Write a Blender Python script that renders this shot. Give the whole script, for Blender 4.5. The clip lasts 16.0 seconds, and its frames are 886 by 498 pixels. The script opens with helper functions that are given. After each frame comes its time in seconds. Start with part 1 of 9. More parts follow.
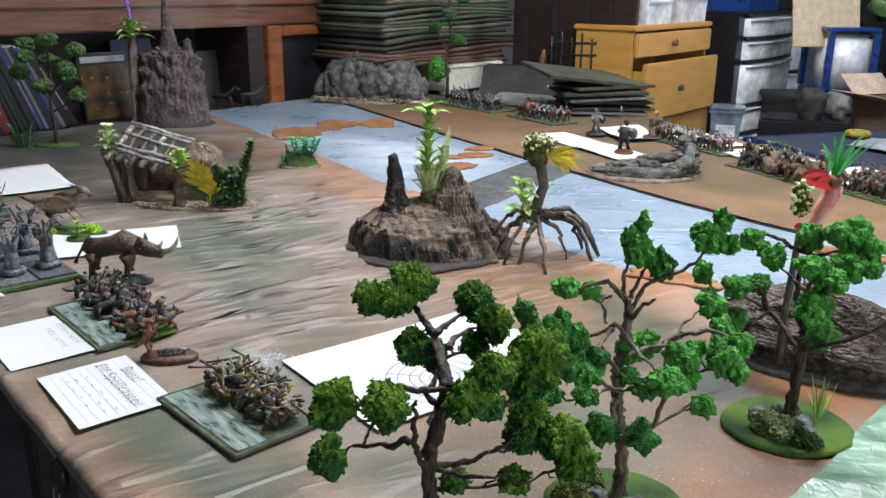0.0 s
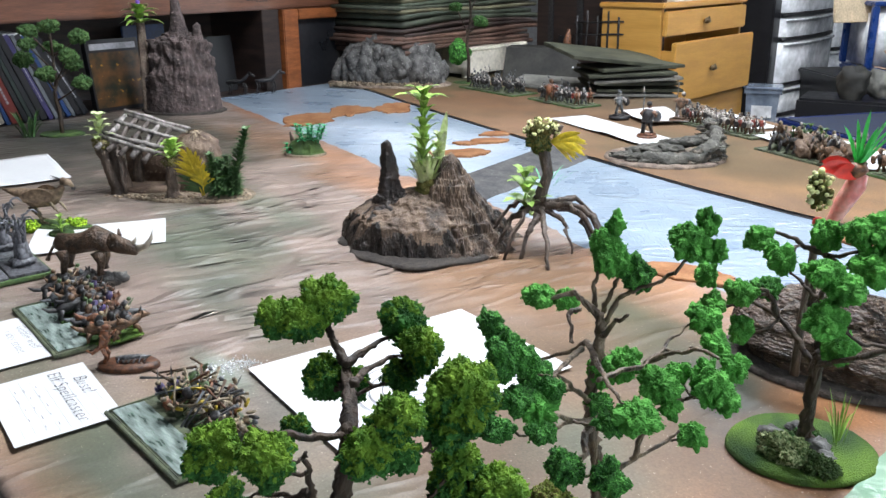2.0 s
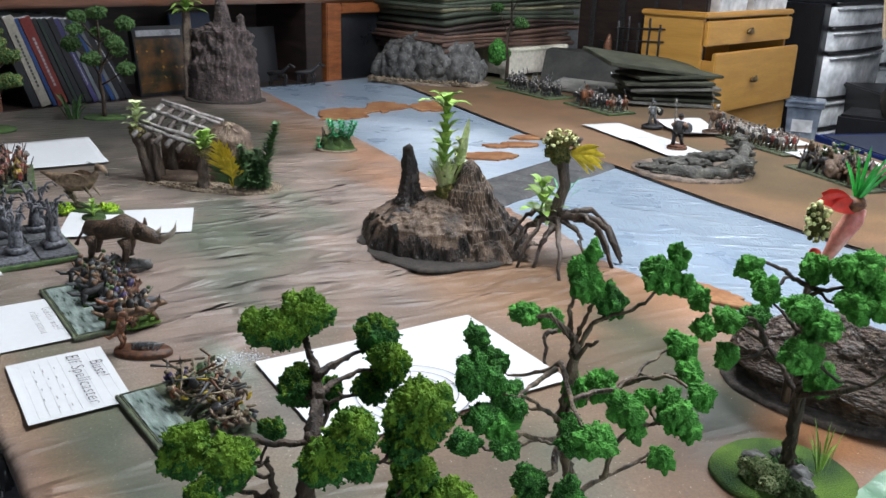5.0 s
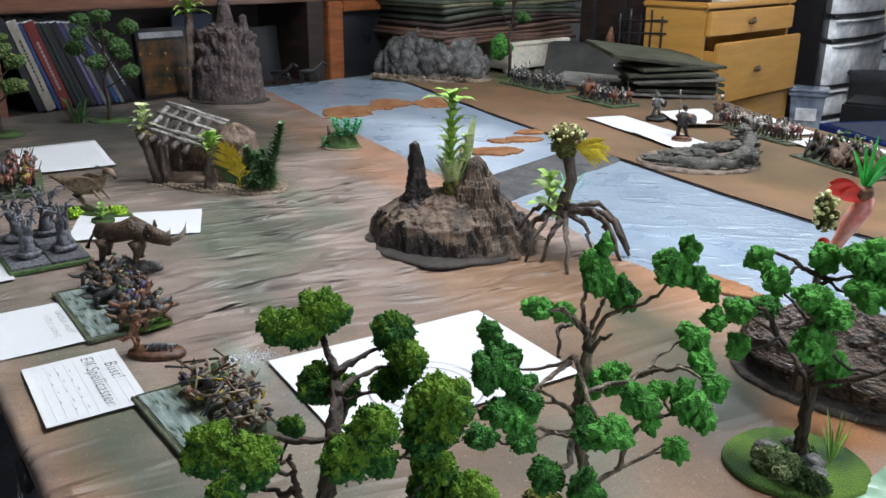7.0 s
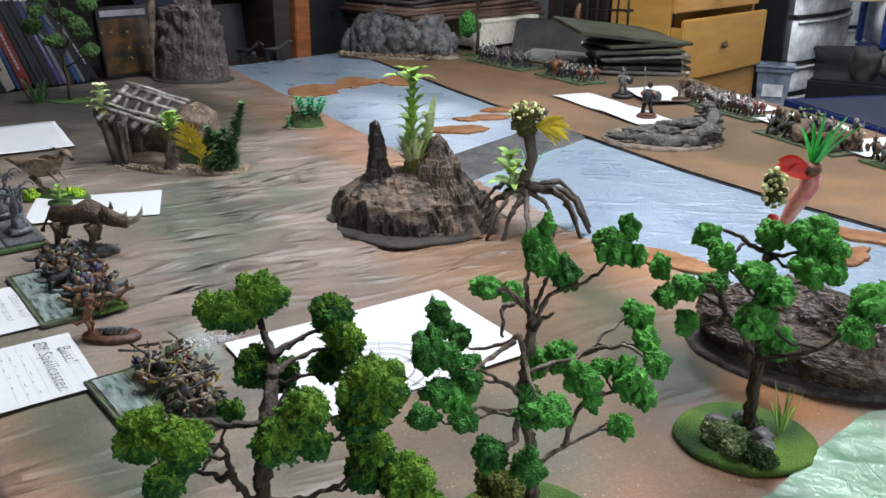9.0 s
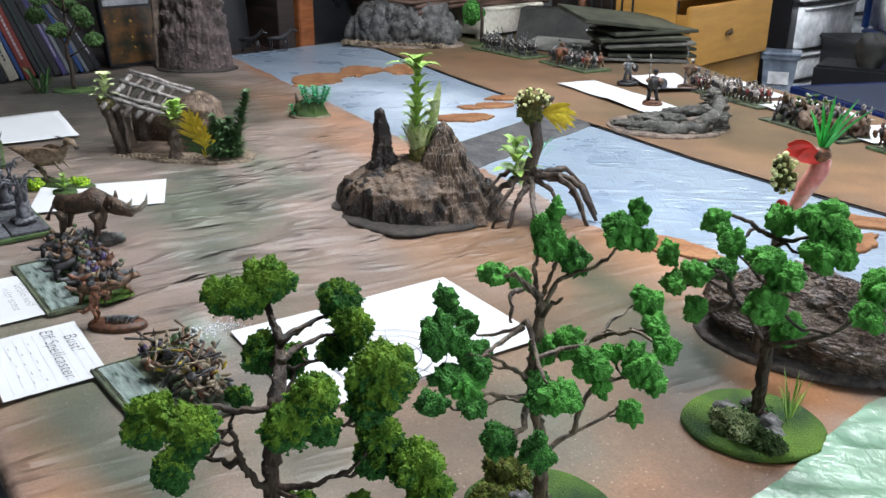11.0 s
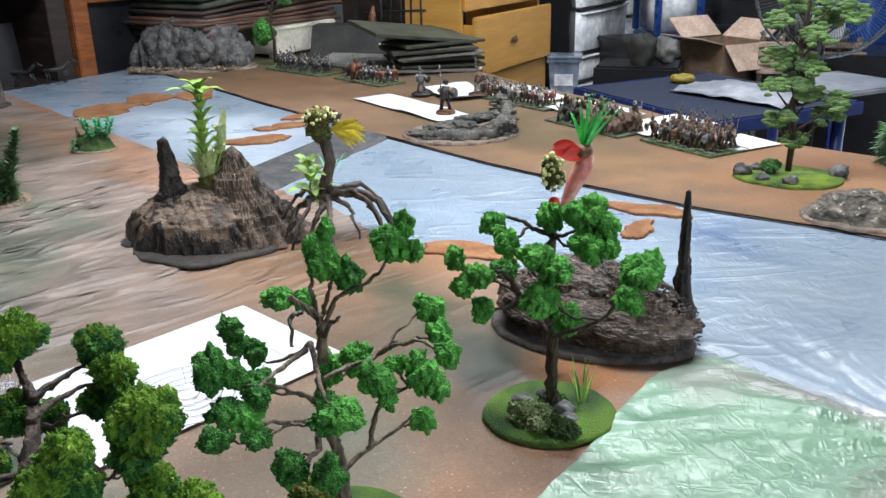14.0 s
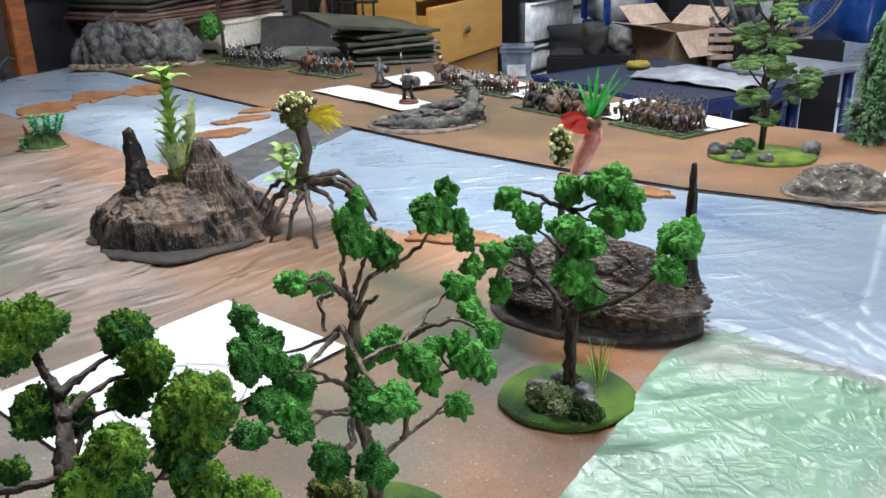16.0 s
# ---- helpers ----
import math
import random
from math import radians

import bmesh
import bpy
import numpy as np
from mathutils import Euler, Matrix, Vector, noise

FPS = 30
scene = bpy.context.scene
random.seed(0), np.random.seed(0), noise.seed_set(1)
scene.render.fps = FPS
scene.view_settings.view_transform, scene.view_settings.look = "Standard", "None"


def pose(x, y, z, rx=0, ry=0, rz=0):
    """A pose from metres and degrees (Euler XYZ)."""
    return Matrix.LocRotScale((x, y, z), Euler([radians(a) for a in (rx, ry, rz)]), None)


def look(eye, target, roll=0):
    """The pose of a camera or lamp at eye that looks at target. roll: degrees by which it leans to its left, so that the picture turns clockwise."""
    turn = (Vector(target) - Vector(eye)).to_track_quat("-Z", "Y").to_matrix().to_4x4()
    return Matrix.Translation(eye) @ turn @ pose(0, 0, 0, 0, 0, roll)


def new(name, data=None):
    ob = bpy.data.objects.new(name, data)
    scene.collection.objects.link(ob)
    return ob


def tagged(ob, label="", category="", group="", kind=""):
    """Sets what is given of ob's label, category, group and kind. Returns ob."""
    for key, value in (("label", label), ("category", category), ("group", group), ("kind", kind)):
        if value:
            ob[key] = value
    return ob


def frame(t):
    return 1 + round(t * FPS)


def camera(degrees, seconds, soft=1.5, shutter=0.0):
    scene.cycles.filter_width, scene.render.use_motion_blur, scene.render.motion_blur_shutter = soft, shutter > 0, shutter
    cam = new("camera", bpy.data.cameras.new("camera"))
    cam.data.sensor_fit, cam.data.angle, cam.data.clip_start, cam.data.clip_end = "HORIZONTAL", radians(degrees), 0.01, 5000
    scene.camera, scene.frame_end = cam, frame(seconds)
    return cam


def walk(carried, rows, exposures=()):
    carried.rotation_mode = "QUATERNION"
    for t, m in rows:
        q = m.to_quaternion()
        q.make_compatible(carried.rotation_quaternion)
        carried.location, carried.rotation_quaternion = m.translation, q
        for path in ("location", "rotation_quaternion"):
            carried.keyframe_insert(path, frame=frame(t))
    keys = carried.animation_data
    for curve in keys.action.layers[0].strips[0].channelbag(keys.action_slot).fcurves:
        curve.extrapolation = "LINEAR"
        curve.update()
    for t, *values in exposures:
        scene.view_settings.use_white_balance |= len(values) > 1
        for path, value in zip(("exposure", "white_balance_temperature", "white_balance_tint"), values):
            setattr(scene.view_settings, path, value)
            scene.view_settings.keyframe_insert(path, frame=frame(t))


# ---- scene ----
cam = camera(54.8, 16.0)

PATH = [
    (0, (-0.082, 0.318, 0.449), (-1.505, 1.59, -0.148), 0.6),
    (0.5, (-0.092, 0.337, 0.444), (-1.42, 1.702, -0.168), 0.8),
    (1, (-0.09, 0.387, 0.435), (-1.454, 1.72, -0.167), 0.2),
    (1.5, (-0.098, 0.422, 0.436), (-1.529, 1.664, -0.205), -1.9),
    (2, (-0.109, 0.433, 0.435), (-1.584, 1.628, -0.197), -0.5),
    (2.5, (-0.104, 0.437, 0.438), (-1.629, 1.541, -0.235), -0.6),
    (3, (-0.095, 0.445, 0.444), (-1.614, 1.554, -0.234), -1.1),
    (3.5, (-0.079, 0.451, 0.455), (-1.606, 1.55, -0.224), -0.4),
    (4, (-0.074, 0.457, 0.461), (-1.598, 1.577, -0.191), 0.5),
    (6.5, (-0.068, 0.439, 0.459), (-1.602, 1.541, -0.196), 2.7),
    (7, (-0.07, 0.443, 0.463), (-1.599, 1.552, -0.195), 0.5),
    (7.5, (-0.065, 0.448, 0.464), (-1.576, 1.552, -0.241), 0.1),
    (8, (-0.059, 0.45, 0.468), (-1.571, 1.55, -0.243), -0.3),
    (8.5, (-0.056, 0.456, 0.466), (-1.551, 1.583, -0.236), 0.4),
    (9, (-0.058, 0.463, 0.464), (-1.539, 1.607, -0.241), 0.5),
    (11.5, (-0.065, 0.462, 0.459), (-1.548, 1.581, -0.282), 0.1),
    (12, (-0.077, 0.46, 0.458), (-1.593, 1.522, -0.299), 0.6),
    (12.5, (-0.062, 0.469, 0.456), (-1.589, 1.518, -0.298), -0.1),
    (13, (-0.053, 0.489, 0.459), (-1.443, 1.726, -0.275), -0.3),
    (13.5, (-0.05, 0.49, 0.46), (-1.333, 1.844, -0.26), -0.6),
    (14, (-0.038, 0.489, 0.462), (-1.244, 1.923, -0.236), -1.2),
    (14.5, (-0.029, 0.487, 0.462), (-1.156, 1.991, -0.22), -1.1),
    (15, (-0.025, 0.486, 0.46), (-1.082, 2.043, -0.216), -0.7),
    (15.5, (-0.034, 0.48, 0.457), (-1.082, 2.046, -0.214), -0.1),
    (16, (-0.109, 0.475, 0.433), (-1.21, 1.989, -0.272), -1.7),
]
walk(cam, [(t, look(eye, target, roll)) for t, eye, target, roll in PATH],
     [(0.0, 0.0), (0.5, 0.03), (1.0, 0.10), (1.5, 0.20), (2.5, 0.28), (3.5, 0.24), (4.0, -0.02), (6.5, -0.21), (9.0, -0.20), (11.5, 0.02), (13.0, 0.0), (14.0, -0.04), (16.0, 0.0)])

# ---- light ----
world = bpy.data.worlds.new("sky")
scene.world = world
world.use_nodes = True
wn = world.node_tree
sky = wn.nodes.new("ShaderNodeTexSky")
sky.sky_type = "NISHITA"
sky.sun_disc = False
sky.sun_elevation, sky.sun_rotation = radians(50), radians(40)
wn.links.new(sky.outputs[0], wn.nodes["Background"].inputs[0])
wn.nodes["Background"].inputs[1].default_value = 0.15


def area_lamp(name, eye, target, sx, sy, watts, colour):
    d = bpy.data.lights.new(name, "AREA")
    d.shape, d.size, d.size_y, d.energy, d.color = "RECTANGLE", sx, sy, watts, colour
    ob = new(name, d)
    ob.matrix_world = look(eye, target)
    return ob


# daylight of the open doorway beyond the table; the window behind the camera and the ceiling's tube lamps are unseen,
# added as fill
area_lamp("doorway_light", (0.3, 6.35, 0.6), (-0.6, 1.6, 0.0), 4.0, 2.2, 96, (0.82, 0.92, 1.0))
area_lamp("window_light", (2.35, 0.6, 0.75), (-1.2, 1.2, 0.0), 2.2, 1.2, 36, (0.84, 0.92, 1.0))
area_lamp("tube_light_a", (-1.0, 1.5, 1.83), (-1.0, 1.5, 0.0), 1.5, 0.35, 103, (0.90, 0.94, 1.0))
area_lamp("tube_light_b", (-1.25, 3.2, 1.83), (-1.25, 3.2, 0.0), 1.5, 0.35, 64, (0.90, 0.94, 1.0))


# ---- materials ----
def rgba(c):
    return (c[0], c[1], c[2], 1.0)


def material(name, c1, c2, scale=30.0, rough=0.7, bump=0.3, fine=140.0, metal=0.0, c3=None, spots=0.62, vary=0.0, island=0.0, dist=0.002,
             stretch=(1, 1, 1), attr="", coat=0.0, spec=0.5, generated=False, grain_by=0.2, folds=None):
    """Two tones in a broad noise, a third one in spots, a finer grain over it, and relief."""
    m = bpy.data.materials.new(name)
    m.use_nodes = True
    n, l = m.node_tree.nodes, m.node_tree.links
    b = n["Principled BSDF"]
    tc = n.new("ShaderNodeTexCoord")
    mp = n.new("ShaderNodeMapping")
    mp.inputs["Scale"].default_value = stretch
    l.new(tc.outputs["Generated" if generated else "Object"], mp.inputs[0])
    n1 = n.new("ShaderNodeTexNoise")
    n1.inputs["Scale"].default_value, n1.inputs["Detail"].default_value = scale, 6
    n2 = n.new("ShaderNodeTexNoise")
    n2.inputs["Scale"].default_value, n2.inputs["Detail"].default_value = fine, 4
    l.new(mp.outputs[0], n1.inputs[0]), l.new(mp.outputs[0], n2.inputs[0])
    ramp = n.new("ShaderNodeValToRGB")
    ramp.color_ramp.elements[0].position, ramp.color_ramp.elements[1].position = 0.36, 0.64
    ramp.color_ramp.elements[0].color, ramp.color_ramp.elements[1].color = rgba(c1), rgba(c2)
    l.new(n1.outputs["Fac"], ramp.inputs[0])
    col = ramp.outputs[0]
    if attr:
        at = n.new("ShaderNodeAttribute")
        at.attribute_name = attr
        mx = n.new("ShaderNodeMix")
        mx.data_type, mx.blend_type = "RGBA", "MULTIPLY"
        mx.inputs["Factor"].default_value = 1.0
        l.new(at.outputs["Color"], mx.inputs["A"]), l.new(col, mx.inputs["B"])
        col = mx.outputs["Result"]
    if c3:
        r3 = n.new("ShaderNodeValToRGB")
        r3.color_ramp.elements[0].position, r3.color_ramp.elements[1].position = spots, spots + 0.06
        r3.color_ramp.elements[0].color, r3.color_ramp.elements[1].color = (0, 0, 0, 1), (1, 1, 1, 1)
        l.new(n2.outputs["Fac"], r3.inputs[0])
        mx = n.new("ShaderNodeMix")
        mx.data_type = "RGBA"
        l.new(r3.outputs[0], mx.inputs["Factor"]), l.new(col, mx.inputs["A"])
        mx.inputs["B"].default_value = rgba(c3)
        col = mx.outputs["Result"]
    grain = n.new("ShaderNodeMapRange")
    grain.inputs[1].default_value, grain.inputs[2].default_value = 0.3, 0.7
    grain.inputs[3].default_value, grain.inputs[4].default_value = 1 - grain_by, 1 + grain_by * 0.85
    l.new(n2.outputs["Fac"], grain.inputs[0])
    value = grain.outputs[0]
    for amount, node, socket in ((vary, "ShaderNodeObjectInfo", "Random"), (island, "ShaderNodeNewGeometry", "Random Per Island")):
        if amount:
            oi = n.new(node)
            mr = n.new("ShaderNodeMapRange")
            mr.inputs[3].default_value, mr.inputs[4].default_value = 1 - amount, 1 + amount
            mu = n.new("ShaderNodeMath")
            mu.operation = "MULTIPLY"
            l.new(oi.outputs[socket], mr.inputs[0]), l.new(mr.outputs[0], mu.inputs[0]), l.new(value, mu.inputs[1])
            value = mu.outputs[0]
    hsv = n.new("ShaderNodeHueSaturation")
    l.new(col, hsv.inputs["Color"]), l.new(value, hsv.inputs["Value"])
    l.new(hsv.outputs[0], b.inputs["Base Color"])
    rr = n.new("ShaderNodeMapRange")
    rr.inputs[3].default_value, rr.inputs[4].default_value = max(rough - 0.12, 0.03), min(rough + 0.12, 1)
    l.new(n1.outputs["Fac"], rr.inputs[0]), l.new(rr.outputs[0], b.inputs["Roughness"])
    b.inputs["Metallic"].default_value, b.inputs["Specular IOR Level"].default_value = metal, spec
    b.inputs["Coat Weight"].default_value = coat
    if bump:
        bp = n.new("ShaderNodeBump")
        bp.inputs["Strength"].default_value, bp.inputs["Distance"].default_value = bump, dist
        l.new(n2.outputs["Fac"], bp.inputs["Height"]), l.new(bp.outputs[0], b.inputs["Normal"])
    # crisp creases: thin tents along the zero lines of a stretched noise, weighted by the paint's alpha
    for deg, fx, fy, narrow, deep in folds or ():
        last = b.inputs["Normal"].links[0].from_socket if b.inputs["Normal"].links else None
        rot, sc = n.new("ShaderNodeMapping"), n.new("ShaderNodeMapping")
        rot.inputs["Rotation"].default_value = (0, 0, radians(-deg))
        sc.inputs["Scale"].default_value = (fx, fy, 1)
        tex = n.new("ShaderNodeTexNoise")
        tex.inputs["Scale"].default_value, tex.inputs["Detail"].default_value = 1.0, 2
        tex.inputs["Distortion"].default_value = 0.35
        l.new(tc.outputs["Object"], rot.inputs[0]), l.new(rot.outputs[0], sc.inputs[0]), l.new(sc.outputs[0], tex.inputs[0])
        value = tex.outputs["Fac"]
        for op, arg in (("SUBTRACT", 0.5), ("ABSOLUTE", 0), ("MULTIPLY", narrow), ("MINIMUM", 1.0), ("SUBTRACT", 1.0), ("ABSOLUTE", 0)):
            node = n.new("ShaderNodeMath")
            node.operation = op
            node.inputs[1].default_value = arg
            l.new(value, node.inputs[0])
            value = node.outputs[0]
        some = n.new("ShaderNodeTexNoise")
        some.inputs["Scale"].default_value, some.inputs["Detail"].default_value = fy * 0.55, 1
        l.new(tc.outputs["Object"], some.inputs[0])
        part_of = n.new("ShaderNodeMapRange")
        part_of.inputs[1].default_value, part_of.inputs[2].default_value = 0.44, 0.62
        l.new(some.outputs["Fac"], part_of.inputs[0])
        for weight in [part_of.outputs[0]] + ([at.outputs["Alpha"]] if attr else []):
            node = n.new("ShaderNodeMath")
            node.operation = "MULTIPLY"
            l.new(value, node.inputs[0]), l.new(weight, node.inputs[1])
            value = node.outputs[0]
        bp2 = n.new("ShaderNodeBump")
        bp2.inputs["Strength"].default_value, bp2.inputs["Distance"].default_value = 1.0, deep
        l.new(value, bp2.inputs["Height"])
        if last:
            l.new(last, bp2.inputs["Normal"])
        l.new(bp2.outputs[0], b.inputs["Normal"])
        if coat:
            l.new(bp2.outputs[0], b.inputs["Coat Normal"])
    m.diffuse_color = rgba(c2)
    return m


def plain(name, c, rough=0.6, bump=0.1, **k):
    return material(name, [v * 0.85 for v in c], [min(v * 1.12, 1) for v in c], rough=rough, bump=bump, **k)


M = {}
M["table_wood"] = plain("table_wood", (0.06, 0.042, 0.034), 0.5, stretch=(1, 8, 8))
M["mat"] = material("painted_mat_cloth", (0.70, 0.69, 0.69), (0.98, 0.95, 0.93), 9, 0.45, 0.35, 420, spec=0.34, c3=(0.52, 0.47, 0.41), spots=0.70, attr="paint", dist=0.0006, folds=[(80, 1.3, 7, 22, 0.011), (90, 1.8, 10, 20, 0.010), (74, 3.2, 20, 12, 0.008), (84, 7, 40, 7, 0.0022)])
M["film"] = material("river_film", (0.88, 0.9, 0.94), (1.06, 1.05, 1.04), 7, 0.3, 0.5, 45, attr="paint", dist=0.0016, coat=0.14, spec=0.4, grain_by=0.05, folds=[(40, 2.2, 15, 18, 0.0050), (60, 3.5, 24, 14, 0.0030), (-40, 26, 70, 8, 0.0010), (-30, 45, 110, 7, 0.0009)])
M["film_g"] = material("shallows_film", (0.86, 0.9, 0.88), (1.04, 1.04, 1.02), 9, 0.32, 0.4, 50, attr="paint", dist=0.0016, coat=0.2, grain_by=0.08, folds=[(-30, 5, 30, 20, 0.0013), (35, 9, 38, 16, 0.0010), (-60, 40, 95, 6, 0.0012), (30, 30, 80, 7, 0.0010)])
M["strip"] = material("far_mat_cloth", (0.85, 0.85, 0.85), (1.1, 1.1, 1.1), 9, 0.65, 0.3, 300, attr="paint", dist=0.0006, spec=0.2)
M["road"] = material("grey_road_paint", (0.055, 0.056, 0.06), (0.11, 0.108, 0.107), 25, 0.75, 0.7, 160, c3=(0.2, 0.19, 0.18), spots=0.68, spec=0.15)
M["clay"] = material("orange_clay", (0.20, 0.085, 0.036), (0.31, 0.155, 0.075), 22, 0.75, 0.4, 200, spec=0.2, vary=0.12)
M["bark"] = material("dark_bark", (0.030, 0.020, 0.015), (0.115, 0.082, 0.062), 60, 0.5, 1.0, 200, c3=(0.22, 0.17, 0.12), spots=0.66, stretch=(1, 1, 0.45), dist=0.004)
M["hillbark"] = material("hill_bark", (0.016, 0.010, 0.007), (0.155, 0.104, 0.07), 46, 0.46, 1.0, 260, c3=(0.34, 0.27, 0.2), spots=0.66, stretch=(1, 1, 0.18), dist=0.009, grain_by=0.45)
M["hillsoil"] = material("hill_soil", (0.04, 0.026, 0.018), (0.19, 0.13, 0.09), 26, 0.6, 1.0, 420, c3=(0.42, 0.34, 0.26), spots=0.66, dist=0.002, grain_by=0.45)
M["rockface"] = material("wet_rock_face", (0.007, 0.006, 0.006), (0.055, 0.042, 0.035), 60, 0.3, 1.0, 300, c3=(0.26, 0.22, 0.19), spots=0.67, stretch=(1, 1, 0.5), dist=0.006, grain_by=0.5)
M["chips"] = material("bark_chip_rock", (0.024, 0.015, 0.010), (0.12, 0.08, 0.056), 60, 0.34, 1.0, 170, c3=(0.30, 0.22, 0.155), spots=0.645, stretch=(1, 1, 2.2), dist=0.006, grain_by=0.4)
M["plank"] = material("pale_plank", (0.24, 0.21, 0.195), (0.40, 0.355, 0.33), 5, 0.6, 0.4, 60, stretch=(1, 9, 9), vary=0.15)
M["smoky"] = material("smoky_plastic", (0.12, 0.15, 0.20), (0.30, 0.35, 0.43), 9, 0.25, 0.1, 40, coat=0.3)
M["art"] = material("box_cover_art", (0.012, 0.018, 0.013), (0.10, 0.045, 0.014), 22, 0.35, 0.0, 60, c3=(0.28, 0.15, 0.02), spots=0.64)
M["earth"] = material("drybrushed_earth", (0.075, 0.045, 0.032), (0.20, 0.14, 0.10), 35, 0.7, 0.9, 170, c3=(0.30, 0.23, 0.17), spots=0.64, dist=0.003)
M["char"] = material("charred_wood", (0.010, 0.008, 0.008), (0.035, 0.024, 0.02), 70, 0.45, 1.0, 220, c3=(0.10, 0.07, 0.05), spots=0.7, dist=0.003)
M["rock"] = material("grey_rock", (0.035, 0.034, 0.034), (0.15, 0.147, 0.143), 40, 0.75, 0.9, 150, c3=(0.33, 0.32, 0.3), spots=0.66, dist=0.004)
M["ledge"] = material("olive_grey_ledge", (0.028, 0.028, 0.024), (0.12, 0.115, 0.10), 40, 0.8, 0.9, 150, c3=(0.25, 0.24, 0.21), spots=0.67, dist=0.004)
M["rockbrown"] = material("brown_rock", (0.09, 0.065, 0.05), (0.25, 0.19, 0.15), 45, 0.75, 0.9, 160, c3=(0.34, 0.3, 0.27), spots=0.66, dist=0.004)
M["rockmoss"] = material("mottled_rock", (0.045, 0.042, 0.032), (0.175, 0.145, 0.12), 34, 0.8, 0.9, 110, c3=(0.30, 0.31, 0.22), spots=0.62, dist=0.006, grain_by=0.4)
M["rockpink"] = material("tower_rock", (0.042, 0.031, 0.030), (0.115, 0.086, 0.082), 30, 0.85, 0.9, 90, c3=(0.25, 0.2, 0.18), spots=0.66, dist=0.009, grain_by=0.4)
M["grit"] = material("basing_grit", (0.02, 0.016, 0.014), (0.06, 0.049, 0.041), 120, 0.8, 1.0, 400, c3=(0.26, 0.23, 0.2), spots=0.7, dist=0.003)
M["padgrit"] = material("dark_base_grit", (0.045, 0.037, 0.033), (0.125, 0.105, 0.095), 90, 0.92, 0.9, 380, c3=(0.26, 0.24, 0.22), spots=0.7, dist=0.002)
M["gritbase"] = material("light_gravel", (0.12, 0.085, 0.055), (0.3, 0.24, 0.17), 150, 0.85, 1.0, 420, c3=(0.5, 0.45, 0.38), spots=0.66, dist=0.003)
M["turf"] = material("static_turf", (0.012, 0.045, 0.010), (0.105, 0.195, 0.02), 13, 0.95, 1.0, 500, c3=(0.25, 0.3, 0.06), spots=0.68, dist=0.003)
M["turfbright"] = material("bright_turf", (0.03, 0.075, 0.012), (0.17, 0.25, 0.02), 26, 0.95, 1.0, 500, c3=(0.33, 0.36, 0.06), spots=0.66, dist=0.003)
M["turfdark"] = material("dark_turf", (0.02, 0.05, 0.012), (0.06, 0.11, 0.025), 40, 0.95, 1.0, 500, c3=(0.14, 0.16, 0.05), spots=0.68, dist=0.003)
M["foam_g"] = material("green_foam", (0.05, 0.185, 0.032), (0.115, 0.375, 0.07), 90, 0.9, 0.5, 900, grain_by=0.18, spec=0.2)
# darker copy of the green foam; also stands in for shaded clumps
M["foam_d"] = material("deep_shaded_foam", (0.02, 0.075, 0.018), (0.05, 0.17, 0.036), 90, 0.9, 0.5, 900, grain_by=0.18, spec=0.2)
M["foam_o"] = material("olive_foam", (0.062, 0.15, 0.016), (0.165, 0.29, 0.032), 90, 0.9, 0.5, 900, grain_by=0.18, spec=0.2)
M["foam_p"] = material("pale_green_foam", (0.032, 0.075, 0.024), (0.075, 0.14, 0.048), 60, 0.9, 0.5, 900, grain_by=0.18, spec=0.2)
M["foam_y"] = material("pale_moss", (0.12, 0.17, 0.06), (0.33, 0.37, 0.2), 90, 0.9, 0.5, 900, grain_by=0.18, spec=0.2)
M["fan_g"] = material("fan_leaf", (0.045, 0.10, 0.022), (0.12, 0.215, 0.05), 40, 0.6, 0.5, 300, grain_by=0.2, island=0.25)
M["greywood"] = material("weathered_stick", (0.10, 0.09, 0.085), (0.36, 0.33, 0.31), 90, 0.7, 0.7, 300, stretch=(1, 1, 0.4), vary=0.2)
M["darkstick"] = material("dark_stick", (0.04, 0.03, 0.026), (0.17, 0.14, 0.125), 90, 0.7, 0.7, 300, stretch=(1, 1, 0.4))
M["pebble"] = material("brown_pebble", (0.10, 0.07, 0.045), (0.34, 0.26, 0.18), 150, 0.7, 0.4, 500, island=0.4)
M["moss_b"] = material("brown_moss", (0.06, 0.07, 0.02), (0.17, 0.15, 0.05), 90, 0.95, 0.6, 700, island=0.35, spec=0.2)
M["moss_o"] = material("olive_moss", (0.05, 0.075, 0.012), (0.15, 0.19, 0.035), 90, 0.95, 0.6, 700, island=0.3, spec=0.2)
M["twig"] = material("tree_bark", (0.016, 0.010, 0.007), (0.068, 0.044, 0.029), 120, 0.72, 1.0, 320, c3=(0.17, 0.12, 0.08), spots=0.67, stretch=(1, 1, 0.3), dist=0.002)
M["twigpale"] = material("pale_tree_bark", (0.04, 0.028, 0.02), (0.20, 0.145, 0.10), 120, 0.5, 1.0, 320, c3=(0.34, 0.27, 0.19), spots=0.67, stretch=(1, 1, 0.3), dist=0.002)
M["leaf"] = material("plastic_leaf", (0.18, 0.34, 0.045), (0.40, 0.60, 0.15), 60, 0.4, 0.1, 200, island=0.25)
M["leafpale"] = material("pale_plastic_leaf", (0.4, 0.5, 0.18), (0.62, 0.7, 0.42), 60, 0.4, 0.1, 200, island=0.2)
M["straw"] = material("straw", (0.20, 0.15, 0.10), (0.34, 0.27, 0.19), 90, 0.8, 0.3, 300, island=0.3)
M["strawdark"] = material("dark_straw", (0.08, 0.055, 0.04), (0.16, 0.115, 0.085), 90, 0.8, 0.3, 300, island=0.3)
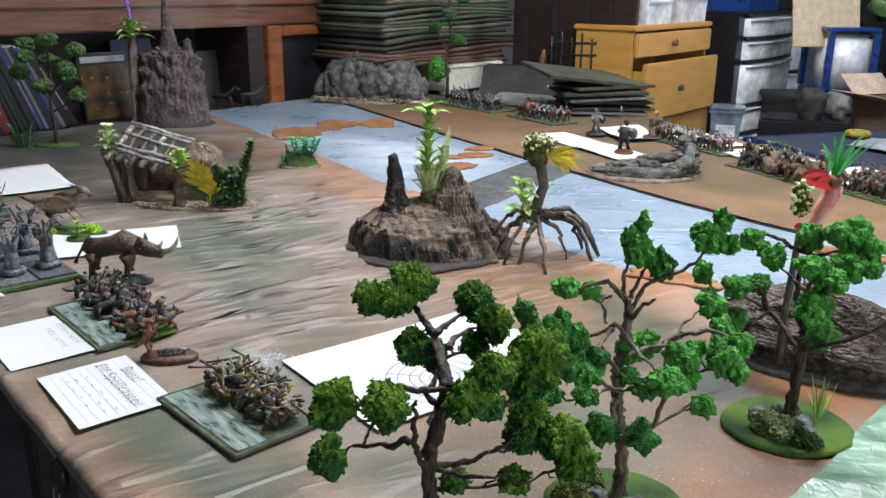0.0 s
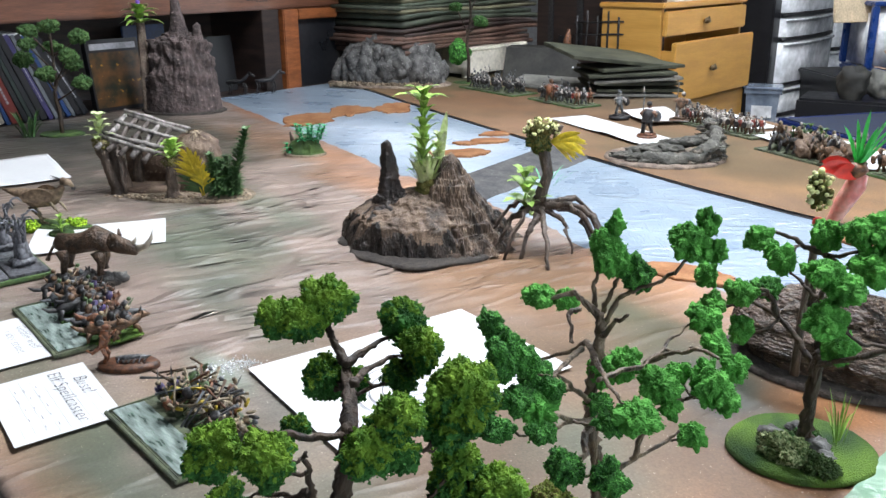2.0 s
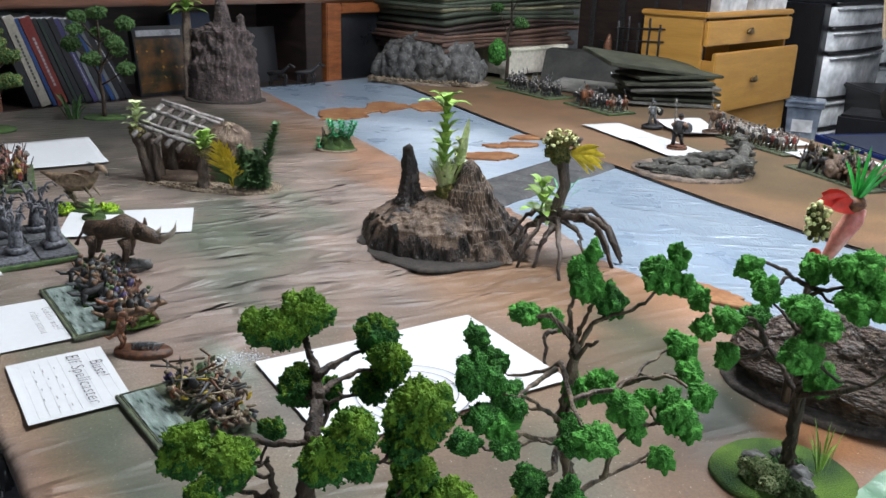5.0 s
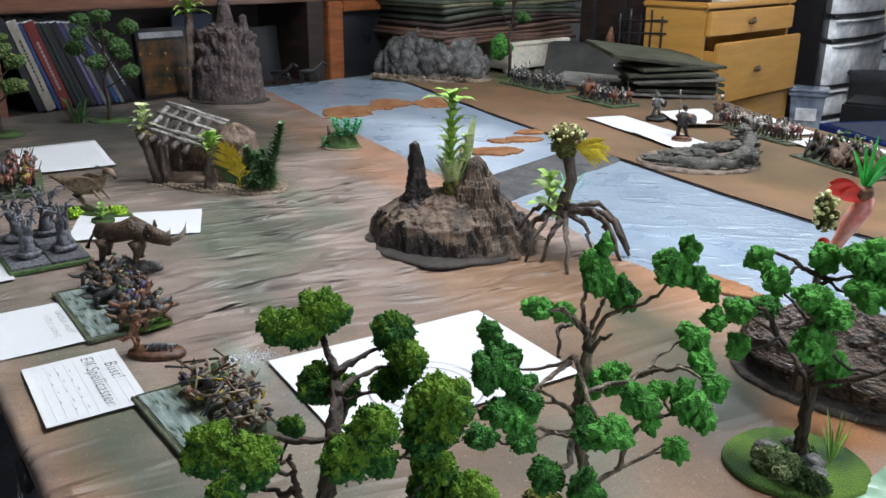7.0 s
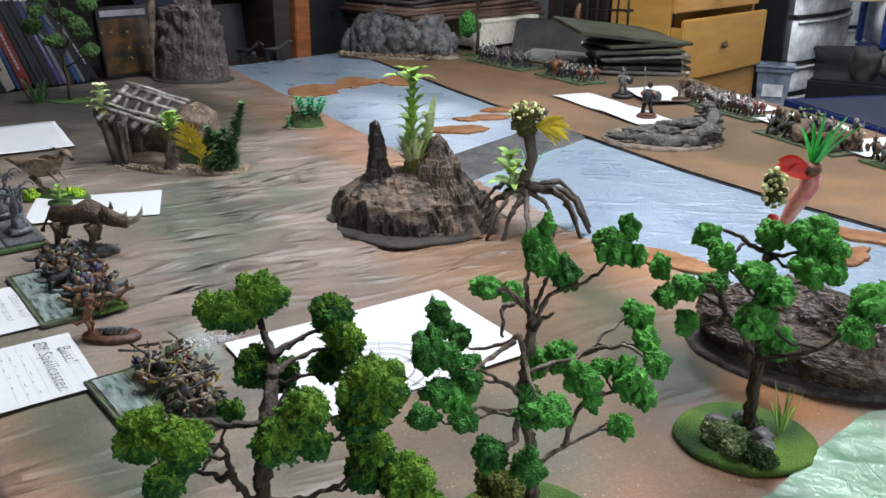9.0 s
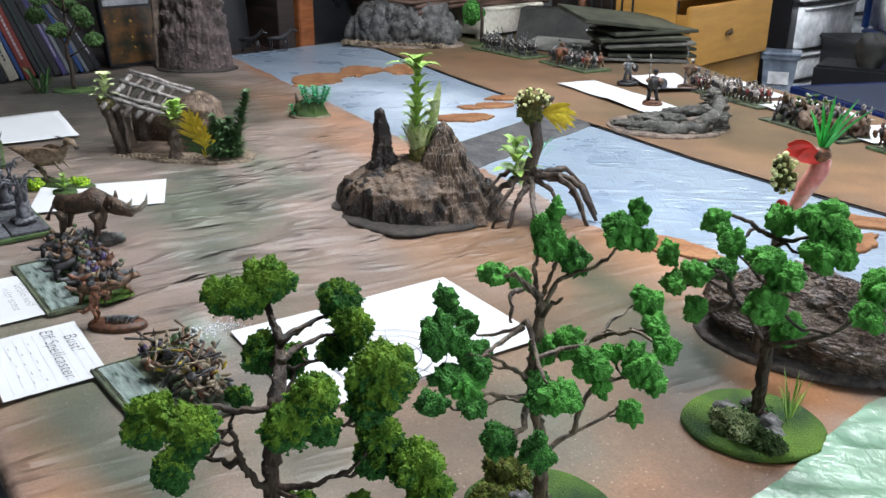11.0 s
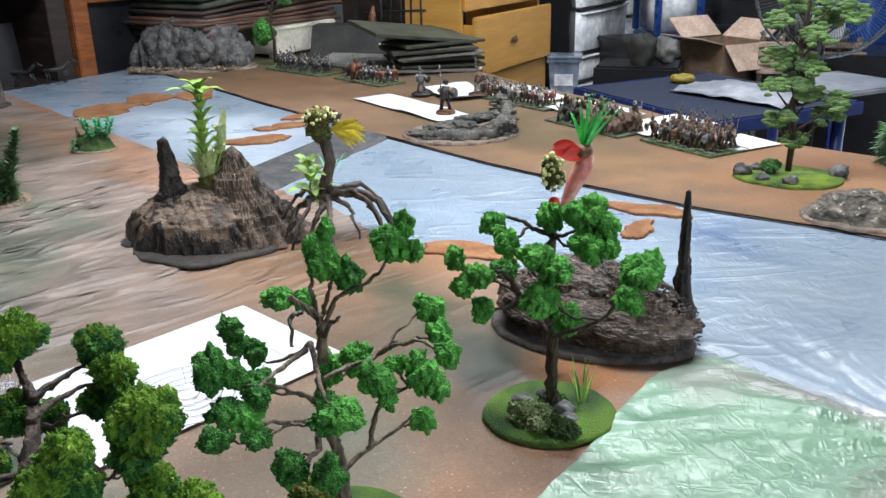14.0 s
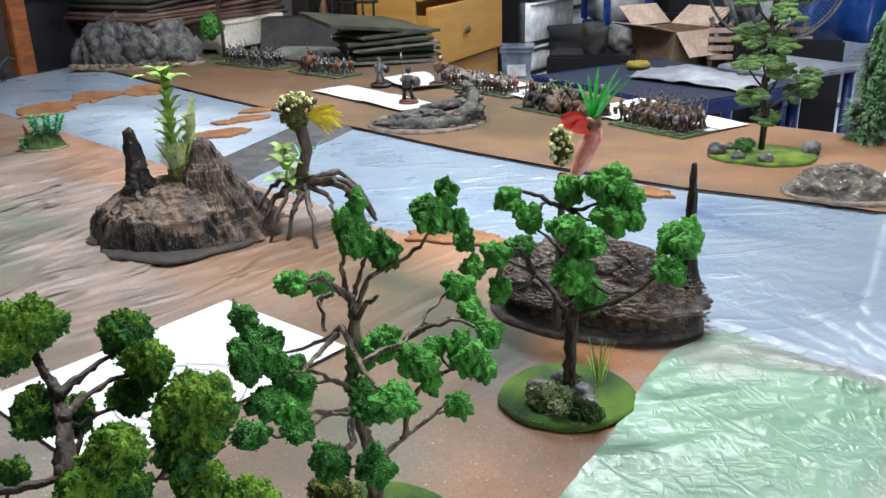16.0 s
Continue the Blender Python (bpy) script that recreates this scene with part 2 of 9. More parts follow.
M["leafdark"] = material("dark_plastic_leaf", (0.026, 0.07, 0.022), (0.075, 0.15, 0.05), 60, 0.5, 0.1, 200, island=0.35)
M["leafmint"] = material("mint_plastic_leaf", (0.03, 0.32, 0.12), (0.1, 0.5, 0.22), 60, 0.35, 0.1, 200, island=0.3)
M["leafyellow"] = material("yellow_plastic_leaf", (0.5, 0.38, 0.02), (0.75, 0.6, 0.05), 60, 0.4, 0.1, 200, island=0.2)
M["blade"] = material("bright_green_blade", (0.04, 0.42, 0.06), (0.1, 0.6, 0.14), 60, 0.3, 0.05, 200, island=0.2)
M["bud"] = material("cream_bud", (0.5, 0.52, 0.2), (0.75, 0.75, 0.42), 60, 0.5, 0.1, 200, island=0.25)
M["purple"] = plain("purple_flower", (0.2, 0.08, 0.5), 0.5)
M["red"] = plain("red_petal", (0.72, 0.05, 0.035), 0.35)
M["pink"] = material("pink_shell", (0.72, 0.2, 0.18), (0.8, 0.42, 0.35), 60, 0.35, 0.15, 200)
M["paper"] = material("white_paper", (0.58, 0.59, 0.605), (0.64, 0.65, 0.665), 3, 0.85, 0.02, 90, grain_by=0.02)
M["ink"] = plain("black_ink", (0.03, 0.03, 0.04), 0.7, 0)
M["faintink"] = plain("faint_pencil", (0.55, 0.56, 0.585), 0.8, 0)
M["greyink"] = plain("grey_pencil", (0.25, 0.25, 0.27), 0.8, 0)
M["tray"] = material("tray_painted_card", (0.05, 0.06, 0.04), (0.12, 0.14, 0.08), 60, 0.7, 0.6, 240)
M["traygreen"] = material("tray_green_edge", (0.04, 0.09, 0.03), (0.11, 0.17, 0.06), 60, 0.8, 0.7, 300)
M["icesheet"] = material("tray_pale_sheet", (0.07, 0.10, 0.085), (0.32, 0.385, 0.36), 30, 0.3, 0.5, 90, c3=(0.10, 0.17, 0.13), spots=0.62, stretch=(1, 5, 1))
for k, c in dict(fig_brown=(0.16, 0.09, 0.05), fig_bone=(0.33, 0.26, 0.17), fig_steel=(0.16, 0.17, 0.18), fig_dark=(0.035, 0.033, 0.035), fig_red=(0.26, 0.045, 0.03),
                 fig_flesh=(0.3, 0.17, 0.115), fig_green=(0.08, 0.14, 0.05), fig_purple=(0.1, 0.07, 0.22), fig_yellow=(0.6, 0.45, 0.05),
                 fig_ghost=(0.2, 0.205, 0.23), fig_rust=(0.24, 0.095, 0.045), fig_pale=(0.5, 0.46, 0.42)).items():
    M[k] = material(k, [v * 0.18 for v in c], [v * 0.95 for v in c], 170, 0.55, 0.6, 500, vary=0.35, dist=0.001)
M["hide"] = material("brown_hide", (0.026, 0.016, 0.010), (0.10, 0.060, 0.036), 90, 0.5, 1.0, 260, c3=(0.24, 0.16, 0.1), spots=0.68, dist=0.003)
M["horn"] = material("ivory_horn", (0.3, 0.26, 0.2), (0.6, 0.55, 0.47), 60, 0.4, 0.2)
M["fir"] = material("fir_needles", (0.06, 0.145, 0.06), (0.17, 0.32, 0.13), 60, 0.7, 0.1, 200, island=0.4)
M["feather"] = material("tan_feathers", (0.11, 0.075, 0.048), (0.29, 0.205, 0.135), 120, 0.6, 0.6, 300)
M["lime"] = material("lime_moss", (0.2, 0.4, 0.01), (0.42, 0.6, 0.04), 90, 0.9, 0.5, 600, island=0.3)
M["wall"] = material("grey_wall", (0.13, 0.133, 0.14), (0.18, 0.184, 0.19), 3, 0.85, 0.2, 60)
M["ceil"] = material("ceiling_paint", (0.30, 0.30, 0.30), (0.36, 0.36, 0.355), 3, 0.9, 0.1, 60)
M["floor"] = material("floor_concrete", (0.13, 0.135, 0.15), (0.23, 0.235, 0.25), 4, 0.4, 0.3, 60)
M["paver"] = material("paving_stone", (0.15, 0.108, 0.09), (0.25, 0.185, 0.155), 20, 0.7, 0.6, 160, vary=0.2)
M["wood_o"] = material("orange_wood", (0.16, 0.05, 0.018), (0.27, 0.09, 0.03), 10, 0.38, 0.2, 60, stretch=(1, 1, 5), coat=0.2)
M["wood_top"] = material("reddish_wood", (0.085, 0.032, 0.018), (0.15, 0.06, 0.032), 6, 0.4, 0.2, 40, stretch=(1, 4, 10), coat=0.2)
M["wood_dark"] = material("dark_wood", (0.013, 0.008, 0.007), (0.034, 0.020, 0.016), 10, 0.5, 0.2, 60, stretch=(1, 1, 6))
M["darkpane"] = material("dark_panel", (0.008, 0.009, 0.011), (0.03, 0.03, 0.034), 4, 0.3, 0.1, 60)
M["pine"] = material("yellow_pine", (0.46, 0.235, 0.05), (0.54, 0.29, 0.07), 3, 0.42, 0.05, 20, stretch=(2, 1, 14), coat=0.1, grain_by=0.07)
M["brass"] = plain("dark_brass", (0.12, 0.08, 0.04), 0.35, 0.05, metal=0.6)
M["white_pl"] = material("white_plastic", (0.66, 0.62, 0.53), (0.76, 0.72, 0.63), 8, 0.45, 0.05, 60)
M["clear"] = material("cloudy_plastic", (0.50, 0.52, 0.55), (0.80, 0.81, 0.83), 9, 0.2, 0.1, 40, coat=0.4)
M["blackpl"] = plain("black_plastic", (0.012, 0.012, 0.014), 0.35, 0.05)
M["bluepl"] = plain("blue_plastic", (0.012, 0.045, 0.2), 0.3, 0.05, coat=0.3)
M["navy"] = material("navy_felt", (0.007, 0.012, 0.030), (0.014, 0.022, 0.050), 30, 0.9, 0.2, 300)
M["bluerim"] = plain("blue_rim", (0.014, 0.032, 0.15), 0.4, 0.05)
M["tarp"] = material("blue_tarp", (0.008, 0.03, 0.13), (0.02, 0.09, 0.36), 4, 0.25, 0.3, 30, coat=0.3)
M["greycloth"] = material("grey_sheet", (0.21, 0.225, 0.26), (0.34, 0.355, 0.39), 9, 0.35, 0.2, 40)
M["card"] = material("cardboard", (0.38, 0.27, 0.205), (0.52, 0.39, 0.31), 12, 0.8, 0.1, 90)
M["cardin"] = material("cardboard_inside", (0.16, 0.1, 0.065), (0.24, 0.155, 0.1), 12, 0.85, 0.1, 90)
M["beige"] = plain("beige_board", (0.55, 0.44, 0.30), 0.6)
M["board"] = material("dark_terrain_board", (0.022, 0.025, 0.015), (0.066, 0.07, 0.045), 14, 0.75, 0.5, 90)
M["boarddark"] = material("black_terrain_board", (0.010, 0.010, 0.009), (0.036, 0.035, 0.031), 14, 0.75, 0.5, 90)
M["boardlite"] = material("grey_terrain_board", (0.10, 0.10, 0.09), (0.2, 0.195, 0.175), 14, 0.75, 0.5, 90)
M["chrome"] = plain("bright_metal", (0.5, 0.5, 0.52), 0.25, 0.02, metal=1.0)
M["lampglass"] = bpy.data.materials.new("lamp_tube")
M["lampglass"].use_nodes = True
M["lampglass"].node_tree.nodes["Principled BSDF"].inputs["Emission Color"].default_value = (1, 0.98, 0.93, 1)
M["lampglass"].node_tree.nodes["Principled BSDF"].inputs["Emission Strength"].default_value = 4.0
for i, c in enumerate([(0.05, 0.06, 0.04), (0.035, 0.045, 0.03), (0.09, 0.085, 0.05), (0.10, 0.055, 0.04), (0.05, 0.03, 0.025)]):
    M[f"sheet_{i}"] = material(f"folded_mat_{i}", [v * 0.6 for v in c], [v * 1.4 for v in c], 8, 0.7, 0.4, 60, vary=0.3)
for i, c in enumerate([(0.23, 0.21, 0.175), (0.105, 0.012, 0.009), (0.008, 0.009, 0.012), (0.012, 0.02, 0.018), (0.008, 0.008, 0.010), (0.03, 0.025, 0.085), (0.09, 0.097, 0.11), (0.009, 0.032, 0.11)]):
    M[f"spine_{i}"] = plain(f"book_spine_{i}", c, 0.4, 0.05)


# ---- mesh tools ----
class Build:
    """Collects vertices and faces of one mesh."""

    def __init__(self):
        self.v, self.f, self.m = [], [], []

    def add(self, verts, faces, slot=0):
        k = len(self.v)
        self.v += [tuple(p) for p in verts]
        self.f += [tuple(i + k for i in face) for face in faces]
        self.m += [slot] * len(faces)
        return self

    def box(self, x0, x1, y0, y1, z0, z1, slot=0, bevel=0.0, m=None):
        bm = bmesh.new()
        bmesh.ops.create_cube(bm, size=1)
        bmesh.ops.scale(bm, vec=(x1 - x0, y1 - y0, z1 - z0), verts=bm.verts)
        bmesh.ops.translate(bm, vec=((x0 + x1) / 2, (y0 + y1) / 2, (z0 + z1) / 2), verts=bm.verts)
        if bevel:
            bmesh.ops.bevel(bm, geom=bm.edges[:], offset=bevel, segments=2, affect="EDGES")
        return self.take(bm, slot, m)

    def take(self, bm, slot=0, m=None):
        if m is not None:
            bmesh.ops.transform(bm, matrix=m, verts=bm.verts)
        bm.verts.index_update()
        self.add([p.co for p in bm.verts], [[p.index for p in face.verts] for face in bm.faces], slot)
        bm.free()
        return self

    def tube(self, pts, radii, sides=8, slot=0, rough=0.0, seed=0.0):
        """A tapered tube along points, closed at both ends."""
        pts = [Vector(p) for p in pts]
        if isinstance(radii, (int, float)):
            radii = [radii] * len(pts)
        rings, up = [], Vector((0.31, 0.17, 0.93))
        for i, p in enumerate(pts):
            d = (pts[min(i + 1, len(pts) - 1)] - pts[max(i - 1, 0)]).normalized()
            if abs(d.dot(up)) > 0.97:
                up = Vector((1, 0, 0))
            a = d.cross(up).normalized()
            b = d.cross(a)
            ring = []
            for s in range(sides):
                t = 2 * math.pi * s / sides
                q = a * math.cos(t) + b * math.sin(t)
                r = radii[i]
                if rough:
                    at = (p + q * radii[i]) * (0.9 / max(radii[i], 1e-4)) + Vector((seed, 0, 0))
                    r *= 1 + rough * (noise.noise(at) + (0.6 * noise.noise(Vector((at.x * 2.7, at.y * 2.7, at.z * 1.3))) if rough >= 0.5 else 0.0))
                ring.append(p + q * r)
            rings.append(ring)
        verts = [q for ring in rings for q in ring] + [pts[0], pts[-1]]
        faces = []
        for i in range(len(pts) - 1):
            for s in range(sides):
                e = (s + 1) % sides
                faces.append((i * sides + s, i * sides + e, (i + 1) * sides + e, (i + 1) * sides + s))
        n = len(pts) * sides
        faces += [(n, (s + 1) % sides, s) for s in range(sides)]
        faces += [(n + 1, n - sides + s, n - sides + (s + 1) % sides) for s in range(sides)]
        return self.add(verts, faces, slot)

    def ball(self, c, r, sub=2, slot=0, amp=0.0, freq=1.0, seed=0.0, m=None):
        """A lumpy ellipsoid."""
        bm = bmesh.new()
        bmesh.ops.create_icosphere(bm, subdivisions=sub, radius=1)
        for p in bm.verts:
            k = 1.0
            if amp:
                k += amp * noise.fractal(p.co * freq + Vector((seed, seed * 0.7, 0)), 1.0, 2.0, 4)
            p.co = Vector((p.co.x * r[0], p.co.y * r[1], p.co.z * r[2])) * k
        mm = Matrix.Translation(c) @ (m or Matrix())
        return self.take(bm, slot, mm)

    def blade(self, root, tip, width, sag=0.0, slot=0, side=None, steps=4, fold=0.25):
        """A leaf: a strip with a folded midrib, that bends by sag towards the ground."""
        root, tip = Vector(root), Vector(tip)
        d = tip - root
        a = (side or d.cross(Vector((0, 0, 1)))).normalized() if (side or d.cross(Vector((0, 0, 1))).length > 1e-6) else Vector((1, 0, 0))
        up = a.cross(d).normalized()
        verts, faces = [], []
        for i in range(steps + 1):
            t = i / steps
            w = width * (0.25 + 0.75 * math.sin(math.pi * min(t * 0.85 + 0.12, 1))) * (1 if i < steps else 0.05)
            c = root + d * t + Vector((0, 0, -sag * t * t + sag * 0.6 * math.sin(math.pi * t)))
            verts += [c - a * w + up * w * fold, c, c + a * w + up * w * fold]
        for i in range(steps):
            k = 3 * i
            faces += [(k, k + 1, k + 4, k + 3), (k + 1, k + 2, k + 5, k + 4)]
        return self.add(verts, faces, slot)

    def mesh(self, name, mats, smooth=True):
        me = bpy.data.meshes.new(name)
        me.from_pydata(self.v, [], self.f)
        for k in mats:
            me.materials.append(M[k])
        me.polygons.foreach_set("material_index", self.m)
        me.polygons.foreach_set("use_smooth", [smooth] * len(self.f))
        me.update()
        return me


def part(name, build, mats, parent=None, label="", smooth=True):
    """Links a Build as one mesh object under a thing or under a part."""
    ob = new(name, build.mesh(name, mats if isinstance(mats, (list, tuple)) else [mats], smooth))
    ob.parent = parent
    return tagged(ob, label)


def thing(name, m, label, category, group="", kind=""):
    ob = new(name)
    ob.empty_display_size = 0.02
    ob.matrix_world = m if isinstance(m, Matrix) else pose(*m)
    return tagged(ob, label, category, group, kind)


def single(name, build, mats, label, category, m=None, group="", kind="", smooth=True):
    ob = part(name, build, mats, smooth=smooth)
    if m is not None:
        ob.matrix_world = m
    return tagged(ob, label, category, group, kind)


def scatter(build, points, size, slots=(0,), sides=4):
    """Small crumbs, each a squashed tetrahedron, at the points."""
    n = len(points)
    if not n:
        return
    rng = np.random.default_rng(random.randrange(1 << 30))
    shape = np.array([(1, 1, 1), (1, -1, -1), (-1, 1, -1), (-1, -1, 1)], float)
    turn, _ = np.linalg.qr(rng.normal(size=(n, 3, 3)))
    local = shape[None] * rng.uniform(0.6, 1.3, (n, 1, 3)) * (size * rng.uniform(0.6, 1.4, (n, 1, 1)))
    v = np.array([tuple(p) for p in points])[:, None] + np.einsum("nij,nkj->nki", turn, local)
    k = len(build.v)
    build.v += [tuple(q) for q in v.reshape(-1, 3).tolist()]
    base = (np.arange(n) * 4 + k)[:, None, None] + np.array([(0, 1, 2), (0, 3, 1), (0, 2, 3), (1, 3, 2)])[None]
    build.f += [tuple(q) for q in base.reshape(-1, 3).tolist()]
    build.m += np.repeat(rng.choice(np.array(slots), n), 4).tolist()


ICO = {}


def ico(sub):
    """Unit directions and faces of an even ball."""
    if sub not in ICO:
        bm = bmesh.new()
        bmesh.ops.create_icosphere(bm, subdivisions=sub, radius=1)
        bm.verts.index_update()
        ICO[sub] = (np.array([tuple(p.co) for p in bm.verts]), np.array([[p.index for p in face.verts] for face in bm.faces]))
        bm.free()
    return ICO[sub]


def clump(name, c, r, mats, parent, crumbs=520, crumb=0.0022, seed=0.0, weights=(0,), label="", lit_topping=False, sub=4, grain=0.0016, torn=False):
    """A torn piece of flocked foam: merged lobes with a crumbly skin, and, if told, lighter flock on upward faces as if
    lit from above.
    """
    b = Build()
    dirs, faces = ico(sub)
    rng = np.random.default_rng(int(abs(seed) * 97 + abs(c[0]) * 9931 + abs(c[2]) * 7919))
    lumps = [(np.zeros(3), 0.74)]
    for _ in range(16):
        d = rng.normal(size=3)
        d *= rng.uniform(0.5, 0.74) / np.linalg.norm(d)
        lumps.append((d, rng.uniform(0.22, 0.40)))
    rad = np.full(len(dirs), 0.3)
    for d, k in lumps:
        along = dirs @ d
        inside = along ** 2 - d @ d + k * k
        rad = np.maximum(rad, np.where(inside > 0, along + np.sqrt(np.maximum(inside, 0)), 0.3))
    size = np.array(r)
    pts = dirs * rad[:, None] * size
    out = dirs / size
    out /= np.linalg.norm(out, axis=1)[:, None]
    f1, f2 = 0.42 / grain, 1.3 / grain
    if torn:
        # pulled-apart sponge: broad folds with sharp clefts between them
        bump = np.array([1.7 * noise.noise((p[0] * f1 + seed, p[1] * f1, p[2] * f1 * 0.7)) - 2.2 * abs(noise.noise((p[0] * f1 * 0.55, p[1] * f1 * 0.55 + seed, p[2] * f1 * 0.4))) + 0.8 * noise.noise((p[0] * f2, p[1] * f2 + seed, p[2] * f2)) + 0.5 for p in pts.tolist()])
    else:
        bump = np.array([2.0 * noise.noise((p[0] * f1 + seed, p[1] * f1, p[2] * f1)) + 1.0 * noise.noise((p[0] * f2, p[1] * f2 + seed, p[2] * f2)) for p in pts.tolist()])
    pts = pts + out * (bump * grain)[:, None] + np.array(tuple(c))
    b.v = [tuple(p) for p in pts.tolist()]
    b.f = [tuple(q) for q in faces.tolist()]
    mid = out[faces].mean(axis=1)
    # upward faces take the lighter flock, so top light sits in the colour
    if lit_topping:
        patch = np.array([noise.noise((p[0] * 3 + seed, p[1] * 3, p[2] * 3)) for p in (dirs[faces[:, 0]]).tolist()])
        b.m = np.where(mid[:, 2] * 0.9 + patch * 1.1 + rng.normal(size=len(faces)) * 0.16 > lit_topping, 0, 1).tolist()
    else:
        b.m = rng.choice(np.array(weights), len(faces)).tolist()
    n = crumbs
    pick = rng.integers(0, len(faces), n)
    k0 = len(b.m)
    scatter(b, pts[faces[pick, 0]] + out[faces[pick, 0]] * grain * 0.5, min(crumb, grain * 0.5), (0,))
    b.m[k0:] = np.repeat(np.array(b.m[:k0])[pick], 4).tolist()
    return part(name, b, mats, parent, label, smooth=False)


def bend(a, b, sag=0.0, wob=0.0, n=7, seed=0.0):
    """Points of a crooked line from a to b."""
    a, b = Vector(a), Vector(b)
    out = []
    for i in range(n):
        t = i / (n - 1)
        p = a.lerp(b, t) + Vector((0, 0, -sag * math.sin(math.pi * t)))
        k = wob * math.sin(math.pi * t)
        out.append(p + Vector((noise.noise((seed, t * 4, 0)), noise.noise((seed, t * 4, 7)), noise.noise((seed, t * 4, 13)))) * k)
    return out


def taper(r0, r1, n):
    return [r0 + (r1 - r0) * i / (n - 1) for i in range(n)]


# ---- the room ----
def slab(name, x0, x1, y0, y1, z0, z1, mat, label="", category=""):
    return single(name, Build().box(x0, x1, y0, y1, z0, z1), mat, label, category, kind="structure", smooth=False)


ZF, ZC = -0.75, 1.87
slab("floor", -3.9, 2.5, -1.7, 9.8, ZF - 0.1, ZF, "floor")
slab("ceiling", -3.9, 2.5, -1.7, 6.4, ZC, ZC + 0.1, "ceil")
slab("wall_west", -4.0, -3.9, -1.7, 6.4, ZF - 0.1, ZC + 0.1, "wall")
slab("wall_south", -4.0, 2.6, -1.8, -1.7, ZF - 0.1, ZC + 0.1, "wall")
wn_b = Build()
wn_b.box(-4.0, -1.75, 6.4, 6.5, ZF - 0.1, ZC + 0.1).box(2.4, 2.6, 6.4, 6.5, ZF - 0.1, ZC + 0.1).box(-1.75, 2.4, 6.4, 6.5, 1.72, ZC + 0.1)
single("wall_north", wn_b, "wall", "", "", kind="structure", smooth=False)
# the window opening in this wall is unseen, added for the fill light
we_b = Build()
we_b.box(2.5, 2.6, -1.7, -0.5, ZF - 0.1, ZC + 0.1).box(2.5, 2.6, 1.7, 6.4, ZF - 0.1, ZC + 0.1).box(2.5, 2.6, -0.5, 1.7, ZF - 0.1, 0.15).box(2.5, 2.6, -0.5, 1.7, 1.35, ZC + 0.1)
single("wall_east", we_b, "wall", "", "", kind="structure", smooth=False)
slab("ground", -60, 60, -60, 60, ZF - 0.16, ZF - 0.11, "floor")


# unseen fixtures, added to go with the overhead area lamps
def unseen_ceiling_lamp(m):
    t = thing("unseen_ceiling_lamp", m, "white tube lamp on the ceiling, unseen and added for overhead light", "lamp", "tube lamps on the ceiling")
    part("housing", Build().box(-0.75, 0.75, -0.05, 0.05, -0.012, 0.03, 0, 0.004), "white_pl", t, smooth=False)
    part("tube", Build().tube([(-0.72, 0, -0.028), (0.72, 0, -0.028)], 0.013, 12), "lampglass", t)


unseen_ceiling_lamp(pose(-1.0, 1.5, 1.84))
unseen_ceiling_lamp(pose(-1.25, 3.2, 1.84))

# crazy paving on the floor past the table's end
random.seed(3)
pav = thing("paving", pose(-0.1, 2.6, ZF), "brown crazy paving with dark joints", "paving", kind="structure")
part("bed", Build().box(-0.75, 0.75, -1.1, 0.75, 0.0, 0.006), "grit", pav, "dark joint bed", smooth=False)
for i in range(9):
    for j in range(12):
        cx, cy = -0.62 + i * 0.145 + (j % 2) * 0.07 + random.uniform(-0.02, 0.02), -0.95 + j * 0.13 + random.uniform(-0.02, 0.02)
        n = random.choice((5, 6, 7))
        n *= 2
        ring = [(cx + 0.076 * random.uniform(0.9, 1.0) * math.cos(6.283 * k / n + i), cy + 0.069 * random.uniform(0.9, 1.0) * math.sin(6.283 * k / n + i)) for k in range(n)]
        b = Build()
        b.add([(x, y, 0.002) for x, y in ring] + [(cx + (x - cx) * 0.93, cy + (y - cy) * 0.93, 0.012) for x, y in ring],
              [tuple(range(n, 2 * n))] + [(k, (k + 1) % n, n + (k + 1) % n, n + k) for k in range(n)])
        part("paving_stone", b, "paver", pav, smooth=False)

# ---- the gaming table ----
BANK_X = (-3.1, -2.86, -2.01, -1.667, -1.315, -1.124, -0.942, -0.736, -0.52, -0.40, -0.30, -0.24, -0.05)
BANK_Y = (1.72, 1.70, 1.581, 1.521, 1.50, 1.478, 1.428, 1.438, 1.41, 1.352, 1.331, 1.318, 1.303)
FAR_X = (-3.1, -2.70, -1.99, -1.448, -1.095, -0.879, -0.60, -0.416, -0.223, -0.05)
FAR_Y = (2.28, 2.205, 2.05, 1.95, 1.89, 1.866, 1.857, 1.875, 1.887, 1.89)
BACK_X = (-3.1, -2.25, -1.55, -1.15, -0.70, -0.05)
BACK_Y = (3.06, 3.06, 2.72, 2.60, 2.405, 2.372)
NEAR = 0.548


def bank_line(x):
    return float(np.interp(x, BANK_X, BANK_Y)) + 0.006 * noise.noise((x * 7, 0, 3)) + 0.002 * noise.noise((x * 40, 0, 3))


def right_edge(y):
    return -0.112 - (1.6 - y) * 0.05


def left_edge(y):
    return -2.80 - (y - 0.90) * 0.162


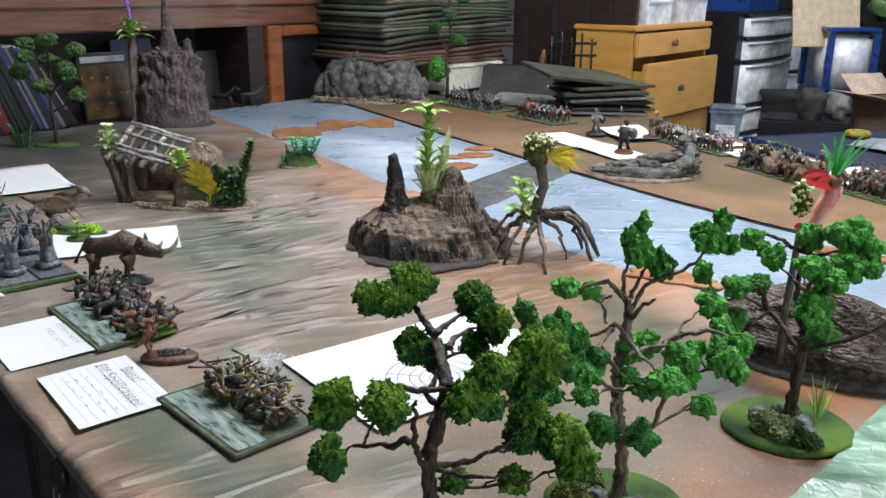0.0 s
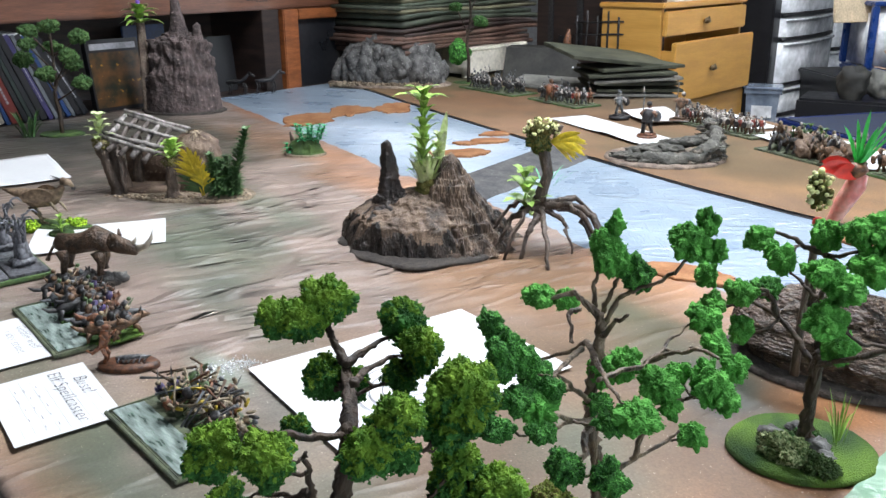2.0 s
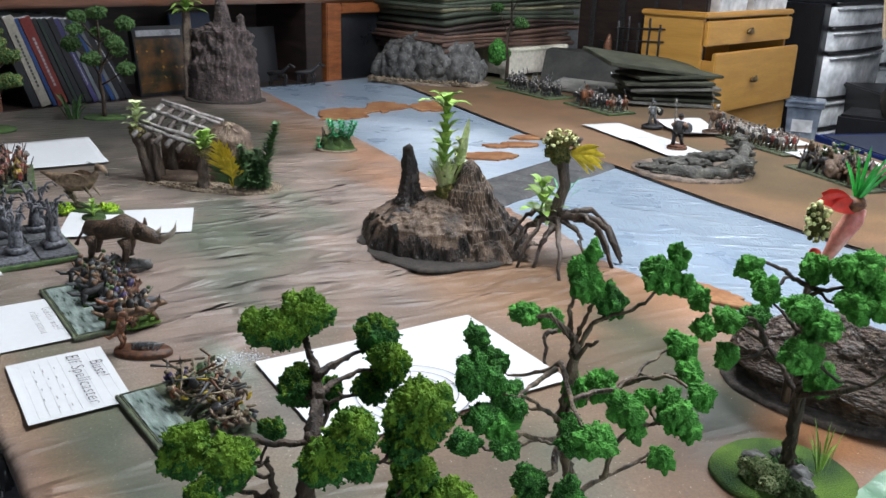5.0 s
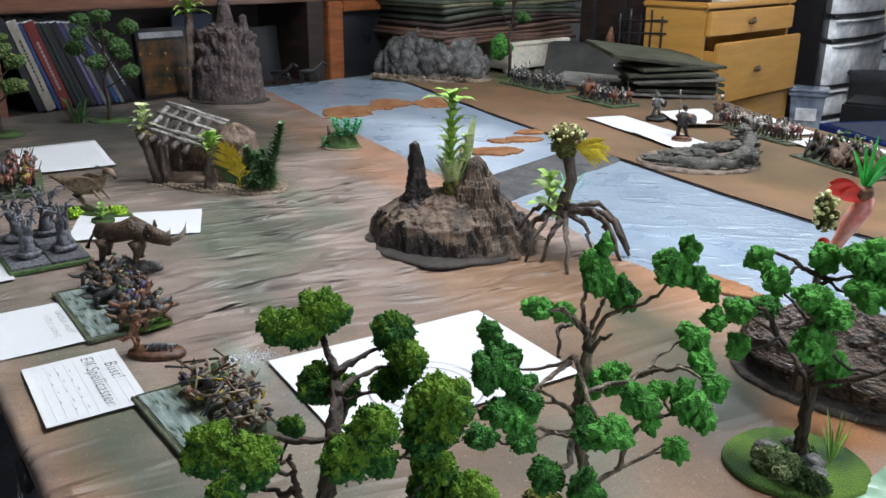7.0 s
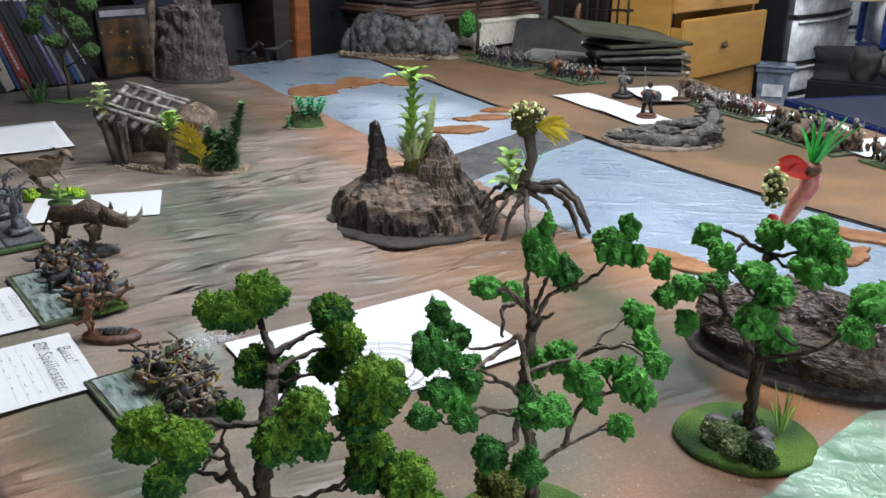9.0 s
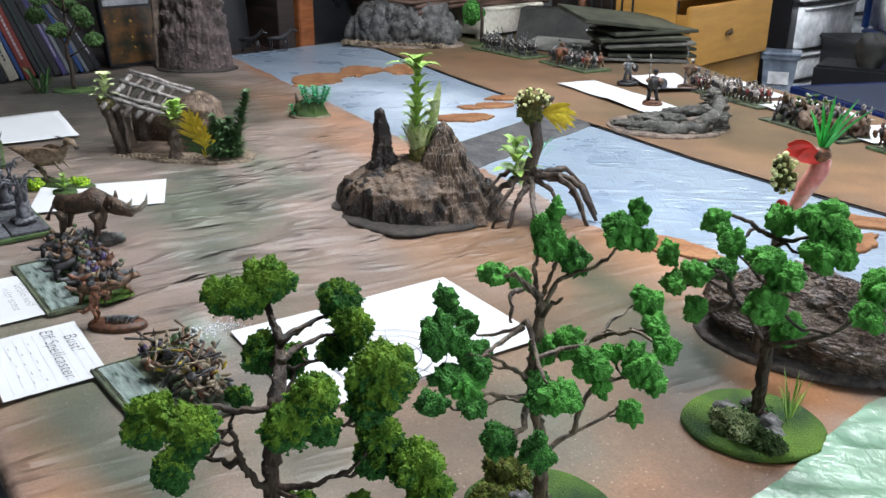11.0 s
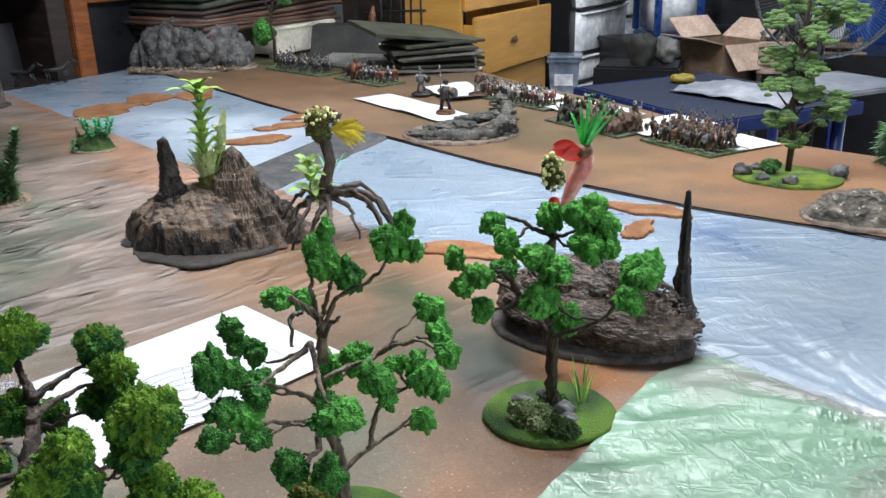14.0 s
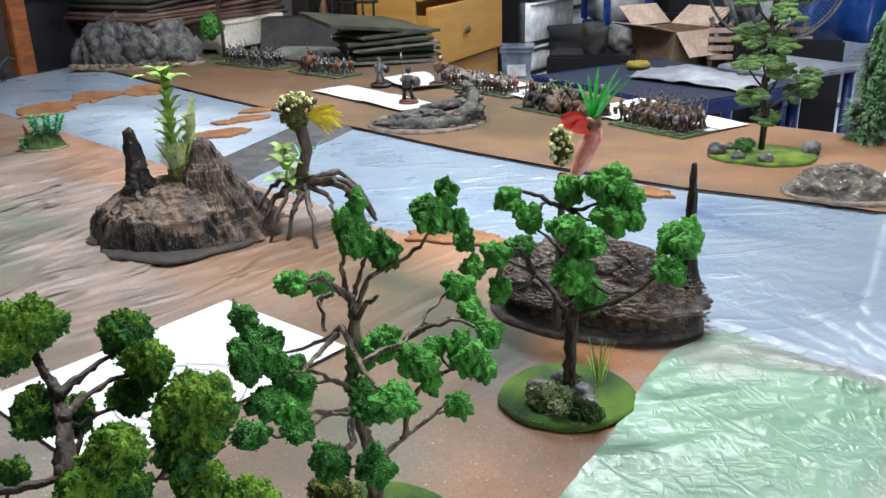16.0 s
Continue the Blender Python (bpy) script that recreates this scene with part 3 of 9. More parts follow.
def sheet(name, x0, x1, y0, y1, step, height, paint, inside, mat, label, category, drop=None, lower=None, upper=None, weight=None, left=None, right=None):
    """A cloth or film as a fine grid, with its folds as relief and its colours, some sheen and shade among them, as
    sprayed patches.
    """
    nx, ny = int((x1 - x0) / step) + 1, int((y1 - y0) / step) + 1
    X, Y = np.meshgrid(np.linspace(x0, x1, nx), np.linspace(y0, y1, ny))
    if lower:
        # the rows run from the lower to the upper outline, so that both cut edges are smooth
        s = (Y - y0) / (y1 - y0)
        low, high = np.array([lower(v) for v in X[0]]), np.array([upper(v) for v in X[0]])
        Y = low[None] + s * (high - low)[None]
    if left:
        s = (X - x0) / (x1 - x0)
        low, high = np.vectorize(left)(Y), np.vectorize(right)(Y)
        X = low + s * (high - low)
        if lower:
            # once more, as the columns have moved
            s = (Y - Y[0]) / (Y[-1] - Y[0])
            Y = np.vectorize(lower)(X) + s * (np.vectorize(upper)(X) - np.vectorize(lower)(X))
    keep = np.array([[inside(X[j, i], Y[j, i]) for i in range(nx)] for j in range(ny)])
    used = np.zeros((ny, nx), bool)
    faces = []
    for j in range(ny - 1):
        for i in range(nx - 1):
            if keep[j, i] and keep[j + 1, i] and keep[j, i + 1] and keep[j + 1, i + 1]:
                faces.append((j, i))
                used[j:j + 2, i:i + 2] = True
    index = -np.ones((ny, nx), int)
    index[used] = np.arange(used.sum())
    verts, cols = [], []
    for j in range(ny):
        for i in range(nx):
            if used[j, i]:
                x, y = float(X[j, i]), float(Y[j, i])
                z = height(x, y)
                cols.append((*paint(x, y), weight(x, y) if weight else 1.0))
                verts.append(drop(x, y, z) if drop else (x, y, z))
    b = Build()
    b.add(verts, [(index[j, i], index[j, i + 1], index[j + 1, i + 1], index[j + 1, i]) for j, i in faces])
    me = b.mesh(name, [mat])
    at = me.color_attributes.new("paint", "FLOAT_COLOR", "POINT")
    at.data.foreach_set("color", np.array(cols, np.float32).ravel())
    return tagged(new(name, me), label, category)


def spray(base, blobs, x, y, ragged=0.55, freq=9.0):
    """Paint, and some sheen and shade, sprayed in soft ragged patches over a base colour."""
    c = Vector(base)
    w = 1 + ragged * noise.fractal(Vector((x * freq, y * freq, 2.0)), 1.0, 2.0, 4)
    for bx, by, rx, ry, strength, col in blobs:
        d = math.sqrt(((x - bx) / rx) ** 2 + ((y - by) / ry) ** 2) * w
        if d < 1.6:
            c = c.lerp(Vector(col), strength * max(0.0, min(1.0, 1.25 - d)))
    return c


# where papers, trays and bases press the cloth flat
FLAT = [(-0.81, 0.95, 0.17), (-1.0, 0.62, 0.09), (-1.19, 0.6, 0.09), (-1.19, 0.70, 0.12), (-0.86, 0.70, 0.11), (-1.5, 0.67, 0.11), (-1.55, 0.85, 0.11), (-2.17, 0.86, 0.15), (-1.96, 0.72, 0.11), (-1.18, 1.26, 0.10), (-1.765, 1.065, 0.10), (-1.36, 0.79, 0.06), (-1.68, 0.8, 0.07), (-1.46, 0.57, 0.08), (-1.03, 0.71, 0.05)]


def mat_height(x, y):
    """Broad swells of the cloth; its fine creases are in the cloth's own relief."""
    turn = radians(72)
    along, across = x * math.cos(turn) + y * math.sin(turn), -x * math.sin(turn) + y * math.cos(turn)
    a = noise.noise((along * 1.6, across * 9 + 0.4 * noise.noise((x * 2.2, y * 2.2, 5)), 0.0))
    c = noise.noise((along * 3.2, across * 22, 4.0))
    edge = max(0.0, min(1.0, (0.64 - y) / 0.08)) * max(0.0, min(1.0, (-0.45 - x) * 6))
    gather = noise.noise((x * 17 + y * 6, y * 9, 2.0)) + 0.6 * noise.noise((x * 38, y * 14, 6.0))
    return -0.0012 + crease_weight(x, y) * (0.006 * a + 0.005 * max(0.0, 1 - abs(c) * 4)) + 0.001 * noise.noise((x * 5, y * 5, 1)) + edge * 0.0026 * gather


def crease_weight(x, y):
    v = (y - x) * 0.7071
    k = max(max(0.0, min(1.0, (v - 1.0) * 3.0)) * max(0.3, min(1.0, (2.55 - v) * 1.6)), 0.3 if x < -0.62 else 0.06)
    k *= max(0.12, min(1.0, (-0.78 - x) * 4.0)) if y > 0.85 else 1.0
    if y < 0.62 and x < -0.5:
        k = max(k, 0.6 * min(1.0, (0.62 - y) * 16))
    for cx, cy, r in FLAT:
        k *= max(0.25, min(1.0, math.hypot(x - cx, y - cy) / r - 0.4))
    return k


TAN, GREEN, MOSS, ORANGE, DARK = (0.285, 0.226, 0.195), (0.11, 0.14, 0.10), (0.06, 0.068, 0.05), (0.40, 0.20, 0.105), (0.035, 0.042, 0.038)
# the far-left blobs also put the dim, hazy far end into the paint
MAT_PAINT_AND_SHADE = [(-0.66, 1.05, 0.42, 0.38, 0.85, (0.215, 0.135, 0.082)), (-0.5, 0.72, 0.3, 0.2, 0.6, (0.23, 0.15, 0.095)), (-2.6, 1.1, 0.55, 0.5, 0.95, (0.05, 0.054, 0.046)), (-2.2, 0.75, 0.4, 0.25, 0.7, (0.085, 0.075, 0.05)), (-2.35, 1.35, 0.28, 0.16, 0.7, MOSS), (-2.5, 1.68, 0.3, 0.07, 0.9, (0.30, 0.12, 0.05)),
             (-1.95, 1.5, 0.5, 0.1, 0.8, (0.42, 0.22, 0.13)), (-1.45, 1.42, 0.35, 0.08, 0.8, (0.42, 0.23, 0.14)), (-1.45, 1.15, 0.16, 0.05, 0.7, (0.14, 0.17, 0.13)), (-1.62, 1.18, 0.2, 0.05, 0.5, GREEN),
             (-1.35, 0.98, 0.22, 0.07, 0.7, (0.15, 0.17, 0.12)), (-1.2, 0.88, 0.13, 0.05, 0.65, (0.16, 0.18, 0.14)), (-1.5, 0.9, 0.2, 0.08, 0.6, (0.13, 0.15, 0.11)), (-1.1, 0.62, 0.3, 0.07, 0.6, (0.13, 0.15, 0.10)),
             (-0.72, 0.63, 0.17, 0.06, 0.8, (0.12, 0.15, 0.11)), (-0.82, 0.8, 0.12, 0.05, 0.6, (0.2, 0.22, 0.2)), (-0.6, 0.56, 0.3, 0.05, 0.7, ORANGE), (-0.98, 0.56, 0.2, 0.03, 0.6, (0.3, 0.2, 0.13)),
             (-0.95, 1.25, 0.22, 0.12, 0.75, (0.36, 0.205, 0.115)), (-0.75, 1.28, 0.2, 0.13, 0.7, (0.34, 0.20, 0.11)), (-0.75, 1.27, 0.075, 0.045, 0.75, (0.12, 0.12, 0.07)), (-0.85, 1.40, 0.2, 0.06, 0.8, (0.42, 0.21, 0.10)),
             # dark blobs by the broad tree, here and last, join spray and shadow
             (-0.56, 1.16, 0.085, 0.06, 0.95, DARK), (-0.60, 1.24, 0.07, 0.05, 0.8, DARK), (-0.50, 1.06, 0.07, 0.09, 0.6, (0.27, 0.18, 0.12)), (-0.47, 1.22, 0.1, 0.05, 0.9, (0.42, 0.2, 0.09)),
             (-0.42, 1.0, 0.09, 0.22, 0.8, (0.34, 0.17, 0.085)), (-0.53, 0.95, 0.07, 0.07, 0.6, (0.13, 0.18, 0.14)), (-0.62, 1.02, 0.08, 0.08, 0.5, (0.2, 0.19, 0.14)), (-0.56, 1.165, 0.11, 0.09, 1.0, DARK), (-0.50, 1.125, 0.06, 0.05, 0.8, DARK), (-1.5, 1.02, 0.25, 0.06, 0.6, (0.12, 0.155, 0.125)), (-1.28, 0.93, 0.2, 0.05, 0.6, (0.12, 0.15, 0.12)), (-1.05, 0.88, 0.2, 0.05, 0.5, (0.14, 0.16, 0.13)), (-0.98, 1.02, 0.15, 0.07, 0.35, (0.24, 0.2, 0.18)), (-0.66, 0.76, 0.1, 0.08, 0.6, (0.13, 0.16, 0.13)), (-1.85, 1.0, 0.2, 0.12, 0.6, (0.11, 0.10, 0.08)), (-0.3, 0.8, 0.15, 0.25, 0.6, ORANGE), (-0.93, 1.30, 0.22, 0.11, 0.95, (0.19, 0.115, 0.066)), (-0.68, 1.22, 0.16, 0.1, 0.5, (0.2, 0.125, 0.07)), (-0.95, 0.79, 0.085, 0.022, 0.9, (0.22, 0.27, 0.22)), (-0.945, 0.80, 0.045, 0.009, 0.6, (0.4, 0.4, 0.38)),
             (-2.15, 1.3, 0.4, 0.3, 0.7, (0.07, 0.068, 0.05)), (-1.45, 1.02, 0.2, 0.1, 0.55, (0.10, 0.115, 0.085)), (-0.70, 1.12, 0.15, 0.1, 0.65, (0.15, 0.10, 0.06)), (-0.52, 0.9, 0.12, 0.12, 0.55, (0.14, 0.11, 0.075)), (-0.86, 0.62, 0.12, 0.05, 0.7, (0.10, 0.125, 0.09)),
             (-0.44, 1.17, 0.10, 0.07, 0.9, (0.26, 0.12, 0.05)), (-0.53, 1.06, 0.12, 0.07, 0.6, (0.20, 0.12, 0.07)), (-0.64, 1.2, 0.09, 0.09, 0.85, (0.085, 0.088, 0.055)), (-0.42, 1.04, 0.06, 0.12, 0.6, (0.27, 0.135, 0.065)), (-0.56, 0.9, 0.14, 0.12, 0.5, (0.19, 0.135, 0.09)), (-2.3, 1.0, 0.4, 0.3, 0.6, (0.075, 0.074, 0.066)),
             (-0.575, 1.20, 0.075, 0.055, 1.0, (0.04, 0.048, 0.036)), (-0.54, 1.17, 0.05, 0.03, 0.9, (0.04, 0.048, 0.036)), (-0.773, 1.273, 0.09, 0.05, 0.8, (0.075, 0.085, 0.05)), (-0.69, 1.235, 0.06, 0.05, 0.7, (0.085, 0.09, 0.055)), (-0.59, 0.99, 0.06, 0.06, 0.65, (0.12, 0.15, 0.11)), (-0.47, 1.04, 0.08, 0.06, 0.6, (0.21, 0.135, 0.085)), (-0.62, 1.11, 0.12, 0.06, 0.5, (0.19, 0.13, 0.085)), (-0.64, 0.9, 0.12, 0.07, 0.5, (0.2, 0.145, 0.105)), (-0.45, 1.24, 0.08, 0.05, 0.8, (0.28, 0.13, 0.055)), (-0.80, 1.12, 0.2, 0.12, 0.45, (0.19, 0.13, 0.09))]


def mat_drop(x, y, z):
    """The cloth hangs over the near edge and, with a roll, down its side."""
    over = NEAR - y
    if over > 0:
        return (x + 0.01 * noise.noise((x * 9, over * 6, 3)), NEAR - min(over, 0.012) - 0.012 * noise.noise((x * 11, 0, 9)) * min(1, over * 8), z - max(0.0, over - 0.006))
    return (x, y, z)


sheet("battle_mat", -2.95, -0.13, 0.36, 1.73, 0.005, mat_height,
      lambda x, y: spray(TAN, MAT_PAINT_AND_SHADE, x, y), lambda x, y: True, "mat",
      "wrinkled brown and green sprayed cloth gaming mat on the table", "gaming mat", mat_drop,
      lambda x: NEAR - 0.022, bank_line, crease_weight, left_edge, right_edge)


def fan_folds(x, y, reach, height):
    """Sharp folds that run together where the films are gathered at the table's end."""
    a, r = math.atan2(y - 1.318, x + 0.112), math.hypot(y - 1.318, x + 0.112)
    if r > reach:
        return 0.0
    ridge = (1 - abs(math.sin(a * 6.5 + 0.5 * noise.noise((x * 3, y * 3, 2))))) ** 2 + 0.5 * (1 - abs(math.sin(a * 14 + 0.7 * noise.noise((x * 3, y * 3, 7))))) ** 2
    return height * (1 - r / reach) * min(1.0, r / 0.03) * ridge


def film_height(x, y):
    z = -0.0022 + 0.0012 * noise.noise((x * 6, y * 14, 3)) + 0.0006 * noise.noise((x * 16, y * 40, 8))
    k = min(1.0, max(0.0, (x + 0.62) * 3.0))
    z += k * 0.00055 * noise.noise(((x + y) * 26, (x - y) * 60, 1)) + k * 0.0005 * noise.noise((x * 110, y * 90, 6))
    z += fan_folds(x, y, 0.36, 0.008)
    # the crease of the unrolled film
    return z + 0.0026 * math.exp(-((x + 0.236 + (y - 1.355) * 0.105) / 0.0055) ** 2)


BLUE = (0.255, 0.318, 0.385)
# pale blobs near x -1.85 paint the film's white sheen into its colour
RIVER_PAINT_AND_SHEEN = [(-2.75, 1.85, 0.45, 0.3, 0.85, (0.19, 0.24, 0.30)), (-2.4, 1.66, 0.25, 0.12, 0.5, (0.25, 0.32, 0.4)), (-1.85, 1.75, 0.42, 0.17, 0.8, (0.52, 0.59, 0.68)), (-0.53, 1.755, 0.085, 0.04, 0.9, (0.11, 0.17, 0.29)), (-0.455, 1.705, 0.09, 0.032, 0.95, (0.115, 0.175, 0.29)), (-0.52, 1.82, 0.07, 0.03, 0.8, (0.13, 0.19, 0.30)),
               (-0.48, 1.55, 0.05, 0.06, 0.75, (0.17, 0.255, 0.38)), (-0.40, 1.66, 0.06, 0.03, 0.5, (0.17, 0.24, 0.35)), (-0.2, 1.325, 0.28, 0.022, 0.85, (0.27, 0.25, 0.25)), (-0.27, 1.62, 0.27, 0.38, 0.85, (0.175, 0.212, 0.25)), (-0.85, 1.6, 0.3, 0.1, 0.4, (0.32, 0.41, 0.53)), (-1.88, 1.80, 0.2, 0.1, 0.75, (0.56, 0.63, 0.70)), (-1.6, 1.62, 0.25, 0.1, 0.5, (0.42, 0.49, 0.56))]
sheet("river_film", -3.0, -0.10, 1.33, 2.3, 0.0058, film_height, lambda x, y: spray(BLUE, RIVER_PAINT_AND_SHEEN, x, y, 0.4, 7),
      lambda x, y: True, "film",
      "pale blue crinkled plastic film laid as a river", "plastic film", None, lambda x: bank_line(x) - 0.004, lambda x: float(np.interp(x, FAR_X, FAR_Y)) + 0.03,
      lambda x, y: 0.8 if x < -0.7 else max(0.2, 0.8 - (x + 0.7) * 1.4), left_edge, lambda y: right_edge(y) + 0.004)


def shallows_height(x, y):
    z = 0.003 + 0.0009 * noise.noise((x * 22 + y * 8, y * 22, 3)) + 0.0005 * noise.noise((x * 70, y * 55, 1)) + 0.0005 * noise.noise((x * 130, y * 110, 5))
    z += 0.0024 * math.exp(-((x + 0.236 + (y - 1.355) * 0.105) / 0.0055) ** 2)
    # long soft folds beside the cut edge
    u = (x + 0.3) * 0.8 - (y - 1.25) * 0.6
    z += 0.0026 * max(0.0, 1 - abs(noise.noise((u * 14, (x + y) * 2.5, 4.0))) * 5)
    return z + fan_folds(x, y, 0.3, 0.008)


sheet("shallows_film", -0.41, -0.10, NEAR - 0.02, 1.33, 0.005, shallows_height,
      lambda x, y: spray((0.18, 0.30, 0.205), [(-0.2, 1.32, 0.3, 0.028, 0.85, (0.21, 0.19, 0.185)), (-0.38, 1.2, 0.05, 0.3, 0.6, (0.15, 0.30, 0.19)), (-0.36, 1.28, 0.06, 0.05, 0.8, (0.22, 0.22, 0.2)), (-0.15, 1.0, 0.12, 0.2, 0.5, (0.235, 0.32, 0.26)), (-0.13, 1.15, 0.035, 0.12, 0.85, (0.17, 0.14, 0.12))], x, y, 0.5, 11),
      lambda x, y: True, "film_g",
      "pale green crinkled plastic film laid as shallow water", "plastic film", mat_drop, lambda x: NEAR - 0.02, lambda x: bank_line(x) + 0.006,
      lambda x, y: max(0.2, min(1.0, (x + 0.40) * 4.5)) * (1.0 if y > 0.95 else 0.7),
      lambda y: -0.383 - 0.01 * math.sin(y * 11) - max(0, 1.0 - y) * 0.03 + max(0, y - 1.28) * 0.35 + 0.003 * noise.noise((y * 40, 0, 1)), lambda y: right_edge(y) + 0.003)

FAR_PAINT = [(-2.3, 2.35, 0.5, 0.2, 0.6, (0.17, 0.09, 0.05)), (-1.75, 2.1, 0.3, 0.12, 0.5, (0.28, 0.17, 0.11)), (-1.35, 2.2, 0.3, 0.2, 0.6, (0.10, 0.09, 0.05)), (-0.95, 2.05, 0.3, 0.12, 0.7, (0.24, 0.14, 0.065)),
             (-0.5, 2.2, 0.35, 0.3, 0.7, (0.30, 0.15, 0.075)), (-1.9, 2.7, 0.5, 0.3, 0.7, (0.09, 0.07, 0.045)), (-2.75, 2.6, 0.3, 0.4, 0.8, (0.07, 0.075, 0.04)), (-1.12, 2.12, 0.3, 0.12, 0.85, (0.115, 0.082, 0.046))]
sheet("far_mat", -3.05, -0.12, 1.84, 3.06, 0.012, lambda x, y: 0.004 + 0.0012 * noise.noise((x * 6, y * 9, 2)),
      lambda x, y: spray((0.175, 0.108, 0.064), FAR_PAINT, x, y), lambda x, y: True, "strip",
      "brown sprayed cloth mat on the far river bank", "gaming mat", None,
      lambda x: float(np.interp(x, FAR_X, FAR_Y)), lambda x: float(np.interp(x, BACK_X, BACK_Y)), None, lambda y: left_edge(min(y, 2.3)), right_edge)
# its dark cut edge towards the water
eb = Build()
xs = np.linspace(-3.0, -0.13, 120)
line = [(float(x), float(np.interp(x, FAR_X, FAR_Y)), -0.001) for x in xs]
eb.tube(line, 0.0017, 6)
single("mat_edge", eb, "fig_dark", "dark cut edge of the far mat", "mat edge")

tab = thing("gaming_table", pose(-1.5, 1.5, -0.02), "large brown wooden gaming table under painted mats", "table")
tb = Build()
outline = [(-3.0, 2.28), (-2.99, 3.05), (-2.25, 3.05), (-1.55, 2.71), (-1.15, 2.59), (-0.70, 2.395), (-0.064, 2.37), (-0.102, 1.6), (-0.154, 0.56), (-2.76, 0.56)]
n = len(outline)
tb.add([(x + 1.5, y - 1.5, 0.006) for x, y in outline] + [(x + 1.5, y - 1.5, -0.016) for x, y in outline],
       [tuple(reversed(range(n))), tuple(range(n, 2 * n))] + [(k, (k + 1) % n, n + (k + 1) % n, n + k) for k in range(n)])
part("tabletop", tb, "table_wood", tab, smooth=False)
for x, y in ((-2.65, 0.68), (-0.28, 0.68), (-0.62, 2.2), (-2.8, 2.9), (-1.5, 0.68), (-1.5, 2.5)):
    part("leg", Build().box(x + 1.5 - 0.03, x + 1.5 + 0.03, y - 1.5 - 0.03, y - 1.5 + 0.03, -0.73, -0.016, 0, 0.004), "wood_dark", tab, smooth=False)

# flat road strip across the river
rb = Build()
corners = [(-1.30, 1.49), (-1.465, 1.50), (-1.605, 1.985), (-1.425, 1.95)]
nu, nv = 10, 24
grid = []
for j in range(nv + 1):
    for i in range(nu + 1):
        a, c = i / nu, j / nv
        p = Vector(corners[0]).lerp(Vector(corners[1]), a).lerp(Vector(corners[3]).lerp(Vector(corners[2]), a), c)
        edge = 0.004 * noise.noise((p.x * 30, p.y * 30, 0)) if i in (0, nu) else 0
        grid.append((p.x + edge, p.y, 0.0035 if 0 < i < nu else -0.004))
rb.add(grid, [(j * (nu + 1) + i, j * (nu + 1) + i + 1, (j + 1) * (nu + 1) + i + 1, (j + 1) * (nu + 1) + i) for j in range(nv) for i in range(nu)])
single("road_strip", rb, "road", "flat dark grey painted road strip across the river", "road piece")


def islet(cx, cy, rx, ry, rz, seed):
    b, n = Build(), 40
    ring = []
    for k in range(n):
        t = 6.2832 * k / n
        r = 1 + 0.38 * noise.noise((math.cos(t) * 1.6 + seed, math.sin(t) * 1.6, seed)) + 0.30 * noise.noise((math.cos(t) * 4, math.sin(t) * 4 + seed, 3))
        ring.append((rx * r * math.cos(t), ry * r * math.sin(t)))
    b.add([(x, y, 0) for x, y in ring] + [(x, y, 0.006) for x, y in ring] + [(x * 0.95, y * 0.95, 0.0075) for x, y in ring],
          [tuple(range(2 * n, 3 * n))] + [(k, (k + 1) % n, n + (k + 1) % n, n + k) for k in range(n)] + [(n + k, n + (k + 1) % n, 2 * n + (k + 1) % n, 2 * n + k) for k in range(n)])
    single("islet", b, "clay", "flat orange-brown cut-out mud islet in the river", "terrain piece", pose(cx, cy, -0.004, 0, 0, rz), "mud islets in the river", smooth=False)


for i, (cx, cy, rx, ry, rz) in enumerate([(-2.34, 1.735, 0.12, 0.07, 128), (-2.39, 1.905, 0.105, 0.058, 128), (-2.335, 2.045, 0.11, 0.055, 140), (-1.665, 1.755, 0.075, 0.04, 60), (-1.748, 1.845, 0.03, 0.02, 50),
                                          (-1.735, 1.905, 0.045, 0.028, 55), (-1.79, 2.0, 0.06, 0.025, 70), (-0.675, 1.80, 0.075, 0.03, 15), (-0.64, 1.70, 0.05, 0.02, 100), (-0.80, 1.452, 0.07, 0.035, 25)]):
    islet(cx, cy, rx, ry, rz, i * 3.7)

# bulldog clip that holds the cloth to the table's edge
clip = thing("bulldog_clip", pose(-0.90, NEAR - 0.014, -0.035), "steel clip holding the cloth at the table's edge", "clip")
part("jaw", Build().box(-0.012, 0.012, -0.006, 0.006, -0.012, 0.02, 0, 0.003), "blackpl", clip)
part("handle", Build().tube([(-0.008, -0.005, -0.01), (-0.009, -0.012, -0.07), (0.0, -0.014, -0.085), (0.009, -0.012, -0.07), (0.008, -0.005, -0.01)], 0.0016, 6), "chrome", clip)


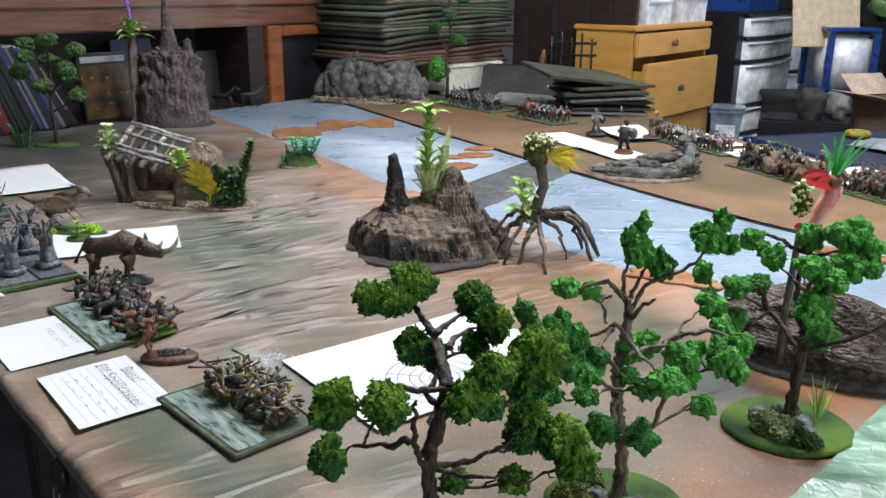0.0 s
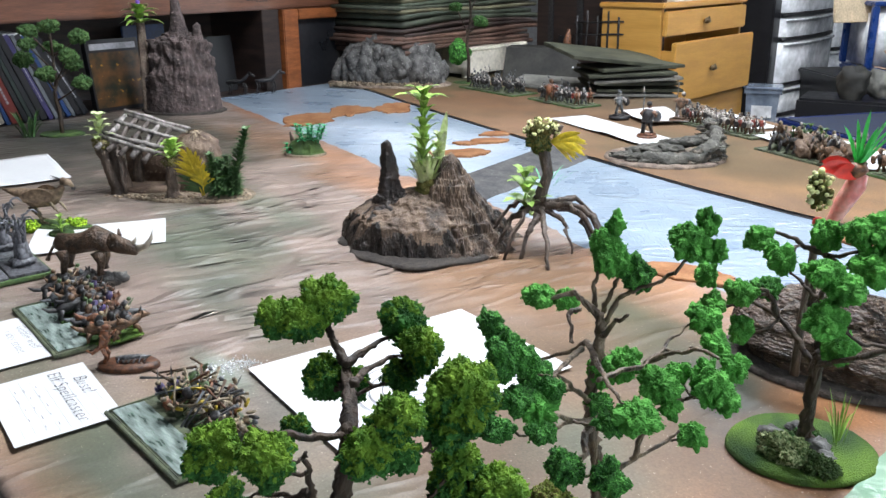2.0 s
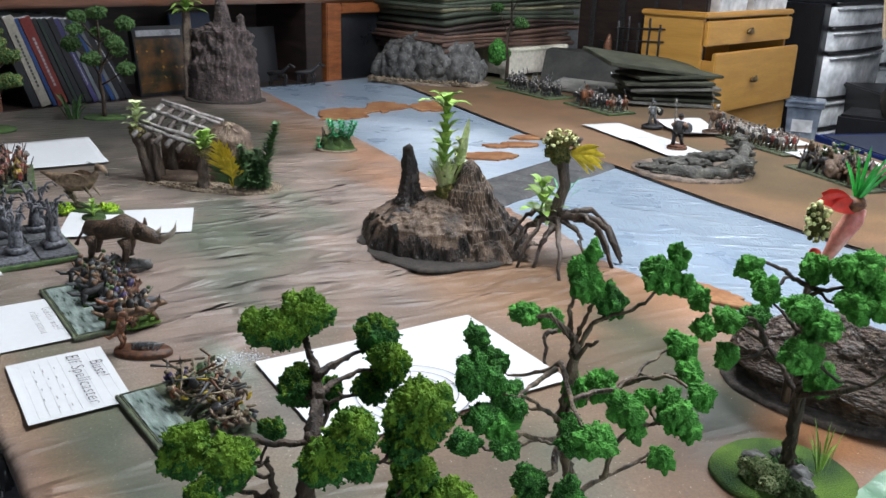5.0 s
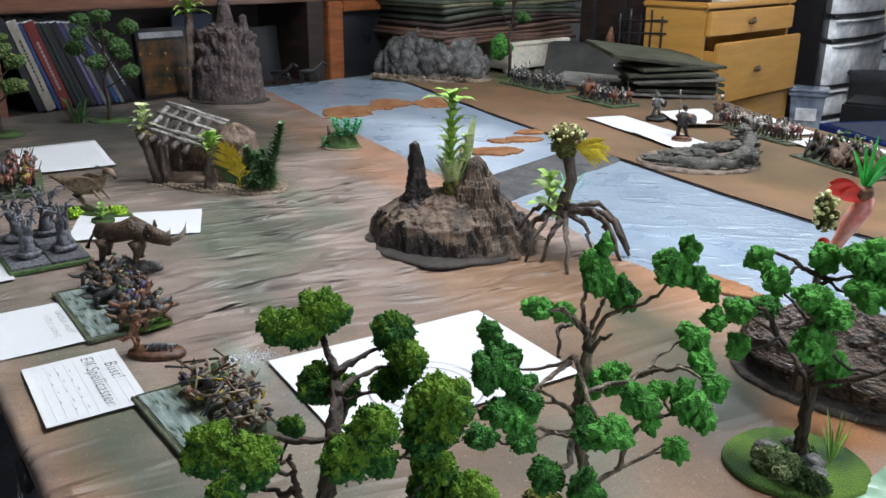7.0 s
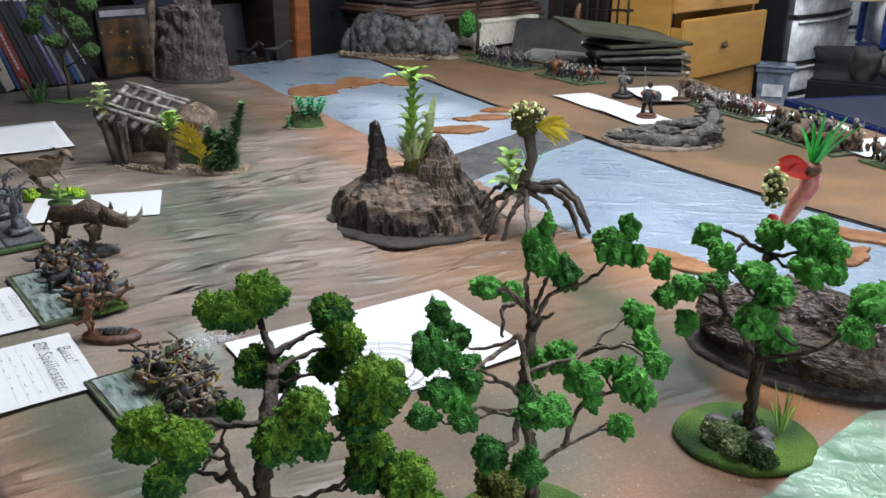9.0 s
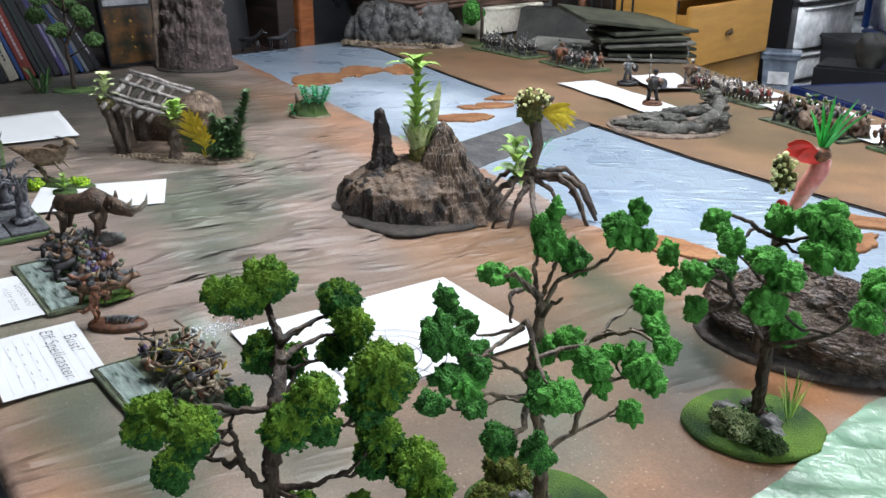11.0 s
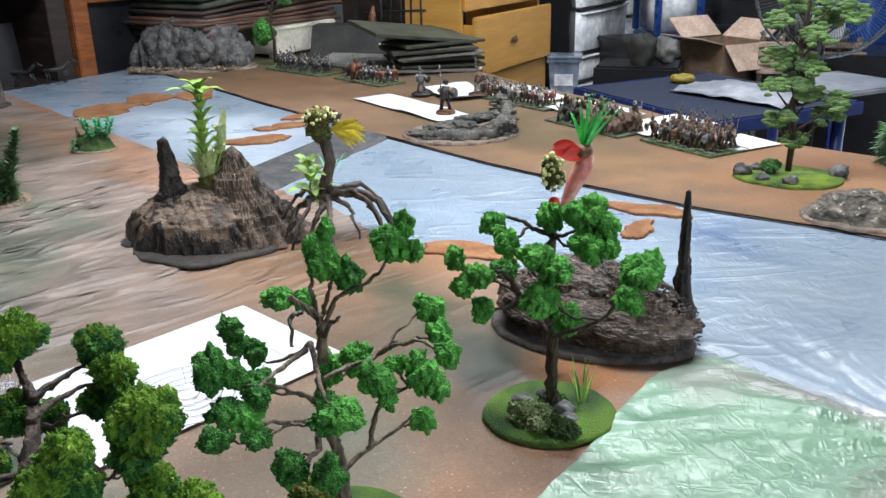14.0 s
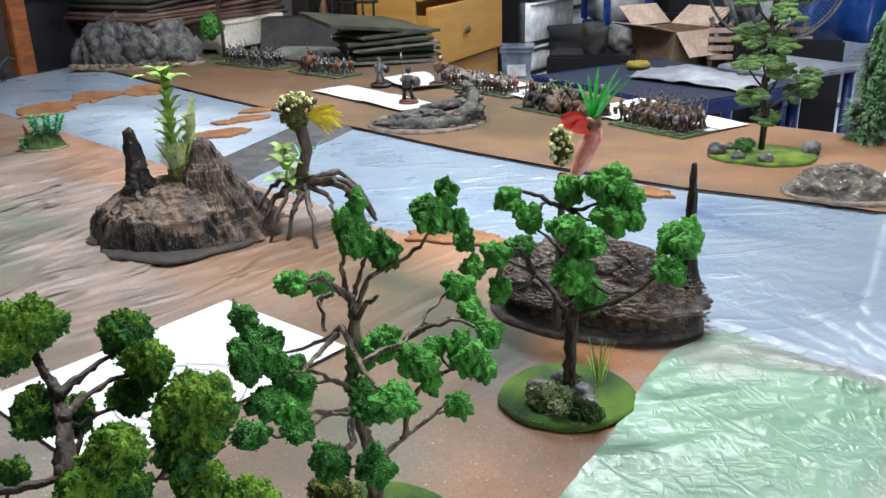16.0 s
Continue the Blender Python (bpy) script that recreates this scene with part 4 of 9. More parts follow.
# ---- papers ----
def paper(name, cx, cy, rz, w, h, label, z=0.0025, curl=0.004, seed=0.0):
    t = thing(name, pose(cx, cy, z, 0, 0, rz), label, "paper", "paper sheets on the table")
    b, nx, ny = Build(), 14, 14
    top = []
    for j in range(ny + 1):
        for i in range(nx + 1):
            x, y = (i / nx - 0.5) * w, (j / ny - 0.5) * h
            e = max(abs(i / nx - 0.5), abs(j / ny - 0.5)) * 2
            top.append((x, y, curl * (max(0.0, e - 0.6) ** 2) * 3 * (0.5 + noise.noise((x * 8, y * 8, seed))) + 0.0008 * noise.noise((x * 12, y * 12, seed + 5))))
    b.add(top, [(j * (nx + 1) + i, j * (nx + 1) + i + 1, (j + 1) * (nx + 1) + i + 1, (j + 1) * (nx + 1) + i) for j in range(ny) for i in range(nx)])
    ob = part("sheet", b, "paper", t, smooth=curl > 0.0055)
    so = ob.modifiers.new("thickness", "SOLIDIFY")
    so.thickness = 0.0003
    return t


def ring_lines(t, cx, cy, radii, ink="greyink", width=0.0008):
    for r in radii:
        b, n = Build(), 56
        b.add([(cx + (r + s * width) * math.cos(6.2832 * k / n), cy + (r + s * width) * math.sin(6.2832 * k / n), 0.0018) for s in (-1, 1) for k in range(n)],
              [(k, (k + 1) % n, n + (k + 1) % n, n + k) for k in range(n)])
        part("drawn_circle", b, ink, t)


def bars(t, rows, x0, y0, step, lengths, thick, ink="greyink", down=True):
    for k, ln in zip(range(rows), lengths):
        x, y = x0 + (0 if down else k * step), y0 - (k * step if down else 0)
        part("written_line", Build().box(x, x + ln, y - thick / 2, y + thick / 2, 0.0009, 0.0011), ink, t, smooth=False)


def words(t, text, x, y, size, rz=0):
    c = bpy.data.curves.new("handwriting", "FONT")
    c.body, c.size, c.shear, c.offset, c.space_character = text, size, 0.12, -0.00035, 1.12
    c.materials.append(M["ink"])
    ob = new("handwriting", c)
    ob.parent = t
    ob.matrix_local = pose(x, y, 0.0018, 0, 0, rz)
    return ob


p = paper("diagram_sheet", -0.812, 0.953, -4, 0.212, 0.299, "white sheet with a drawn ring diagram under the trees", 0.003, 0.0008)
ring_lines(p, 0.049, -0.024, (0.012, 0.024, 0.036, 0.05, 0.064))
bars(p, 1, 0.03, 0.10, 0.006, [0.05], 0.003, "faintink")
for a in (0.3, 1.5, 2.7, 3.9, 5.2):
    part("drawn_spoke", Build().box(0.024, 0.064, -0.0003, 0.0003, 0.0016, 0.0019, 0, 0, pose(0.049, -0.024, 0, 0, 0, math.degrees(a))), "greyink", p, smooth=False)

p = paper("elf_card", -0.992, 0.618, -2, 0.152, 0.104, "white handwritten card reading Bust Elf Spellcaster", 0.003, 0.0015, 2)
words(p, "Bust!", -0.040, 0.031, 0.0205)
words(p, "Elf Spellcaster", -0.066, 0.010, 0.0205)
for k in range(9):
    part("ruled_line", Build().box(-0.07, 0.07, 0.0435 - k * 0.0105, 0.04365 - k * 0.0105, 0.0004, 0.0006), "faintink", p, smooth=False)
for k in range(14):
    bars(p, 1, -0.045 + (k % 5) * 0.024, -0.006 - (k // 5) * 0.0105 - (k % 2) * 0.002, 0.006, [0.0045 + 0.002 * (k % 3)], 0.0008, "greyink")
p = paper("goblin_card", -1.184, 0.604, -1, 0.150, 0.102, "white handwritten card reading Goblin wolf rider scout", 0.003, 0.0015, 4)
words(p, "Goblin wolf", -0.040, 0.034, 0.0155)
words(p, "rider scout", -0.032, 0.018, 0.0155)
paper("blank_card", -1.458, 0.571, 0, 0.15, 0.10, "blank white card beside the ghost tray", 0.003, 0.004, 5)
paper("rhino_card", -1.552, 0.852, 68, 0.215, 0.15, "white card behind the rhinoceros figure", 0.003, 0.003, 6)
paper("left_sheet", -2.17, 0.862, -6, 0.29, 0.2, "plain white sheet on the mat near the books", 0.003, 0.008, 7)
paper("army_sheet", -1.70, 2.262, -14, 0.24, 0.125, "white printed army sheet on the far bank", 0.008, 0.006, 8)
p = paper("army_sheet", -1.50, 2.206, -16, 0.22, 0.115, "white printed army sheet under a figure", 0.010, 0.006, 9)
bars(p, 4, -0.08, 0.05, 0.014, [0.1, 0.12, 0.08, 0.1], 0.003, "faintink")
paper("army_sheet", -1.64, 2.475, -28, 0.22, 0.15, "white sheet standing among the far figures", 0.008, 0.03, 10)
paper("army_sheet", -2.17, 2.86, -20, 0.28, 0.18, "white sheet behind the rear regiment", 0.008, 0.006, 11)
paper("army_sheet", -1.46, 2.585, -25, 0.26, 0.13, "white sheet behind the red regiment", 0.008, 0.006, 12)
paper("army_sheet", -1.18, 2.47, -22, 0.25, 0.16, "white sheet behind the beast regiment", 0.008, 0.012, 13)
paper("army_sheet", -0.945, 2.405, -20, 0.14, 0.23, "white sheet behind the spear regiment", 0.009, 0.006, 14)
paper("army_sheet", -0.725, 2.345, -24, 0.12, 0.12, "white sheet beside the spear regiment", 0.008, 0.004, 15)
p = paper("ring_sheet", -0.225, 2.19, 3, 0.212, 0.299, "white sheet with drawn rings at the table's end", 0.010, 0.008, 16)
ring_lines(p, 0.015, -0.03, (0.012, 0.024, 0.036, 0.048))


# ---- terrain pieces ----
def mound(rx, ry, profile, seed, rough=0.012, rings=34, seg=110, edge=0.16, strata=0.0, freq=14.0):
    """A hill in polar rings. profile(t, angle) gives the height for t from 0 (foot) to 1 (middle)."""
    b = Build()
    verts = []
    for i in range(rings + 1):
        t = i / rings
        for k in range(seg):
            a = 6.2832 * k / seg
            e = 1 + edge * noise.fractal(Vector((math.cos(a) * 1.3 + seed, math.sin(a) * 1.3, seed)), 1.0, 2.0, 3) + 0.04 * noise.noise((math.cos(a) * 9, math.sin(a) * 9, seed))
            r = (1 - t) ** 0.72 if t < 1 else 0
            p = Vector((rx * e * r * math.cos(a), ry * e * r * math.sin(a), profile(t, a)))
            w = rough * (0.25 + min(1, t * 5))
            d = noise.fractal(p * freq + Vector((seed, 3, 1)), 0.9, 2.1, 5)
            f = noise.fractal(Vector((p.x * freq * 3, p.y * freq * 3, p.z * freq)) + Vector((seed, 0, 7)), 0.8, 2.0, 3)
            out = Vector((math.cos(a), math.sin(a), 0.4))
            p = p + out * (w * d + 0.45 * w * f + strata * math.sin(p.z * 260 + 3 * d))
            verts.append((p.x, p.y, max(p.z, 0.0) if i else 0.0))
    faces = [(i * seg + k, i * seg + (k + 1) % seg, (i + 1) * seg + (k + 1) % seg, (i + 1) * seg + k) for i in range(rings) for k in range(seg)]
    b.add(verts, faces)
    return b


def pad(rx, ry, thick, seed, edge=0.2, n=60):
    """A thin uneven base plate with a bevelled rim."""
    b, ring = Build(), []
    for k in range(n):
        t = 6.2832 * k / n
        r = 1 + edge * noise.fractal(Vector((math.cos(t) * 1.5 + seed, math.sin(t) * 1.5, seed)), 1.0, 2.0, 3)
        ring.append((rx * r * math.cos(t), ry * r * math.sin(t)))
    b.add([(x, y, 0) for x, y in ring] + [(x, y, thick * 0.6) for x, y in ring] + [(x * 0.96, y * 0.96, thick) for x, y in ring],
          [tuple(range(2 * n, 3 * n))] + [(j * n + k, j * n + (k + 1) % n, (j + 1) * n + (k + 1) % n, (j + 1) * n + k) for j in (0, 1) for k in range(n)])
    return b


def spike(root, tip, r0, r1, seed, rough=0.45, sides=16, steps=26, flare=0.0, crook=0.004):
    """A bark-grooved cone: grooves run up it, with a flared, knotty foot."""
    pts = bend(root, tip, 0, crook, steps, seed)
    sides = max(sides, 22)
    b, verts = Build(), []
    for i, p in enumerate(pts):
        t = i / (steps - 1)
        r = (r0 + (r1 - r0) * t ** 0.85 + flare * math.exp(-t * 6)) * (1 + 0.1 * noise.noise((t * 6, seed, 0)))
        for k in range(sides):
            a = 6.2832 * k / sides
            g = noise.noise((math.cos(a) * 3.2 + seed, math.sin(a) * 3.2, t * 2.2))
            if sides > 90:
                # long fissures between ridges of bark
                g = 0.7 * g + 1.9 * min(0.3, abs(noise.noise((math.cos(a) * 8 + t * 1.4, math.sin(a) * 8 + seed, t * 2.0)))) + 0.5 * noise.noise((math.cos(a) * 20, math.sin(a) * 20 + seed, t * 6)) - 0.35
            else:
                g += 0.5 * noise.noise((math.cos(a) * 7, math.sin(a) * 7 + seed, t * 9)) + 0.3 * noise.noise((math.cos(a) * 11, math.sin(a) * 11 + seed, t * 26))
            q = r * (1 + rough * 0.55 * g)
            verts.append(p + Vector((math.cos(a) * q, math.sin(a) * q, 0.3 * r1 * noise.noise((a, seed, t * 20)))))
    n = steps * sides
    b.add(verts + [pts[-1] + Vector((0.2 * r1, 0, 0.9 * r1))], [(i * sides + k, i * sides + (k + 1) % sides, (i + 1) * sides + (k + 1) % sides, (i + 1) * sides + k) for i in range(steps - 1) for k in range(sides)]
          + [(n, n - sides + k, n - sides + (k + 1) % sides) for k in range(sides)])
    return b


def whorl_plant(name, root, height, leaf, width, n_levels, parent, mat, seed, lean=(0, 0), per=5, up=0.45, label=""):
    """A plastic aquarium plant: whorls of leaves up a stem."""
    random.seed(seed)
    b = Build()
    root = Vector(root)
    top = root + Vector((lean[0], lean[1], height))
    b.tube(bend(root, top, 0, 0.004, 6, seed), taper(0.0022, 0.0012, 6), 6)
    for i in range(n_levels):
        t = 0.12 + 0.88 * i / max(1, n_levels - 1)
        c = root.lerp(top, t)
        k = leaf * (0.75 + 0.45 * math.sin(math.pi * min(1, 0.2 + t * 0.9)))
        for j in range(per):
            a = 6.2832 * j / per + i * 0.9 + random.uniform(-0.25, 0.25)
            u = up + 0.5 * t + random.uniform(-0.15, 0.15)
            d = Vector((math.cos(a), math.sin(a), u)).normalized() * k * random.uniform(0.8, 1.15)
            b.blade(c, c + d, width * random.uniform(0.8, 1.1), k * 0.22)
    return part(name, b, mat, parent, label)


def tuft(name, c, spread, height, n, parent, mat, seed, width=0.0016, label=""):
    random.seed(seed)
    b = Build()
    for _ in range(n):
        a = random.uniform(0, 6.283)
        q = Vector(c) + Vector((math.cos(a), math.sin(a), 0)) * spread * 0.3 * random.random()
        tip = q + Vector((math.cos(a) * spread * random.uniform(0.3, 1), math.sin(a) * spread * random.uniform(0.3, 1), height * random.uniform(0.5, 1)))
        b.blade(q, tip, width, height * 0.1)
    return part(name, b, mat, parent, label)


def frond(name, root, tip, n, leaflet, width, parent, mat, seed, droop=0.25, label="", side=Vector((1, 1, 0))):
    """A feathery fern leaf: a rib with leaflets on both sides."""
    b = Build()
    pts = bend(root, tip, -droop * (Vector(tip) - Vector(root)).length * 0.3, 0.002, n, seed)
    b.tube(pts, taper(0.0014, 0.0005, n), 5)
    d = (Vector(tip) - Vector(root)).normalized()
    s = d.cross(Vector((-0.7, 0.7, 0.25))).normalized()
    for i in range(1, n):
        t = i / (n - 1)
        k = leaflet * math.sin(math.pi * min(1, 0.25 + t * 0.72))
        for g in (-1, 1):
            b.blade(pts[i], pts[i] + (s * g * 0.8 + d * 0.65) * k, width, k * 0.15, 0, None, 3)
    return part(name, b, mat, parent, label)


def finger_leaf(name, root, length, a0, a1, n, width, parent, mat, seed):
    """A broad fan leaf of long fingers, between two angles from the level, facing the table's corner."""
    random.seed(seed)
    b = Build()
    root = Vector(root)
    mid = radians((a0 + a1) / 2)
    for i in range(n):
        a = radians(a0 + (a1 - a0) * i / (n - 1))
        start = root + Vector((math.cos(mid), 0, math.sin(mid))) * length * 0.5 * (i % 2) * 0.5
        ln = length * (1 - 0.25 * abs(2 * i / (n - 1) - 1)) * random.uniform(0.85, 1.08)
        b.blade(start, root + Vector((math.cos(a) * ln, random.uniform(-0.014, 0.004), math.sin(a) * ln)), width * random.uniform(0.8, 1.1) * 0.55, 0.004, 0, Vector((-math.sin(a), 0.25, math.cos(a))), 5)
    return part(name, b, mat, parent)


def feather_leaf(name, root, tip, side, n, parent, mats, seed):
    """A feathered frond: a rib with paired slim leaflets, green near the foot and yellow above."""
    random.seed(seed)
    b = Build()
    root, tip = Vector(root), Vector(tip)
    d = (tip - root).normalized()
    across = d.cross(Vector((0, 1, 0))).normalized()
    b.tube([root, root.lerp(tip, 0.5), tip], [0.0016, 0.0013, 0.0008], 6, 0)
    for i in range(n):
        t = 0.08 + 0.92 * i / (n - 1)
        p = root.lerp(tip, t)
        ln = side * (0.62 + 0.5 * math.sin(math.pi * min(1.0, t * 0.85 + 0.1)))
        for s in (-1, 1):
            out = (across * s * (1.05 - 0.75 * t) + d * (0.55 + 0.4 * t)).normalized()
            q = p + out * ln * random.uniform(0.88, 1.08) + Vector((0, random.uniform(-0.012, 0.002), 0))
            b.blade(p, q, 0.0034 * random.uniform(0.85, 1.15), 0.003, 0 if t > 0.34 + random.uniform(-0.1, 0.1) else 1, Vector((-out.z, 0.3, out.x)), 5)
    return part(name, b, mats, parent)


def feathers(name, cx, cy, rx, ry, h, n, parent):
    """Short straws laid down the slope of a dome."""
    random.seed(77)
    b = Build()
    for _ in range(n):
        a, t = random.uniform(0, 6.2832), random.uniform(0.05, 0.95)
        def at(t):
            return Vector((cx + rx * (1 - t) * math.cos(a), cy + ry * (1 - t) * math.sin(a), h * (1 - (1 - t) ** 2.4) + 0.002))
        b.blade(at(t), at(max(0.0, t - 0.2)) + Vector((math.cos(a), math.sin(a), 0)) * 0.003, 0.0016, -0.002, 0 if random.random() < 0.6 else 1, None, 3)
    return part(name, b, ["strawdark", "straw"], parent)


def flower_head(name, c, r, n, parent, seed, label="cream buds"):
    random.seed(seed)
    b = Build()
    b.ball(c, [v * 0.72 for v in r], 2, 1, 0.3, 2, seed)
    for _ in range(n):
        q = Vector((random.gauss(0, 1), random.gauss(0, 1), random.gauss(0, 1) + 0.3)).normalized() * random.uniform(0.85, 1.1)
        b.ball(Vector(c) + Vector((q.x * r[0], q.y * r[1], q.z * r[2])), [0.0030 * random.uniform(0.6, 1.2)] * 3, 1, 0 if random.random() < 0.6 else 1)
    return part(name, b, ["bud", "moss_b"], parent, label)


def slivers(parent, rx, ry, rise, n, seed):
    """Bark chips that cover a mound."""
    random.seed(seed)
    b = Build()
    for _ in range(n):
        a, k = random.uniform(0, 6.283), random.random() ** 0.8
        r = (1 - k) ** 0.72
        c = Vector((rx * r * math.cos(a), ry * r * math.sin(a), rise(k) - 0.001))
        g = random.gauss(0.5, 0.7)
        d = Vector((math.cos(g), math.sin(g), random.uniform(-0.25, 0.25))) * random.uniform(0.004, 0.011)
        b.tube([c - d * 0.5, c + Vector((0, 0, 0.001)), c + d * 0.5], [0.0004, random.uniform(0.0009, 0.0018), 0.0004], 4, 0)
    part("bark_mulch", b, "chips", parent, smooth=False)


def pebbles(parent, cx, cy, rx, ry, n, seed):
    random.seed(seed)
    b = Build()
    for _ in range(n):
        a, k = random.uniform(0, 6.283), math.sqrt(random.random())
        r = random.uniform(0.0022, 0.0045)
        b.ball((cx + rx * k * math.cos(a), cy + ry * k * math.sin(a), 0.0075), (r, r * 0.8, r * 0.7), 1, 0, 0.3, 1.6, a)
    part("gravel", b, "pebble", parent)


# the central hill with a charred post, a hollow stump and plastic plants
V45 = lambda x, y, z=0.0, rz=45: pose(x, y, z, 0, 0, rz)
random.seed(11)
hill = thing("rocky_hill", V45(-1.18, 1.262), "brown bark hill with charred post, stump and plastic plants", "terrain hill")


def hill_profile(t, a):
    wall = min(1.0, t / 0.16) ** 0.55
    return 0.033 * wall + 0.056 * (1 - (1 - t) ** 1.25)


b = mound(0.122, 0.106, hill_profile, 4.2, 0.005, 64, 240, 0.10, 0.0004, 40)
# the rim breaks off in a dark, cleft face under the sandy top
for i, (x, y, z) in enumerate(b.v):
    if 0.0 < z < 0.05:
        a = math.atan2(y, x)
        cleft = max(0.0, noise.noise((a * 7, 2.0, z * 12)) - 0.12) + 0.5 * max(0.0, noise.noise((a * 19, 5.0, z * 40)))
        k = 1 - 0.16 * cleft * min(1.0, (0.05 - z) / 0.012)
        b.v[i] = (x * k, y * k, z)
b.m = [1 if max(b.v[q][2] for q in face) < 0.037 + 0.03 * noise.noise((b.v[face[0]][0] * 26, b.v[face[0]][1] * 26, 4.0)) + 0.012 * noise.noise((b.v[face[0]][0] * 110, b.v[face[0]][1] * 110, 1.0)) else 0 for face in b.f]
part("mound", b, ["hillsoil", "rockface"], hill, "sandy mound with a dark wet rim").matrix_local = pose(-0.014, 0, 0)
part("base_pad", pad(0.130, 0.122, 0.005, 2.2, 0.2), "grit", hill, "dark gritty base plate").matrix_local = pose(-0.008, -0.016, 0)
part("charred_post", spike((-0.051, -0.012, 0.052), (-0.058, -0.012, 0.164), 0.0195, 0.0080, 3.0, 0.75, 30, 70, 0.034), "char", hill, "black charred wooden post")
part("stump", spike((0.048, 0.0, 0.004), (0.040, 0.010, 0.132), 0.092, 0.0175, 8.0, 0.40, 150, 110, 0.010), "hillbark", hill, "hollow brown tree stump")
clump("post_crumble", (-0.050, -0.018, 0.078), (0.030, 0.022, 0.018), ["char", "rockface"], hill, 500, 0.0016, 8.0, (0, 0, 1), "", False, 5, 0.0022)
part("flank", mound(0.062, 0.05, lambda t, a: 0.046 * min(1, t * 1.6) ** 0.9, 9.0, 0.006, 30, 100, 0.15, 0.0006, 34), "rockface", hill).matrix_local = pose(0.092, 0.02, 0, 0, 0, 20)
whorl_plant("tall_plant", (-0.002, 0.012, 0.085), 0.15, 0.036, 0.0072, 9, hill, "leaf", 21, (0.002, 0), 5, 0.8)
whorl_plant("top_whorl", (0.0, 0.012, 0.222), 0.014, 0.048, 0.0088, 2, hill, "leaf", 24, (0, 0), 5, 0.35)
whorl_plant("pale_plant", (0.014, 0.016, 0.09), 0.075, 0.032, 0.005, 5, hill, "leafpale", 22, (0.01, 0), 5, 0.9)
b = Build()
b.blade((0.018, 0.012, 0.10), (0.036, 0.02, 0.212), 0.0075, 0.0, 0, Vector((1, 0.2, 0)), 8)
part("feather_leaf", b, "leafpale", hill, "cream feather-shaped leaf")
tuft("grass_tuft", (0.006, 0.0, 0.088), 0.034, 0.07, 190, hill, "leafpale", 23, 0.0018)
clump("moss", (0.006, -0.006, 0.086), (0.024, 0.018, 0.022), ["moss_b", "moss_b", "hillsoil"], hill, 400, 0.0012, 1.0, (0, 0, 1))

# plant on stilt roots beside the hill
random.seed(12)
rp = thing("stilt_root_plant", V45(-1.035, 1.385), "twisted dark stilt roots with yellow fern and cream buds", "terrain plant")
trunk_pts = [(-0.004, 0, 0.055), (0.0, 0.0, 0.085), (0.008, 0.0, 0.12), (0.004, 0, 0.15), (0.0, 0, 0.175)]
part("trunk", Build().tube(trunk_pts, [0.011, 0.0092, 0.0075, 0.0068, 0.006], 12, 0, 0.9, 2), "bark", rp)
for i, (mid, end, r) in enumerate([((-0.03, -0.01, 0.062), (-0.075, -0.045, 0.0), 0.006), ((-0.035, 0.02, 0.07), (-0.085, -0.005, 0.004), 0.005), ((0.005, -0.03, 0.05), (0.012, -0.115, 0.0), 0.005),
                                   ((0.06, 0.0, 0.066), (0.108, -0.015, 0.0), 0.007), ((0.05, 0.02, 0.06), (0.085, 0.03, 0.0), 0.006), ((-0.01, -0.03, 0.045), (-0.03, -0.07, 0.0), 0.006), ((0.035, -0.02, 0.05), (0.05, -0.05, 0.004), 0.004), ((0.045, -0.012, 0.074), (0.095, -0.045, 0.0), 0.006), ((0.055, 0.012, 0.078), (0.11, 0.02, 0.0), 0.005), ((-0.02, -0.02, 0.07), (-0.055, -0.075, 0.0), 0.005)]):
    pts = bend((0, 0, 0.068), mid, 0, 0.008, 6, i) + bend(mid, end, -0.012, 0.014, 8, i + 20)[1:]
    part("root", Build().tube(pts, taper(r * 1.12, r * 0.45, len(pts)), 9, 0, 0.9, i), "bark", rp)
flower_head("flower_head", (-0.002, 0, 0.190), (0.027, 0.02, 0.017), 110, rp, 31)
clump("head_moss", (-0.004, 0, 0.172), (0.021, 0.017, 0.024), ["moss_b", "turfdark"], rp, 300, 0.001, 2.0, (0, 0, 1))
finger_leaf("yellow_fern", (0.014, 0, 0.172), 0.062, -42, 24, 9, 0.008, rp, "leafyellow", 40)
part("cone", Build().ball((0.022, 0.01, 0.188), (0.012, 0.005, 0.005), 2, 0, 0.3, 3, 1, pose(0, 0, 0, 0, -30, 0)), "bark", rp)
whorl_plant("broad_leaf_plant", (-0.022, -0.006, 0.06), 0.055, 0.042, 0.010, 3, rp, "leaf", 33, (-0.004, 0), 5, 0.5)
whorl_plant("small_leaf_plant", (-0.016, -0.01, 0.055), 0.03, 0.02, 0.005, 3, rp, "leafpale", 34, (0, 0), 5, 0.3)
tuft("grass_tuft", (0.01, 0, 0.10), 0.05, 0.035, 9, rp, "leafmint", 35, 0.0012)


# ---- the three big model trees ----
def through_points(pts, n):
    """A smooth line through points, n steps to each stretch."""
    out = []
    for i in range(len(pts) - 1):
        a, c = pts[i], pts[i + 1]
        before, after = pts[max(i - 1, 0)], pts[min(i + 2, len(pts) - 1)]
        for k in range(n):
            t = k / n
            out.append(0.5 * (2 * a + (c - before) * t + (2 * before - 5 * a + 4 * c - after) * t * t + (3 * a - before - 3 * c + after) * t ** 3))
    return out + [pts[-1]]


